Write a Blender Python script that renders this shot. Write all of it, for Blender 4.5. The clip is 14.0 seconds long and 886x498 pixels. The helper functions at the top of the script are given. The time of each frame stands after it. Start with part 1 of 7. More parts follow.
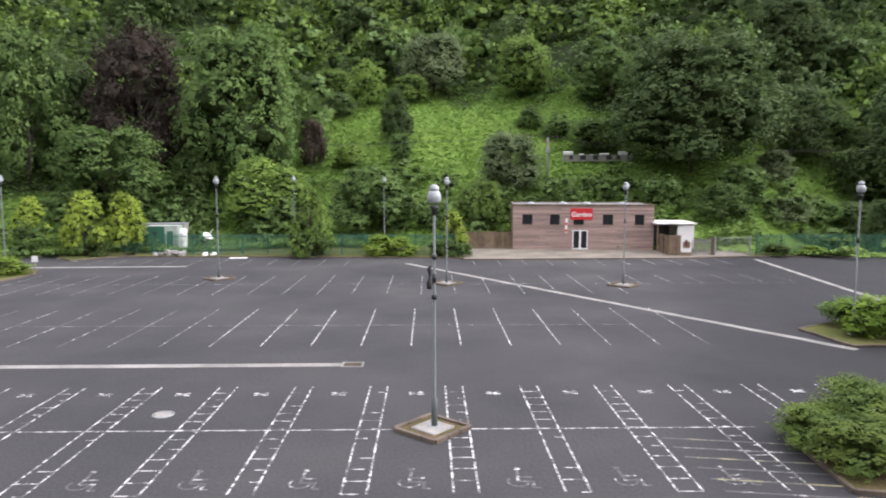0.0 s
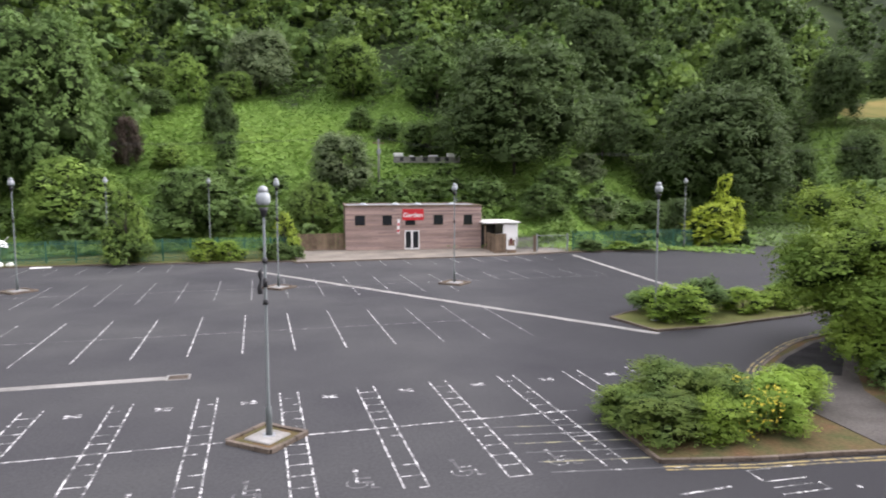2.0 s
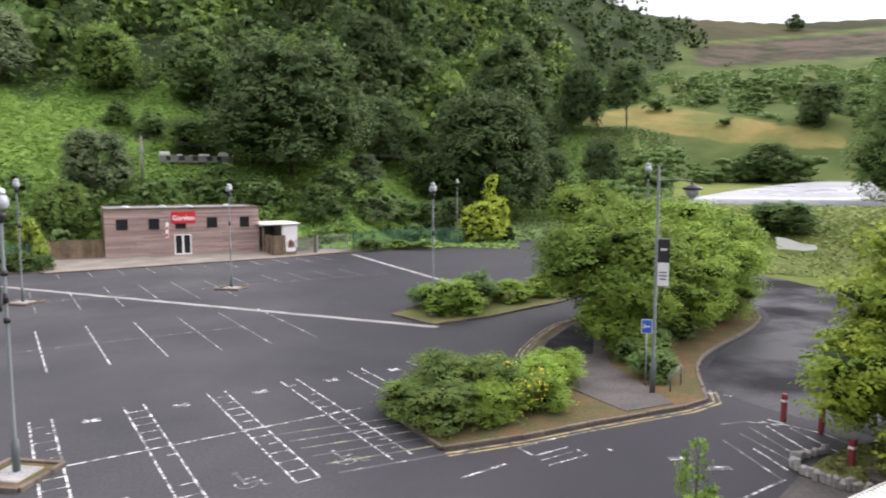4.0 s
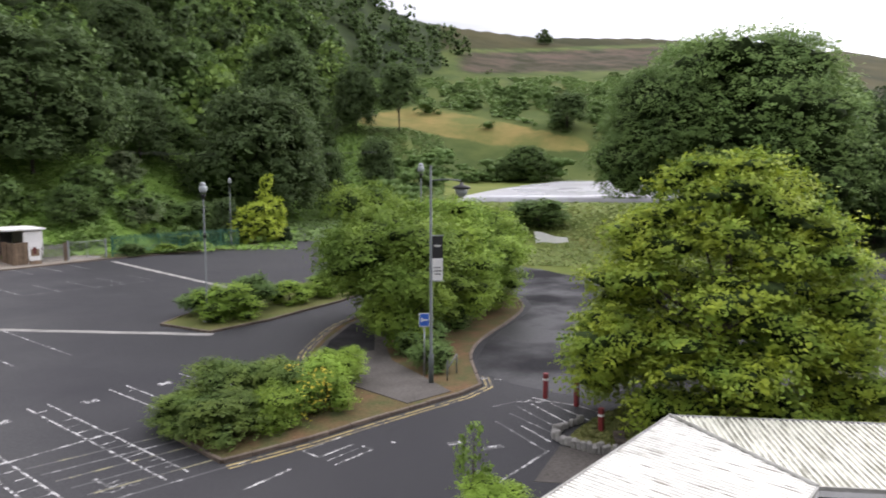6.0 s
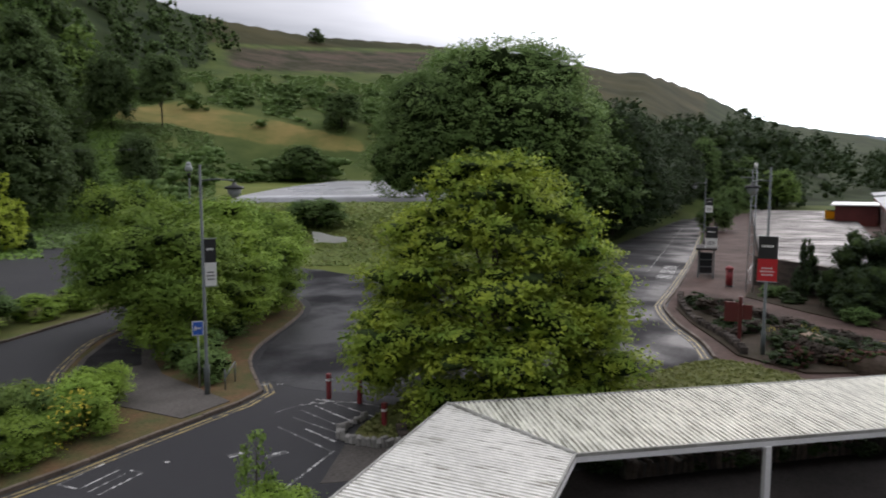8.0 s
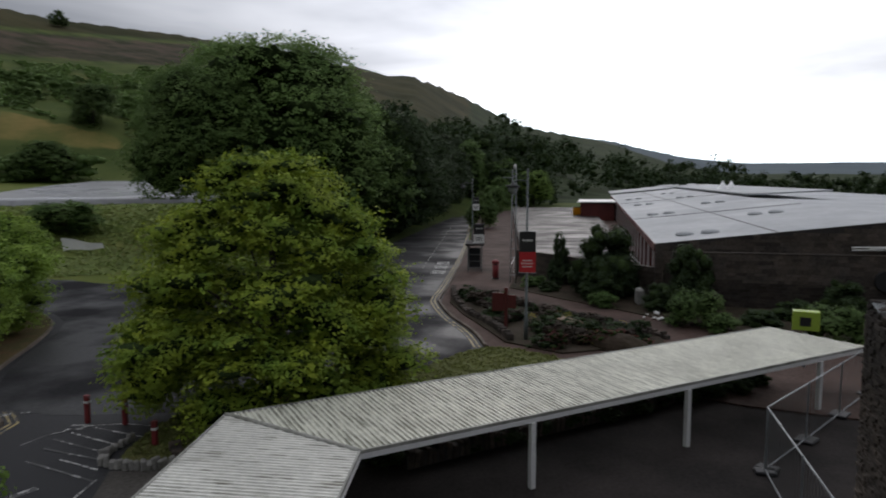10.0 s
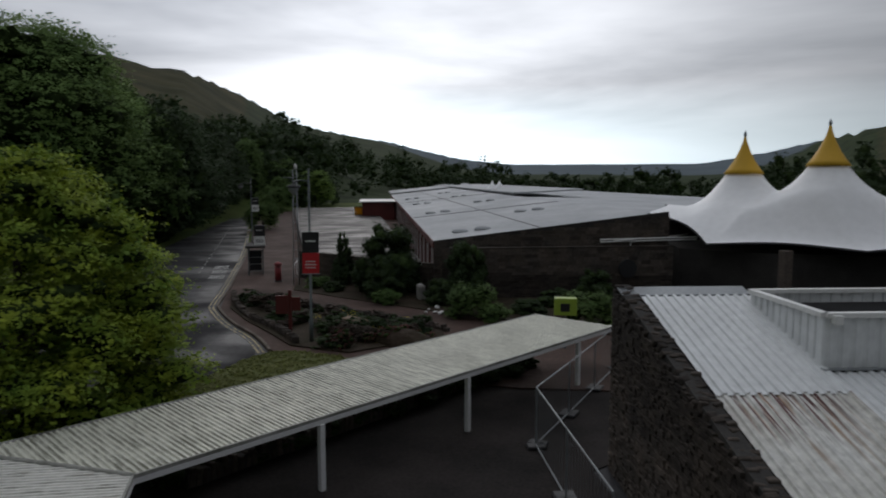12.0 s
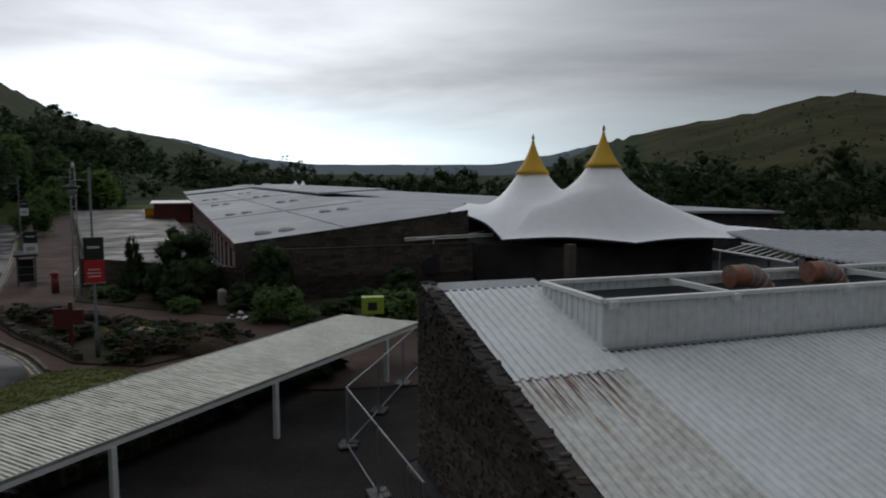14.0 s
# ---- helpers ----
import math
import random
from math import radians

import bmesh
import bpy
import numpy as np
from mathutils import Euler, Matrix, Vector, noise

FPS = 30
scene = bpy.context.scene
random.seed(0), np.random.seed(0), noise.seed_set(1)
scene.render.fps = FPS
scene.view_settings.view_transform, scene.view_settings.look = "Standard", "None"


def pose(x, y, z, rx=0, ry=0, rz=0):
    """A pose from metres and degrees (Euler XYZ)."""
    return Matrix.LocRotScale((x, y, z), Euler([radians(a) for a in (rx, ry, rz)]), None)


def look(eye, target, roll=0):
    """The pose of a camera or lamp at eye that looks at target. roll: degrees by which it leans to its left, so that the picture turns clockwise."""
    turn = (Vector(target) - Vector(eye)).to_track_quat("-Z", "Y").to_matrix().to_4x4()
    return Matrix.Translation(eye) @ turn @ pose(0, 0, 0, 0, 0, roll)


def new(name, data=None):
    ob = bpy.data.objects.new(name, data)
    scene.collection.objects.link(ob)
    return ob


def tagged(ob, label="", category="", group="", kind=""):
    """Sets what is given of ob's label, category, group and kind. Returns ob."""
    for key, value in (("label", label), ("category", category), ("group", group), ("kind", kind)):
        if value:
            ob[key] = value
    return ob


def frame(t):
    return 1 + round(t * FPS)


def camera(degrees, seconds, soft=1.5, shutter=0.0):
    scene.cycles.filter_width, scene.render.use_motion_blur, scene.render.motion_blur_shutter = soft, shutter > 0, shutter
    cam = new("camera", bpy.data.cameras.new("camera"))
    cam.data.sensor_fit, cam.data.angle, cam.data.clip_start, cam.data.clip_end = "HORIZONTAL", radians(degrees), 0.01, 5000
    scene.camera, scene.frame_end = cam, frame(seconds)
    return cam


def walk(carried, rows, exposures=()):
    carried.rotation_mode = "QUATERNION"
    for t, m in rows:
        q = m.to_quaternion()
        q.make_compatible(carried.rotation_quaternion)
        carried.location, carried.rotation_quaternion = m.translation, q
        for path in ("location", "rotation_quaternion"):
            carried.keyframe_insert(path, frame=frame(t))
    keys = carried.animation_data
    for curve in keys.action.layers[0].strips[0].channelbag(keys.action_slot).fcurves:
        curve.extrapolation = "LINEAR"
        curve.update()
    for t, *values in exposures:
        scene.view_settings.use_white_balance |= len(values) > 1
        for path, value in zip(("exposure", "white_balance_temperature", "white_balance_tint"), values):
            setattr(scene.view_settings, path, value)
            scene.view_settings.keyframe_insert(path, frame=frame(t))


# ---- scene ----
# The camera turns on the spot above the car park, at an even rate.
EYE = 8.5
cam = camera(65.0, 14.0, soft=1.9, shutter=0.4)
YAWS = [
    (0.0, 0.0, -5.83), (0.5, -2.98, -5.8), (1.0, -6.09, -5.78), (1.5, -9.83, -5.75), (2.0, -13.74, -5.73), (2.5, -18.07, -5.73),
    (3.0, -22.63, -5.71), (5.5, -45.37, -5.72), (6.0, -49.91, -5.73), (6.5, -54.42, -5.73), (7.0, -58.97, -5.73),
    (7.5, -63.52, -5.72), (8.0, -68.07, -5.74), (10.5, -90.81, -5.73), (11.0, -95.35, -5.73), (11.5, -99.87, -5.73),
    (12.0, -104.08, -5.73), (12.5, -108.25, -5.72), (13.0, -112.45, -5.73), (13.5, -116.51, -5.72), (14.0, -120.04, -5.73),
]
EXPOSURES = [(0.0, 1.4, 6750, 20), (3.0, 1.44, 6750, 21), (5.5, 1.28, 6750, 20), (6.5, 0.86, 6750, 19), (8.0, 0.18, 6700, 17), (10.5, -0.92, 6550, 13), (12.0, -1.27, 6500, 12), (14.0, -1.32, 6450, 11)]
walk(cam, [(t, pose(0, 0, EYE, 90 + pitch, 0, yaw)) for t, yaw, pitch in YAWS], EXPOSURES)
scene.view_settings.exposure = 0.0

# ---- light: a cloudy evening, the sun behind thin cloud down the valley ----
SUN_AZ, SUN_EL = -96.0, 20.0
sun_dir = Vector((-math.sin(radians(SUN_AZ)) * math.cos(radians(SUN_EL)), math.cos(radians(SUN_AZ)) * math.cos(radians(SUN_EL)), math.sin(radians(SUN_EL))))
sun = new("sun", bpy.data.lights.new("sun", "SUN"))
sun.data.energy, sun.data.angle, sun.data.color = 0.5, radians(30), (1.0, 0.95, 0.88)
sun.matrix_world = look(sun_dir * 100, (0, 0, 0))

world = bpy.data.worlds.new("world")
scene.world = world
world.use_nodes = True
wn, wl = world.node_tree.nodes, world.node_tree.links
wn.clear()


def wnode(kind, **values):
    n = wn.new(kind)
    for k, v in values.items():
        n.inputs[k].default_value = v
    return n


def wmath(op, a, b=None):
    n = wn.new("ShaderNodeMath")
    n.operation = op
    for i, v in enumerate((a, b)):
        if v is None:
            continue
        if isinstance(v, (int, float)):
            n.inputs[i].default_value = v
        else:
            wl.new(v, n.inputs[i])
    return n.outputs[0]


w_out, w_bg = wn.new("ShaderNodeOutputWorld"), wn.new("ShaderNodeBackground")
w_sky = wn.new("ShaderNodeTexSky")
w_sky.dust_density = 0.2
w_sky.sky_type, w_sky.sun_disc = "NISHITA", False
w_sky.sun_elevation, w_sky.sun_rotation = radians(SUN_EL), radians(-SUN_AZ)
w_co = wn.new("ShaderNodeTexCoord")
w_sep = wn.new("ShaderNodeSeparateXYZ")
wl.new(w_co.outputs["Generated"], w_sep.inputs[0])
# cloud layer: the view direction spread onto a flat sheet, so that clouds crowd towards the horizon
up = wmath("ADD", wmath("MAXIMUM", w_sep.outputs[2], 0.0), 0.09)
w_flat = wn.new("ShaderNodeCombineXYZ")
wl.new(wmath("DIVIDE", w_sep.outputs[0], up), w_flat.inputs[0])
wl.new(wmath("DIVIDE", w_sep.outputs[1], up), w_flat.inputs[1])
w_map = wn.new("ShaderNodeMapping")
w_map.inputs["Rotation"].default_value = (0, 0, radians(20))
w_map.inputs["Scale"].default_value = (0.6, 0.5, 1)
w_map.inputs["Location"].default_value = (3.1, 1.4, 0)
wl.new(w_flat.outputs[0], w_map.inputs[0])
w_noise = wnode("ShaderNodeTexNoise", Scale=0.5, Detail=6.0, Roughness=0.5, Distortion=0.5)
wl.new(w_map.outputs[0], w_noise.inputs["Vector"])
# brightness of the cloud: bright where the sun stands behind it
w_dot = wn.new("ShaderNodeVectorMath")
w_dot.operation = "DOT_PRODUCT"
wl.new(w_co.outputs["Generated"], w_dot.inputs[0])
w_dot.inputs[1].default_value = sun_dir
# an overcast sky is brightest overhead
near_sun = wmath("POWER", wmath("MAXIMUM", w_dot.outputs["Value"], 0.0), 7.0)
cover = wn.new("ShaderNodeValToRGB")
cover.color_ramp.elements[0].position, cover.color_ramp.elements[0].color = 0.4, (0.96, 1.0, 1.05, 1)
cover.color_ramp.elements[1].position, cover.color_ramp.elements[1].color = 0.66, (0.36, 0.385, 0.425, 1)
# the cloud thickens overhead
wl.new(wmath("ADD", w_noise.outputs["Fac"], wmath("SUBTRACT", wmath("MULTIPLY", wmath("MINIMUM", w_sep.outputs[2], 0.25), 0.56), 0.05)), cover.inputs[0])
gain = wmath("ADD", wmath("MULTIPLY", near_sun, 2.8), wmath("MULTIPLY", wmath("ADD", wmath("MULTIPLY", w_dot.outputs["Value"], 0.06), 0.9), wmath("ADD", wmath("MULTIPLY", wmath("MAXIMUM", w_sep.outputs[2], 0.0), 1.5), 0.56)))
w_cloud = wn.new("ShaderNodeVectorMath")
w_cloud.operation = "SCALE"
wl.new(cover.outputs[0], w_cloud.inputs[0])
wl.new(gain, w_cloud.inputs["Scale"])
w_clear = wn.new("ShaderNodeVectorMath")
w_clear.operation = "SCALE"
wl.new(w_sky.outputs[0], w_clear.inputs[0])
w_clear.inputs["Scale"].default_value = 0.12
w_mix = wn.new("ShaderNodeMix")
w_mix.data_type = "RGBA"
w_low = wn.new("ShaderNodeMapRange")
w_low.inputs[1].default_value, w_low.inputs[2].default_value, w_low.inputs[3].default_value, w_low.inputs[4].default_value = 0.03, 0.12, 0.84, 0.93
wl.new(w_sep.outputs[2], w_low.inputs[0])
wl.new(w_low.outputs[0], w_mix.inputs[0])
wl.new(w_clear.outputs[0], w_mix.inputs[6])
wl.new(w_cloud.outputs[0], w_mix.inputs[7])
# pale clear strip low over the horizon
w_strip = wn.new("ShaderNodeMapRange")
w_strip.inputs[1].default_value, w_strip.inputs[2].default_value, w_strip.inputs[3].default_value, w_strip.inputs[4].default_value = 0.02, 0.13, 0.9, 0.0
wl.new(w_sep.outputs[2], w_strip.inputs[0])
w_pale = wn.new("ShaderNodeVectorMath")
w_pale.operation = "SCALE"
w_pale.inputs[0].default_value = (1.5, 1.76, 1.88)
wl.new(gain, w_pale.inputs["Scale"])
w_two = wn.new("ShaderNodeMix")
w_two.data_type = "RGBA"
wl.new(w_strip.outputs[0], w_two.inputs[0]), wl.new(w_mix.outputs[2], w_two.inputs[6]), wl.new(w_pale.outputs[0], w_two.inputs[7])
wl.new(w_two.outputs[2], w_bg.inputs[0])
w_bg.inputs[1].default_value = 1.0
wl.new(w_bg.outputs[0], w_out.inputs[0])

# ---- materials ----
def shade(name, col, rough=0.8, metal=0.0, col2=None, big=0.4, fine=14.0, amount=0.5, bump=0.3, bump_scale=None, rand=0.0, island=0.0,
          spec=0.5, rough_var=0.1, leaf=0.0, stretch=(1, 1, 1), edge=0.2):
    """Principled surface with a large and a fine noise in colour, roughness and relief, in world metres."""
    m = bpy.data.materials.new(name)
    m.use_nodes = True
    nt = m.node_tree
    n, l = nt.nodes, nt.links
    b = n["Principled BSDF"]
    b.inputs["Metallic"].default_value = metal
    b.inputs["Specular IOR Level"].default_value = spec
    geo = n.new("ShaderNodeNewGeometry")
    vec = geo.outputs["Position"]
    if stretch != (1, 1, 1):
        mp = n.new("ShaderNodeMapping")
        mp.inputs["Scale"].default_value = stretch
        l.new(vec, mp.inputs[0])
        vec = mp.outputs[0]

    def noise_of(scale, detail=4.0):
        t = n.new("ShaderNodeTexNoise")
        t.inputs["Scale"].default_value, t.inputs["Detail"].default_value = scale, detail
        l.new(vec, t.inputs["Vector"])
        return t.outputs["Fac"]

    def mapped(v, lo, hi):
        r = n.new("ShaderNodeMapRange")
        r.inputs[1].default_value, r.inputs[2].default_value, r.inputs[3].default_value, r.inputs[4].default_value = 0.5 - edge, 0.5 + edge, lo, hi
        l.new(v, r.inputs[0])
        return r.outputs[0]

    large, small = noise_of(big), noise_of(fine, 6.0)
    mix = n.new("ShaderNodeMix")
    mix.data_type = "RGBA"
    c2 = col2 or tuple(c * (1 - amount) for c in col)
    mix.inputs[6].default_value, mix.inputs[7].default_value = (*col, 1), (*c2, 1)
    l.new(mapped(large, 0, 1), mix.inputs[0])
    hsv = n.new("ShaderNodeHueSaturation")
    l.new(mix.outputs[2], hsv.inputs["Color"])
    val = mapped(small, 1 - amount * 0.5, 1 + amount * 0.5)
    for source, k in (("ob", rand), ("geo", island)):
        if k:
            out = n.new("ShaderNodeObjectInfo").outputs["Random"] if source == "ob" else geo.outputs["Random Per Island"]
            r = n.new("ShaderNodeMapRange")
            r.inputs[3].default_value, r.inputs[4].default_value = 1 - k, 1 + k
            l.new(out, r.inputs[0])
            mu = n.new("ShaderNodeMath")
            mu.operation = "MULTIPLY"
            l.new(val, mu.inputs[0]), l.new(r.outputs[0], mu.inputs[1])
            val = mu.outputs[0]
    l.new(val, hsv.inputs["Value"])
    l.new(hsv.outputs[0], b.inputs["Base Color"])
    l.new(mapped(large, max(rough - rough_var, 0.02), min(rough + rough_var, 1)), b.inputs["Roughness"])
    if bump:
        bp = n.new("ShaderNodeBump")
        bp.inputs["Strength"].default_value, bp.inputs["Distance"].default_value = bump, 0.02
        l.new(noise_of(bump_scale or fine * 2, 5.0), bp.inputs["Height"])
        l.new(bp.outputs[0], b.inputs["Normal"])
    if leaf:
        tr = n.new("ShaderNodeBsdfTranslucent")
        l.new(hsv.outputs[0], tr.inputs[0])
        ms = n.new("ShaderNodeMixShader")
        ms.inputs[0].default_value = leaf
        out = n["Material Output"]
        l.new(b.outputs[0], ms.inputs[1]), l.new(tr.outputs[0], ms.inputs[2]), l.new(ms.outputs[0], out.inputs[0])
    return m


def worn(name, paint, ground, wear=0.5, scale=3.0):
    """Road paint that has worn through to the ground in patches."""
    m = shade(name, paint, 0.7, amount=0.25, bump=0.2)
    n, l = m.node_tree.nodes, m.node_tree.links
    b = n["Principled BSDF"]
    colour = b.inputs["Base Color"].links[0].from_socket
    t = n.new("ShaderNodeTexNoise")
    t.inputs["Scale"].default_value, t.inputs["Detail"].default_value, t.inputs["Roughness"].default_value = scale, 6.0, 0.7
    geo = n.new("ShaderNodeNewGeometry")
    l.new(geo.outputs["Position"], t.inputs["Vector"])
    r = n.new("ShaderNodeMapRange")
    r.inputs[1].default_value, r.inputs[2].default_value = wear - 0.04, wear + 0.06
    l.new(t.outputs["Fac"], r.inputs[0])
    mix = n.new("ShaderNodeMix")
    mix.data_type = "RGBA"
    mix.inputs[7].default_value = (*ground, 1)
    l.new(r.outputs[0], mix.inputs[0]), l.new(colour, mix.inputs[6]), l.new(mix.outputs[2], b.inputs["Base Color"])
    return m


ASPHALT = (0.062, 0.0625, 0.0625)
m_asphalt = shade("asphalt", ASPHALT, 0.82, spec=0.14, col2=(0.045, 0.045, 0.049), big=0.11, fine=9, amount=0.3, bump=0.35, bump_scale=60, rough_var=0.12)
m_wet = shade("wet_asphalt", (0.04, 0.04, 0.042), 0.64, spec=0.1, col2=(0.013, 0.013, 0.015), edge=0.09, big=0.17, fine=5, amount=0.35, bump=0.1, bump_scale=30, rough_var=0.2)


def darken_roadward(m, wet):
    """Asphalt that turns darker and smoother in soft patches towards the road."""
    n, l = m.node_tree.nodes, m.node_tree.links
    b = n["Principled BSDF"]
    colour, rough = b.inputs["Base Color"].links[0].from_socket, b.inputs["Roughness"].links[0].from_socket
    geo = n.new("ShaderNodeNewGeometry")
    d = n.new("ShaderNodeVectorMath")
    d.operation = "DOT_PRODUCT"
    d.inputs[1].default_value = (1.0, -0.3, 0.0)
    t = n.new("ShaderNodeTexNoise")
    t.inputs["Scale"].default_value, t.inputs["Detail"].default_value = 0.14, 5.0
    l.new(geo.outputs["Position"], d.inputs[0]), l.new(geo.outputs["Position"], t.inputs["Vector"])
    ma = n.new("ShaderNodeMath")
    ma.operation = "MULTIPLY_ADD"
    ma.inputs[1].default_value = 16.0
    l.new(t.outputs["Fac"], ma.inputs[0]), l.new(d.outputs["Value"], ma.inputs[2])
    r = n.new("ShaderNodeMapRange")
    r.inputs[1].default_value, r.inputs[2].default_value, r.inputs[4].default_value = 9.0, 17.0, wet
    l.new(ma.outputs[0], r.inputs[0])
    mix = n.new("ShaderNodeMix")
    mix.data_type = "RGBA"
    mix.inputs[7].default_value = (0.024, 0.024, 0.027, 1)
    l.new(r.outputs[0], mix.inputs[0]), l.new(colour, mix.inputs[6]), l.new(mix.outputs[2], b.inputs["Base Color"])
    mr = n.new("ShaderNodeMix")
    mr.inputs[3].default_value = 0.55
    l.new(r.outputs[0], mr.inputs[0]), l.new(rough, mr.inputs[2]), l.new(mr.outputs[0], b.inputs["Roughness"])


darken_roadward(m_asphalt, 0.85)
m_patch = shade("asphalt_patch", (0.034, 0.033, 0.034), 0.85, spec=0.12, big=0.5, fine=12, bump=0.3, bump_scale=50)
m_brown_tar = shade("brown_tarmac", (0.034, 0.028, 0.026), 0.9, spec=0.12, col2=(0.02, 0.018, 0.017), big=0.4, fine=10, bump=0.3)
m_line = worn("worn_white_paint", (0.62, 0.62, 0.6), ASPHALT, 0.475, 3.0)
m_symbol = worn("worn_symbol_paint", (0.58, 0.58, 0.56), ASPHALT, 0.415, 3.4)
m_line_faint = worn("faint_white_paint", (0.5, 0.5, 0.49), ASPHALT, 0.43, 1.6)
m_yellow_line = worn("worn_yellow_paint", (0.36, 0.28, 0.11), (0.05, 0.049, 0.048), 0.5, 2.0)
m_yellow_faint = worn("faint_yellow_paint", (0.3, 0.28, 0.16), ASPHALT, 0.45, 1.5)
m_channel = shade("concrete_channel", (0.3, 0.29, 0.27), 0.85, col2=(0.17, 0.165, 0.15), big=0.5, fine=6, amount=0.45)
m_concrete = shade("concrete", (0.3, 0.29, 0.27), 0.85, big=0.8, fine=12, amount=0.4)
m_kerb = shade("concrete_kerb", (0.14, 0.108, 0.082), 0.85, big=0.7, fine=8, amount=0.45, rand=0.15)
m_mallside = shade("wet_plank_base", (0.06, 0.055, 0.05), 0.8)
m_path = shade("rubbed_concrete_path", (0.105, 0.095, 0.085), 0.85, spec=0.2, col2=(0.07, 0.064, 0.058), big=0.5, fine=9)
m_paving = shade("reddish_paving", (0.1, 0.062, 0.05), 0.88, spec=0.15, col2=(0.06, 0.042, 0.036), big=0.35, fine=6)
m_bed = shade("dark_planting_soil", (0.05, 0.036, 0.027), 0.95, spec=0.08, col2=(0.035, 0.032, 0.02), big=0.8, fine=6, bump=0.7)
m_soil = shade("brown_leaf_litter", (0.135, 0.078, 0.042), 0.95, spec=0.1, col2=(0.07, 0.08, 0.032), big=0.9, fine=9, bump=0.6)
m_grass = shade("rough_grass", (0.085, 0.105, 0.028), 0.95, spec=0.1, col2=(0.12, 0.115, 0.045), big=0.5, fine=8, bump=0.8, bump_scale=25)


def land_material():
    """Hillside cover: bracken green, with dry grass, bare rock, moor and woodland where the ground says so, and haze
    painted blue by distance.
    """
    m = shade("hillside", (0.13, 0.21, 0.043), 0.95, col2=(0.09, 0.155, 0.035), big=0.06, fine=0.6, amount=0.45, bump=0.9, bump_scale=2.5, spec=0.03)
    n, l = m.node_tree.nodes, m.node_tree.links
    b = n["Principled BSDF"]
    colour = b.inputs["Base Color"].links[0].from_socket
    geo = n.new("ShaderNodeNewGeometry")

    def grain(scale):
        t = n.new("ShaderNodeTexNoise")
        t.inputs["Scale"].default_value, t.inputs["Detail"].default_value, t.inputs["Roughness"].default_value = scale, 8.0, 0.65
        l.new(geo.outputs["Position"], t.inputs["Vector"])
        return t.outputs["Fac"]

    # the last entry, far, paints bluish haze onto the distant hills
    for mask, dark, light, scale in (("slope", (0.055, 0.082, 0.026), (0.1, 0.125, 0.04), 0.05), ("bank", (0.1, 0.14, 0.036), (0.17, 0.185, 0.058), 0.15), ("dry", (0.115, 0.13, 0.04), (0.245, 0.19, 0.072), 0.06), ("moor", (0.03, 0.036, 0.016), (0.07, 0.064, 0.031), 0.012),
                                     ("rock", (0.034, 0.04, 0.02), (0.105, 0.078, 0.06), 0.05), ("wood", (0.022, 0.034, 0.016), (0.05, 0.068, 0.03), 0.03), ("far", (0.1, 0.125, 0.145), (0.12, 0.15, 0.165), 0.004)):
        two = n.new("ShaderNodeMix")
        two.data_type = "RGBA"
        two.inputs[6].default_value, two.inputs[7].default_value = (*dark, 1), (*light, 1)
        r = n.new("ShaderNodeMapRange")
        r.inputs[1].default_value, r.inputs[2].default_value = 0.38, 0.64
        l.new(grain(scale), r.inputs[0]), l.new(r.outputs[0], two.inputs[0])
        at = n.new("ShaderNodeAttribute")
        at.attribute_name = mask
        add = n.new("ShaderNodeMath")
        add.operation = "ADD"
        l.new(at.outputs["Fac"], add.inputs[0]), l.new(grain(scale * 3), add.inputs[1])
        edge = n.new("ShaderNodeMapRange")
        edge.inputs[1].default_value, edge.inputs[2].default_value = 0.85, 1.15
        l.new(add.outputs[0], edge.inputs[0])
        mix = n.new("ShaderNodeMix")
        mix.data_type = "RGBA"
        l.new(edge.outputs[0], mix.inputs[0]), l.new(colour, mix.inputs[6]), l.new(two.outputs[2], mix.inputs[7])
        colour = mix.outputs[2]
    l.new(colour, b.inputs["Base Color"])
    return m


m_hill = land_material()
m_steel = shade("galvanised_steel", (0.33, 0.35, 0.36), 0.5, metal=0.5, amount=0.25, bump=0.05)
m_green_steel = shade("grey_green_painted_steel", (0.1, 0.118, 0.116), 0.5, amount=0.25, bump=0.05)
m_fence = shade("green_painted_fence", (0.03, 0.13, 0.085), 0.5, amount=0.25, bump=0.05)
m_white = shade("white_paint", (0.78, 0.78, 0.76), 0.5, amount=0.12, bump=0.05)
m_lamp_bowl = shade("pale_lamp_bowl", (0.32, 0.35, 0.36), 0.3, amount=0.1, bump=0)
m_black = shade("black_paint", (0.018, 0.018, 0.02), 0.5, amount=0.3, bump=0.05)
m_red = shade("red_paint", (0.55, 0.018, 0.025), 0.5, amount=0.15, bump=0.05)
m_bollard = shade("red_bollard_paint", (0.26, 0.028, 0.032), 0.6, amount=0.35, bump=0.1)
m_brick = shade("red_brick_front", (0.24, 0.05, 0.038), 0.8, big=0.6, fine=9, amount=0.35)
m_darkred = shade("dark_red_paint", (0.13, 0.02, 0.016), 0.55, amount=0.3, bump=0.1)
m_blue = shade("blue_sign", (0.03, 0.12, 0.5), 0.4, amount=0.1, bump=0)
m_yellow = shade("yellow_fabric", (0.72, 0.42, 0.025), 0.6, amount=0.15, bump=0.1, bump_scale=3)
m_tent = shade("white_membrane", (0.95, 0.955, 0.96), 0.55, col2=(0.91, 0.915, 0.925), big=0.25, fine=2, amount=0.07, bump=0.1, bump_scale=1.5)
m_board = shade("weathered_timber_board", (0.36, 0.25, 0.21), 0.85, col2=(0.27, 0.2, 0.18), big=1.2, fine=12, amount=0.4, rand=0.22, stretch=(0.35, 1, 3))
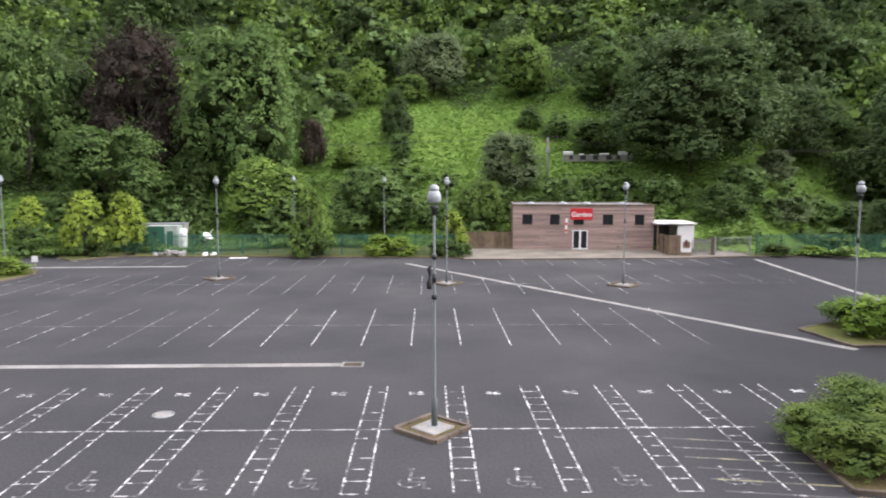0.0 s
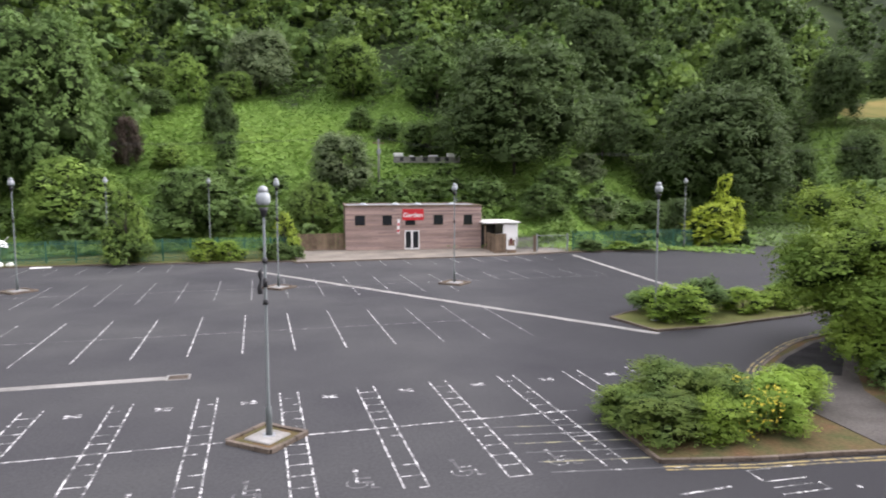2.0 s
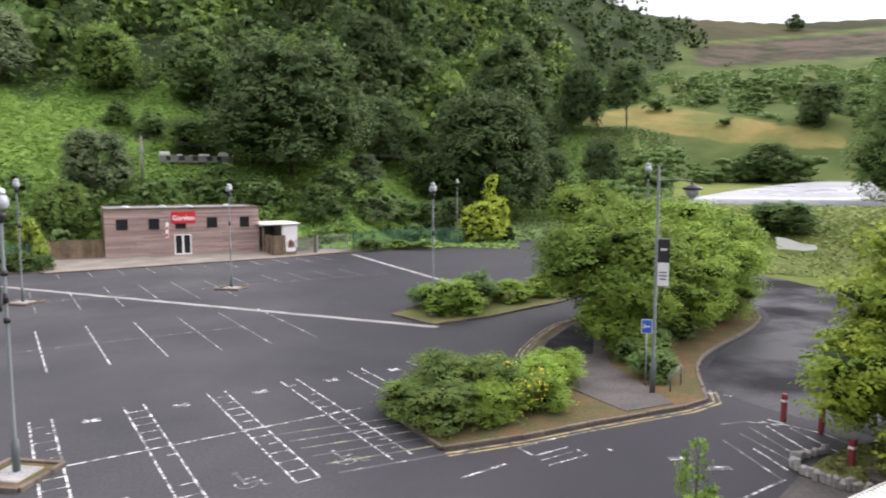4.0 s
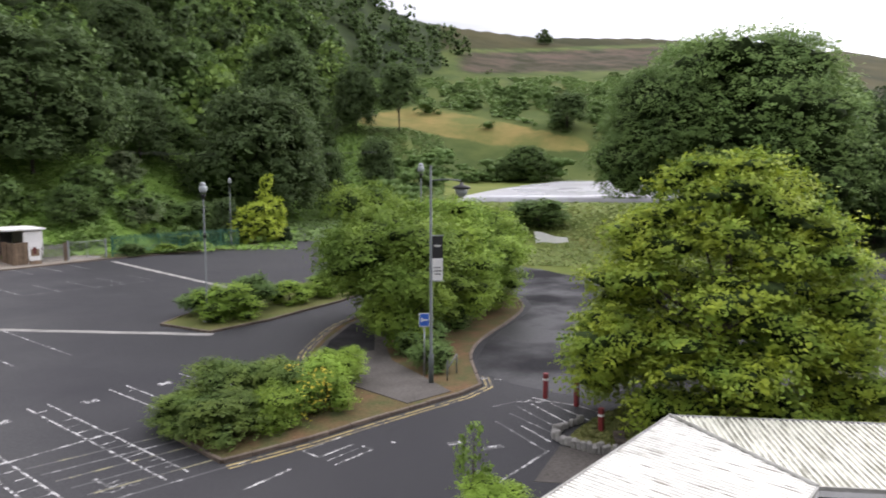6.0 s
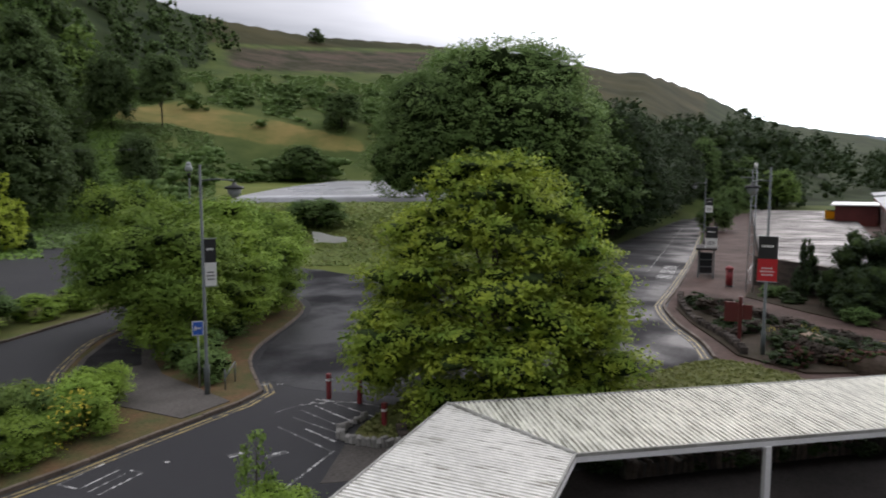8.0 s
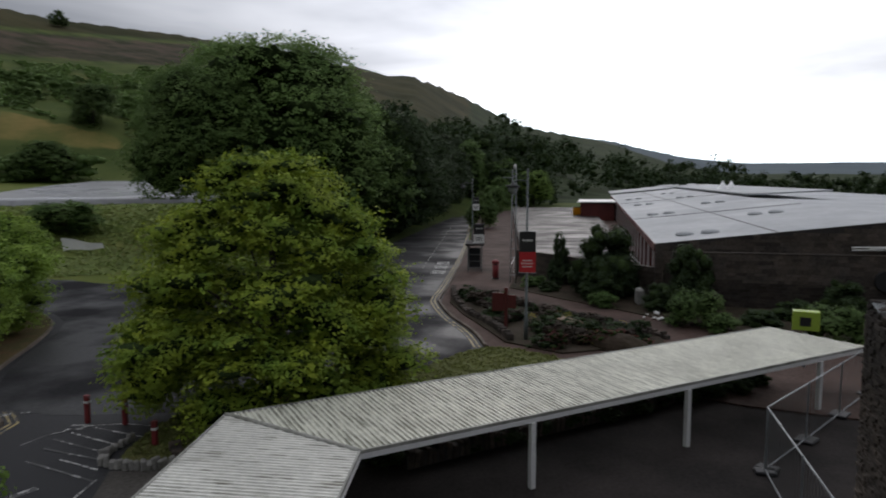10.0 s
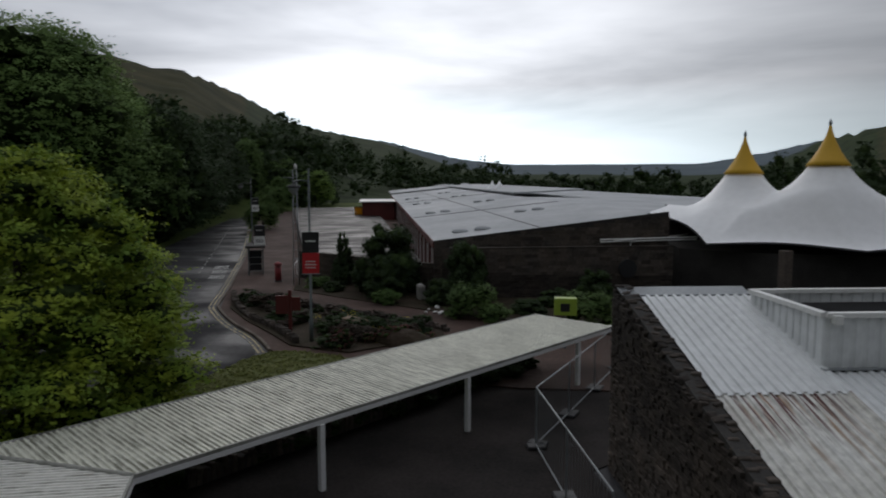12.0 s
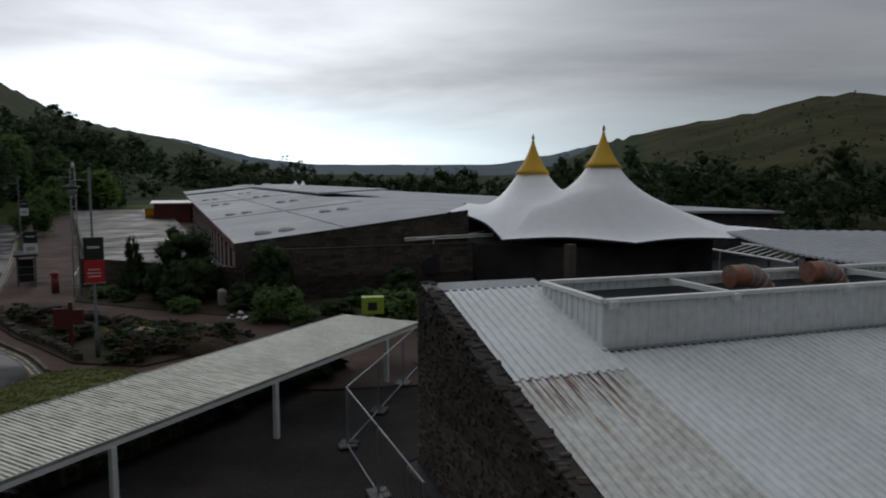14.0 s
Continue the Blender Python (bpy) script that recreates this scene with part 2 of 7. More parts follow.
m_timber = shade("brown_timber", (0.2, 0.14, 0.09), 0.85, big=1.5, fine=14, amount=0.45, rand=0.2)
m_stone = shade("dark_slate_stone", (0.085, 0.068, 0.055), 0.88, spec=0.2, col2=(0.05, 0.044, 0.04), big=0.8, fine=7, amount=0.5, bump=0.6, rand=0.35, island=0.35)
m_mortar = shade("dark_mortar", (0.05, 0.046, 0.042), 0.95, fine=15, bump=0.5)
m_glass = shade("dark_window_glass", (0.02, 0.022, 0.025), 0.12, amount=0.2, bump=0, rough_var=0.03)
m_felt = shade("roof_felt", (0.2, 0.2, 0.2), 0.85, amount=0.35)
m_mall = shade("grey_membrane_roof", (0.47, 0.485, 0.5), 0.7, spec=0.15, col2=(0.37, 0.385, 0.4), big=0.12, fine=1.4, amount=0.16, bump=0.08)
m_sheet = shade("grey_metal_sheet", (0.76, 0.78, 0.785), 0.45, metal=0.12, col2=(0.66, 0.675, 0.675), big=0.3, fine=4, amount=0.18, bump=0.06, rand=0.04)
m_sheet_old = shade("stained_metal_sheet", (0.7, 0.7, 0.67), 0.5, metal=0.1, col2=(0.56, 0.55, 0.5), big=0.7, fine=5, amount=0.4, bump=0.15)


def streaked(name, paint, ground, wear, turn, under=None):
    """White sheet with dark moss and dirt that has run along its ribs; turn: the ribs' way, in degrees. under: a place
    and a reach beyond which the dirt fades.
    """
    m = shade(name, paint, 0.55, amount=0.22, col2=tuple(c * 0.82 for c in paint), big=0.5, fine=5, bump=0.1)
    n, l = m.node_tree.nodes, m.node_tree.links
    b = n["Principled BSDF"]
    colour = b.inputs["Base Color"].links[0].from_socket
    geo = n.new("ShaderNodeNewGeometry")
    rot = n.new("ShaderNodeMapping")
    rot.inputs["Rotation"].default_value = (0, 0, radians(-turn))
    l.new(geo.outputs["Position"], rot.inputs[0])
    for stretch, scale, lo, hi, share_ in (((0.16, 1, 1), 7.0, wear, wear + 0.12, 0.85), ((0.4, 1, 1), 1.1, 0.56, 0.72, 0.55)):
        st = n.new("ShaderNodeMapping")
        st.inputs["Scale"].default_value = stretch
        l.new(rot.outputs[0], st.inputs[0])
        t = n.new("ShaderNodeTexNoise")
        t.inputs["Scale"].default_value, t.inputs["Detail"].default_value, t.inputs["Roughness"].default_value = scale, 6.0, 0.65
        l.new(st.outputs[0], t.inputs["Vector"])
        r = n.new("ShaderNodeMapRange")
        r.inputs[1].default_value, r.inputs[2].default_value, r.inputs[4].default_value = lo, hi, share_
        l.new(t.outputs["Fac"], r.inputs[0])
        mix = n.new("ShaderNodeMix")
        mix.data_type = "RGBA"
        mix.inputs[7].default_value = (*ground, 1)
        amount = r.outputs[0]
        if under:
            far = n.new("ShaderNodeVectorMath")
            far.operation = "DISTANCE"
            far.inputs[1].default_value = under[0]
            l.new(geo.outputs["Position"], far.inputs[0])
            fade = n.new("ShaderNodeMapRange")
            fade.inputs[1].default_value, fade.inputs[2].default_value, fade.inputs[3].default_value, fade.inputs[4].default_value = under[1], under[1] * 2.2, 1.0, 0.22
            l.new(far.outputs["Value"], fade.inputs[0])
            mu = n.new("ShaderNodeMath")
            mu.operation = "MULTIPLY"
            l.new(amount, mu.inputs[0]), l.new(fade.outputs[0], mu.inputs[1])
            amount = mu.outputs[0]
        l.new(amount, mix.inputs[0]), l.new(colour, mix.inputs[6])
        colour = mix.outputs[2]
    l.new(colour, b.inputs["Base Color"])
    return m


m_canopy = streaked("mossy_white_sheet", (0.79, 0.79, 0.685), (0.27, 0.27, 0.215), 0.57, -146.5, ((18.0, 4.0, 2.1), 6.5))
# valley copies: groove shade put into a darker paint, plus heavier moss streaks
m_canopy_groove = streaked("shaded_mossy_valley", (0.70, 0.695, 0.6), (0.22, 0.22, 0.17), 0.44, -146.5, ((18.0, 4.0, 2.1), 6.5))
m_canopy_near = streaked("mossy_near_sheet", (0.83, 0.82, 0.77), (0.33, 0.32, 0.25), 0.58, -90)
m_canopy_near_groove = streaked("shaded_mossy_near_valley", (0.74, 0.73, 0.67), (0.24, 0.23, 0.18), 0.52, -90)
m_trim = shade("stained_grey_trim", (0.4, 0.4, 0.37), 0.7, col2=(0.2, 0.2, 0.17), big=1.2, fine=9, amount=0.4)
m_copper = shade("rusty_orange_duct", (0.26, 0.065, 0.03), 0.5, metal=0.3, col2=(0.3, 0.24, 0.2), big=1.5, fine=9, amount=0.4)
m_bark = shade("bark", (0.09, 0.075, 0.06), 0.95, big=2, fine=12, bump=0.8)
# crown cores: the shade between the leaves, painted as dark green
m_crown_shade = shade("painted_crown_shade", (0.05, 0.078, 0.027), 0.95, big=0.9, fine=7, amount=0.8, bump=0.9, bump_scale=6, spec=0.05)
m_lime_green = shade("lime_sign", (0.3, 0.43, 0.05), 0.5, amount=0.1, bump=0)


def foliage(name, col, col2, rand=0.2, big=0.35):
    col, col2 = ((c[0] * 0.95, c[1], c[2] * 1.18) for c in (col, col2))
    return shade(name, col, 0.75, col2=col2, big=big, fine=2.0, amount=0.3, bump=0, rand=rand, island=0.17, spec=0.2, leaf=0.34)


f_mid = foliage("mid_green_leaves", (0.155, 0.23, 0.056), (0.09, 0.15, 0.038))
f_dark = foliage("dark_green_leaves", (0.115, 0.168, 0.046), (0.077, 0.118, 0.037))
f_bright = foliage("fresh_green_leaves", (0.205, 0.295, 0.052), (0.14, 0.215, 0.044))
f_yellow = foliage("yellow_green_leaves", (0.41, 0.5, 0.06), (0.29, 0.385, 0.058))
f_lime = foliage("lime_tree_leaves", (0.385, 0.44, 0.04), (0.16, 0.255, 0.034), big=0.9)
f_copper = foliage("copper_beech_leaves", (0.082, 0.055, 0.036), (0.056, 0.048, 0.03))
f_pale = foliage("grey_green_leaves", (0.202, 0.243, 0.101), (0.156, 0.201, 0.085))
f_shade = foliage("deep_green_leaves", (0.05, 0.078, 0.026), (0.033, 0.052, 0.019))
f_shrub = foliage("shrub_leaves", (0.185, 0.245, 0.042), (0.09, 0.145, 0.034), big=0.8)
f_bracken = foliage("bracken_fronds", (0.215, 0.335, 0.058), (0.145, 0.245, 0.048), rand=0, big=0.09)
f_blossom = foliage("yellow_flower_heads", (0.798, 0.612, 0.044), (0.638, 0.524, 0.074))
f_gold = foliage("golden_conifer_leaves", (0.46, 0.53, 0.05), (0.34, 0.42, 0.05))
f_bed = foliage("evergreen_bed_leaves", (0.062, 0.092, 0.034), (0.04, 0.062, 0.026))


# ---- mesh helpers ----
def link_mesh(name, bm, material, parent=None):
    me = bpy.data.meshes.new(name)
    bm.to_mesh(me)
    bm.free()
    me.materials.append(material)
    ob = new(name, me)
    ob.parent = parent
    return ob


def part(name, bm, material, parent, label="", m=None):
    """One mesh under a thing or part; m: its pose within the parent."""
    ob = link_mesh(name, bm, material, parent)
    if m is not None:
        ob.matrix_basis = m
    return tagged(ob, label)


def share(name, me, parent, m):
    """Another object on a mesh that exists already."""
    ob = new(name, me)
    ob.parent, ob.matrix_basis = parent, m
    return ob


def thing(name, m, label, category, group="", kind=""):
    ob = new(name)
    ob.empty_display_size = 0.2
    ob.matrix_basis = m
    return tagged(ob, label, category, group, kind)


def setting(name, bm, material, label, category=""):
    return tagged(link_mesh(name, bm, material), label, category or name.split("_")[0], kind="structure")


def box(bm, x0, x1, y0, y1, z0, z1, m=None, bevel=0.0):
    g = bmesh.ops.create_cube(bm, size=1.0)
    mm = Matrix.Translation(((x0 + x1) / 2, (y0 + y1) / 2, (z0 + z1) / 2)) @ Matrix.Diagonal((x1 - x0, y1 - y0, z1 - z0, 1))
    bmesh.ops.transform(bm, matrix=(m or Matrix()) @ mm, verts=g["verts"])
    if bevel:
        edges = {e for v in g["verts"] for e in v.link_edges}
        bmesh.ops.bevel(bm, geom=list(edges), offset=bevel, segments=1, affect="EDGES")
    return bm


def boxed(*a, **k):
    return box(bmesh.new(), *a, **k)


def tube(bm, points, radii, sides=10, caps=True):
    """A round tube along points; radii: one number or one for each point."""
    pts = [Vector(p) for p in points]
    radii = [radii] * len(pts) if isinstance(radii, (int, float)) else list(radii)
    rings = []
    for i, p in enumerate(pts):
        d = (pts[min(i + 1, len(pts) - 1)] - pts[max(i - 1, 0)]).normalized()
        side = d.cross(Vector((0, 0, 1)))
        side = side.normalized() if side.length > 1e-3 else Vector((1, 0, 0))
        other = side.cross(d)
        rings.append([bm.verts.new(p + radii[i] * (math.cos(a) * side + math.sin(a) * other)) for a in np.linspace(0, 2 * math.pi, sides, endpoint=False)])
    for a, b in zip(rings, rings[1:]):
        for i in range(sides):
            f = bm.faces.new((a[i], a[(i + 1) % sides], b[(i + 1) % sides], b[i]))
            f.smooth = sides > 6
    if caps:
        bm.faces.new(rings[0][::-1]), bm.faces.new(rings[-1])
    return bm


def tubed(points, radii, sides=10):
    bm = tube(bmesh.new(), points, radii, sides)
    bmesh.ops.recalc_face_normals(bm, faces=bm.faces)
    return bm


def slab(points, z0, z1, bm=None):
    """A flat plate with the outline of points between two heights."""
    bm = bm or bmesh.new()
    top = [bm.verts.new((x, y, z1)) for x, y in points]
    low = [bm.verts.new((x, y, z0)) for x, y in points]
    faces = [bm.faces.new(top), bm.faces.new(low[::-1])]
    n = len(points)
    for i in range(n):
        bm.faces.new((low[i], low[(i + 1) % n], top[(i + 1) % n], top[i]))
    bmesh.ops.recalc_face_normals(bm, faces=bm.faces)
    bmesh.ops.triangulate(bm, faces=[f for f in bm.faces if len(f.verts) > 4])
    return bm


def smooth_line(points, steps=6, closed=False):
    """A curve through points (Catmull-Rom), in plan."""
    p = [Vector((*q[:2], 0)) for q in points]
    n, out = len(p), []
    for i in range(n if closed else n - 1):
        a, b, c, d = (p[(i + k) % n] if closed else p[min(max(i + k, 0), n - 1)] for k in (-1, 0, 1, 2))
        for s in range(steps):
            t = s / steps
            q = 0.5 * (2 * b + (c - a) * t + (2 * a - 5 * b + 4 * c - d) * t * t + (3 * b - a - 3 * c + d) * t ** 3)
            out.append((q.x, q.y))
    if not closed:
        out.append((p[-1].x, p[-1].y))
    return out


def offset_line(points, d):
    """The line moved sideways to its left by d."""
    out = []
    for i, p in enumerate(points):
        a, b = Vector(points[max(i - 1, 0)]), Vector(points[min(i + 1, len(points) - 1)])
        t = (b - a).normalized()
        out.append((p[0] - t.y * d, p[1] + t.x * d))
    return out


def ribbon(points, width, z0, z1, bm=None):
    bm = bm or bmesh.new()
    left, right = offset_line(points, width / 2), offset_line(points, -width / 2)
    rows = [[bm.verts.new((*q, z)) for q, z in ((l, z0), (l, z1), (r, z1), (r, z0))] for l, r in zip(left, right)]
    for a, b in zip(rows, rows[1:]):
        for i in range(3):
            bm.faces.new((a[i], b[i], b[i + 1], a[i + 1]))
    bm.faces.new(rows[0]), bm.faces.new(rows[-1][::-1])
    bmesh.ops.recalc_face_normals(bm, faces=bm.faces)
    return bm


def from_arrays(name, verts, quads, material, parent=None, smooth=False, inner=0, facing=None):
    """smooth: one truth for all faces, or the number of first faces that are smooth. facing: a normal for each vertex (0: its own)."""
    me = bpy.data.meshes.new(name)
    n = len(quads)
    me.vertices.add(len(verts)), me.loops.add(n * 4), me.polygons.add(n)
    me.vertices.foreach_set("co", np.asarray(verts, dtype=np.float32).ravel())
    me.loops.foreach_set("vertex_index", np.asarray(quads, dtype=np.int32).ravel())
    me.polygons.foreach_set("loop_start", np.arange(0, n * 4, 4, dtype=np.int32))
    me.polygons.foreach_set("use_smooth", np.full(n, smooth) if isinstance(smooth, bool) else np.arange(n) < smooth)
    me.update(calc_edges=True)
    me.materials.append(material)
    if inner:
        # the core of a crown comes first, its inner shade put into a darker green
        me.materials.append(material if material is f_copper else m_crown_shade)
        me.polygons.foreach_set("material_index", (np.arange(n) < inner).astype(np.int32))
    if facing is not None:
        me.normals_split_custom_set_from_vertices(np.asarray(facing, dtype=np.float32))
    return me


def leaf_facing(cores, d, rng):
    """Leaves catch the light as the bough does that bears them, each a little off."""
    f = d + rng.normal(0, 0.1, d.shape)
    f /= np.linalg.norm(f, axis=1)[:, None] + 1e-9
    return np.concatenate([np.zeros((cores, 3)), np.repeat(f, 4, axis=0)])


# ---- lie of the land ----
def table(pairs, a):
    return float(np.interp(a, [p[0] for p in pairs], [p[1] for p in pairs]))


FOOT = [(-180, 260), (-150, 300), (-138, 420), (-126, 1500), (-108, 1300), (-100, 420), (-92, 190), (-80, 105), (-70, 88), (-60, 82), (-50, 110), (-40, 150), (-32, 118), (-24, 88), (0, 85), (40, 98), (90, 130), (180, 260)]
RIDGE = [(-180, 900), (-150, 1100), (-135, 1500), (-126, 4200), (-108, 4200), (-100, 2600), (-91, 1300), (-84, 800), (-66, 620), (-52, 520), (-40, 420), (-25, 390), (0, 380), (40, 400), (90, 500), (180, 900)]
RISE = [(-180, 6), (-154, 5.7), (-152, 5.8), (-150, 6.1), (-147.2, 5.8), (-144, 5.0), (-139.9, 4.4), (-133.9, 3.3), (-129, 2.05), (-124.5, 1.2), (-109.6, 1.2), (-105.2, 1.7), (-100.2, 2.95), (-95.2, 3.8), (-92, 4.6), (-90.7, 5.2), (-88, 6.7), (-84.5, 8.2), (-82.3, 8.3), (-77.1, 9.3), (-66, 10.75), (-57.4, 11.15), (-52.4, 11.8), (-48, 12.45), (-45, 13.4), (-38, 18), (-25, 22), (33, 22), (60, 15), (180, 6)]


def smoothstep(a, b, x):
    t = min(max((x - a) / (b - a), 0), 1)
    return t * t * (3 - 2 * t)


def land(x, y):
    """Height of the ground."""
    r, a = math.hypot(x, y), math.degrees(math.atan2(-x, y))
    foot, ridge = table(FOOT, a), table(RIDGE, a)
    if r <= foot:
        return 0.0
    top = EYE + ridge * math.tan(radians(table(RISE, a)))
    u = (r - foot) / (ridge - foot)
    z = top * (0.55 * u + 0.45 * u ** 1.6) if u < 1 else top * max(1 - 0.5 * (u - 1), 0.0)
    # the raised wet car park on its grassy bank
    k = smoothstep(-47, -52, a) * smoothstep(-76, -70, a) if a < -40 else 0
    if k:
        flat = 4.7 * smoothstep(82, 112, r) + 0.05 * max(r - 112, 0)
        z = z + k * (flat - z) * (1 - smoothstep(170, 230, r))
    rough = noise.noise(Vector((x * 0.03, y * 0.03, 1.7))) * 2.2 * (1 - 0.75 * smoothstep(350, 700, r)) + noise.noise(Vector((x * 0.11, y * 0.11, 5.1))) * 0.7 * (1 - smoothstep(200, 420, r))
    return z + rough * min((r - foot) / 50, 1.0) * (0.12 if k else 1.0) * min(1 + r / 600, 3)


def leaf_cards(centres, normals, size, spread, rng):
    """Small folded leaf sprays: a quad at each centre, facing roughly along its normal."""
    n = len(centres)
    nrm = normals + rng.normal(0, spread, (n, 3))
    nrm /= np.linalg.norm(nrm, axis=1)[:, None] + 1e-9
    t = np.cross(nrm, rng.normal(0, 1, (n, 3)))
    t /= np.linalg.norm(t, axis=1)[:, None] + 1e-9
    b = np.cross(nrm, t)
    s = (size * rng.uniform(0.6, 1.4, n))[:, None]
    v = np.stack([centres - t * s, centres - b * s * 0.62 - nrm * s * 0.15, centres + t * s * 1.1 - nrm * s * 0.3, centres + b * s * 0.62 - nrm * s * 0.15], 1).reshape(-1, 3)
    return v, np.arange(n * 4).reshape(-1, 4)


def ball_mesh():
    """A small round body of 24 quads."""
    bm = bmesh.new()
    bmesh.ops.create_cube(bm, size=2.0)
    bmesh.ops.subdivide_edges(bm, edges=bm.edges[:], cuts=1, use_grid_fill=True)
    v = np.array([q.co.normalized()[:] for q in bm.verts])
    bm.verts.ensure_lookup_table(), bm.verts.index_update()
    f = np.array([[q.index for q in g.verts] for g in bm.faces])
    bm.free()
    return v, f


BALL, BALL_FACES = ball_mesh()


def ball_faces(n):
    return (BALL_FACES[None] + (np.arange(n) * len(BALL))[:, None, None]).reshape(-1, 4)


def crown_points(rng, lobes, count, shape="round", core=0.86, spray=0.0, per=12):
    """Points and outward normals over a crown of height 1 that stands on z = 0, about 1 wide."""
    cen, rad = [], []
    for i in range(lobes):
        h = rng.uniform(0.12, 0.92)
        if shape == "tiers":
            h = rng.uniform(0.05, 0.95)
            w = 0.46 * (1 - h ** 2.0) ** 0.66 * min(1, 0.8 + 0.8 * h)
            r = rng.uniform(0.05, 0.085) * (1.15 - 0.4 * h)
        elif shape == "cone":
            w = 0.46 * (1 - h) ** 0.75 + 0.03
            r = 0.045 + 0.13 * (1 - h)
        elif shape == "egg":
            w = 0.42 * math.sin(math.pi * min(0.28 + 0.72 * h, 1)) ** 0.7 * (1 if h < 0.55 else 1.0)
            r = rng.uniform(0.11, 0.17) * (1.15 - 0.45 * h)
        else:
            w = 0.36 * math.sin(math.pi * (0.18 + 0.74 * h)) ** 0.6
            r = rng.uniform(0.1, 0.21)
        a = rng.uniform(0, 2 * math.pi)
        k = math.sqrt(rng.uniform(0.25 if shape != "tiers" else 0.4, 1.12))
        cen.append((math.cos(a) * w * k, math.sin(a) * w * k, h * (1 - 0.5 * r))), rad.append(r)
    cen, rad = np.array(cen), np.array(rad)
    flat = np.array([1.25, 1.25, 0.6] if shape == "tiers" else [1, 1, 0.85])
    # leaves grow only where they are not buried in another bough
    if spray:
        n_twig = max(count // per, 1)
        count = n_twig
    many = count * 6
    which = rng.choice(lobes, many, p=rad ** 2 / (rad ** 2).sum())
    d = rng.normal(0, 1, (many, 3))
    d[:, 2] += 0.35
    d /= np.linalg.norm(d, axis=1)[:, None]
    skin = cen[which] + d * rad[which][:, None] * flat
    free = np.ones(many, dtype=bool)
    for i in range(lobes):
        free &= (which == i) | ((((skin - cen[i]) / flat) ** 2).sum(1) > (0.86 * rad[i]) ** 2)
    ids = np.flatnonzero(free)[:count]
    which, d = which[ids], d[ids]
    count = len(ids)
    depth = rng.uniform(0.72, 1.08, count)[:, None] * (1 + 0.05 * rng.normal(0, 1, (count, 1)))
    p = cen[which] + d * rad[which][:, None] * depth * flat
    if spray:
        # leaves sit on short twigs that reach out of the boughs and droop, with gaps between them
        n_twig, keep = count, np.arange(count)
        out = d[keep] * [1, 1, 0.6] + rng.normal(0, 0.3, (n_twig, 3))
        out /= np.linalg.norm(out, axis=1)[:, None]
        size = spray * rng.uniform(0.5, 1.5, (n_twig, 1))
        twig = np.repeat(np.arange(n_twig), per)
        u = rng.uniform(-0.6, 1.0, (len(twig), 1))
        off = rng.normal(0, 1, (len(twig), 3)) * size[twig] * (0.36 * (1 - 0.55 * np.maximum(u, 0))) * [1, 1, 0.5]
        p = p[keep][twig] + out[twig] * u * size[twig] + off - np.array([0, 0, 1]) * size[twig] * 0.3 * np.maximum(u, 0) ** 2
        d = d[keep][twig] * 0.6 + out[twig] * 0.2 + [0, 0, 0.55]
        d /= np.linalg.norm(d, axis=1)[:, None]
        count = len(twig)
    # true to size: as wide and as tall as 1
    wide = 0.5 / np.percentile(np.hypot(p[:, 0], p[:, 1]), 98)
    lo, hi = np.percentile(p[:, 2], 0.5), np.percentile(p[:, 2], 99.7)
    p[:, :2] *= wide
    p[:, 2] = np.maximum((p[:, 2] - lo) / (hi - lo), 0.0)
    cores = []
    for c, r in zip(cen, rad):
        s = flat * r * core
        cores.append((c + BALL * s * (1 + 0.22 * rng.normal(0, 1, (len(BALL), 1)))) * [wide, wide, 1 / (hi - lo)] - [0, 0, lo / (hi - lo)])
    cores = np.concatenate(cores)
    cores[:, 2] = np.maximum(cores[:, 2], 0.0)
    return p, d, cores


def crown_mesh(name, seed, lobes, count, leaf, shape, material, core=0.68, spray=0.07, per=12):
    rng = np.random.default_rng(seed)
    p, d, cores = crown_points(rng, lobes, count, shape, core, spray, per)
    v, q = leaf_cards(p, d, leaf, 0.45, rng)
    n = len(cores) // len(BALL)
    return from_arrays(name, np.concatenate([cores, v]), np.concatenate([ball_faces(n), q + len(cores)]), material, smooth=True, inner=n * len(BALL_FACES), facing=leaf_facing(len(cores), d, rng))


def trunk_mesh(name, seed, forks=5, tall=1.0):
    """A tapered trunk with limbs that reach into a crown of width 1; its foot lies at z = 0, the crown's middle at z = tall / 2."""
    rng = random.Random(seed)
    bm = bmesh.new()
    tube(bm, [(0, 0, -0.1), (0.004, 0, 0.15 * tall), (-0.006, 0.008, 0.45 * tall), (0.004, 0, 0.85 * tall)], [0.03, 0.022, 0.017, 0.004], 7)
    for i in range(forks):
        a, h = i * 2.4 + rng.uniform(-0.4, 0.4), tall * rng.uniform(0.2, 0.5)
        dx, dy = math.cos(a), math.sin(a)
        tube(bm, [(0, 0, h), (dx * 0.1, dy * 0.1, h + 0.09 * tall), (dx * 0.3, dy * 0.3, h + 0.26 * tall)], [0.012, 0.009, 0.003], 5)
    me = bpy.data.meshes.new(name)
    bm.to_mesh(me)
    bm.free()
    me.materials.append(m_bark)
    return me


def tree(name, crown, trunk, x, y, z, width, height, foot, label, category="tree", group="", turn=0.0):
    """foot: how high the crown's lowest leaves hang over the ground."""
    t = thing(name, pose(x, y, z, 0, 0, turn), label, category, group)
    ob = share("crown", crown, t, Matrix.Translation((0, 0, foot)) @ Matrix.Diagonal((width, width, (height - foot), 1)))
    if trunk:
        share("trunk", trunk, t, Matrix.Diagonal((width if width < 12 else width * 0.8, width if width < 12 else width * 0.8, height, 1)))
    return t


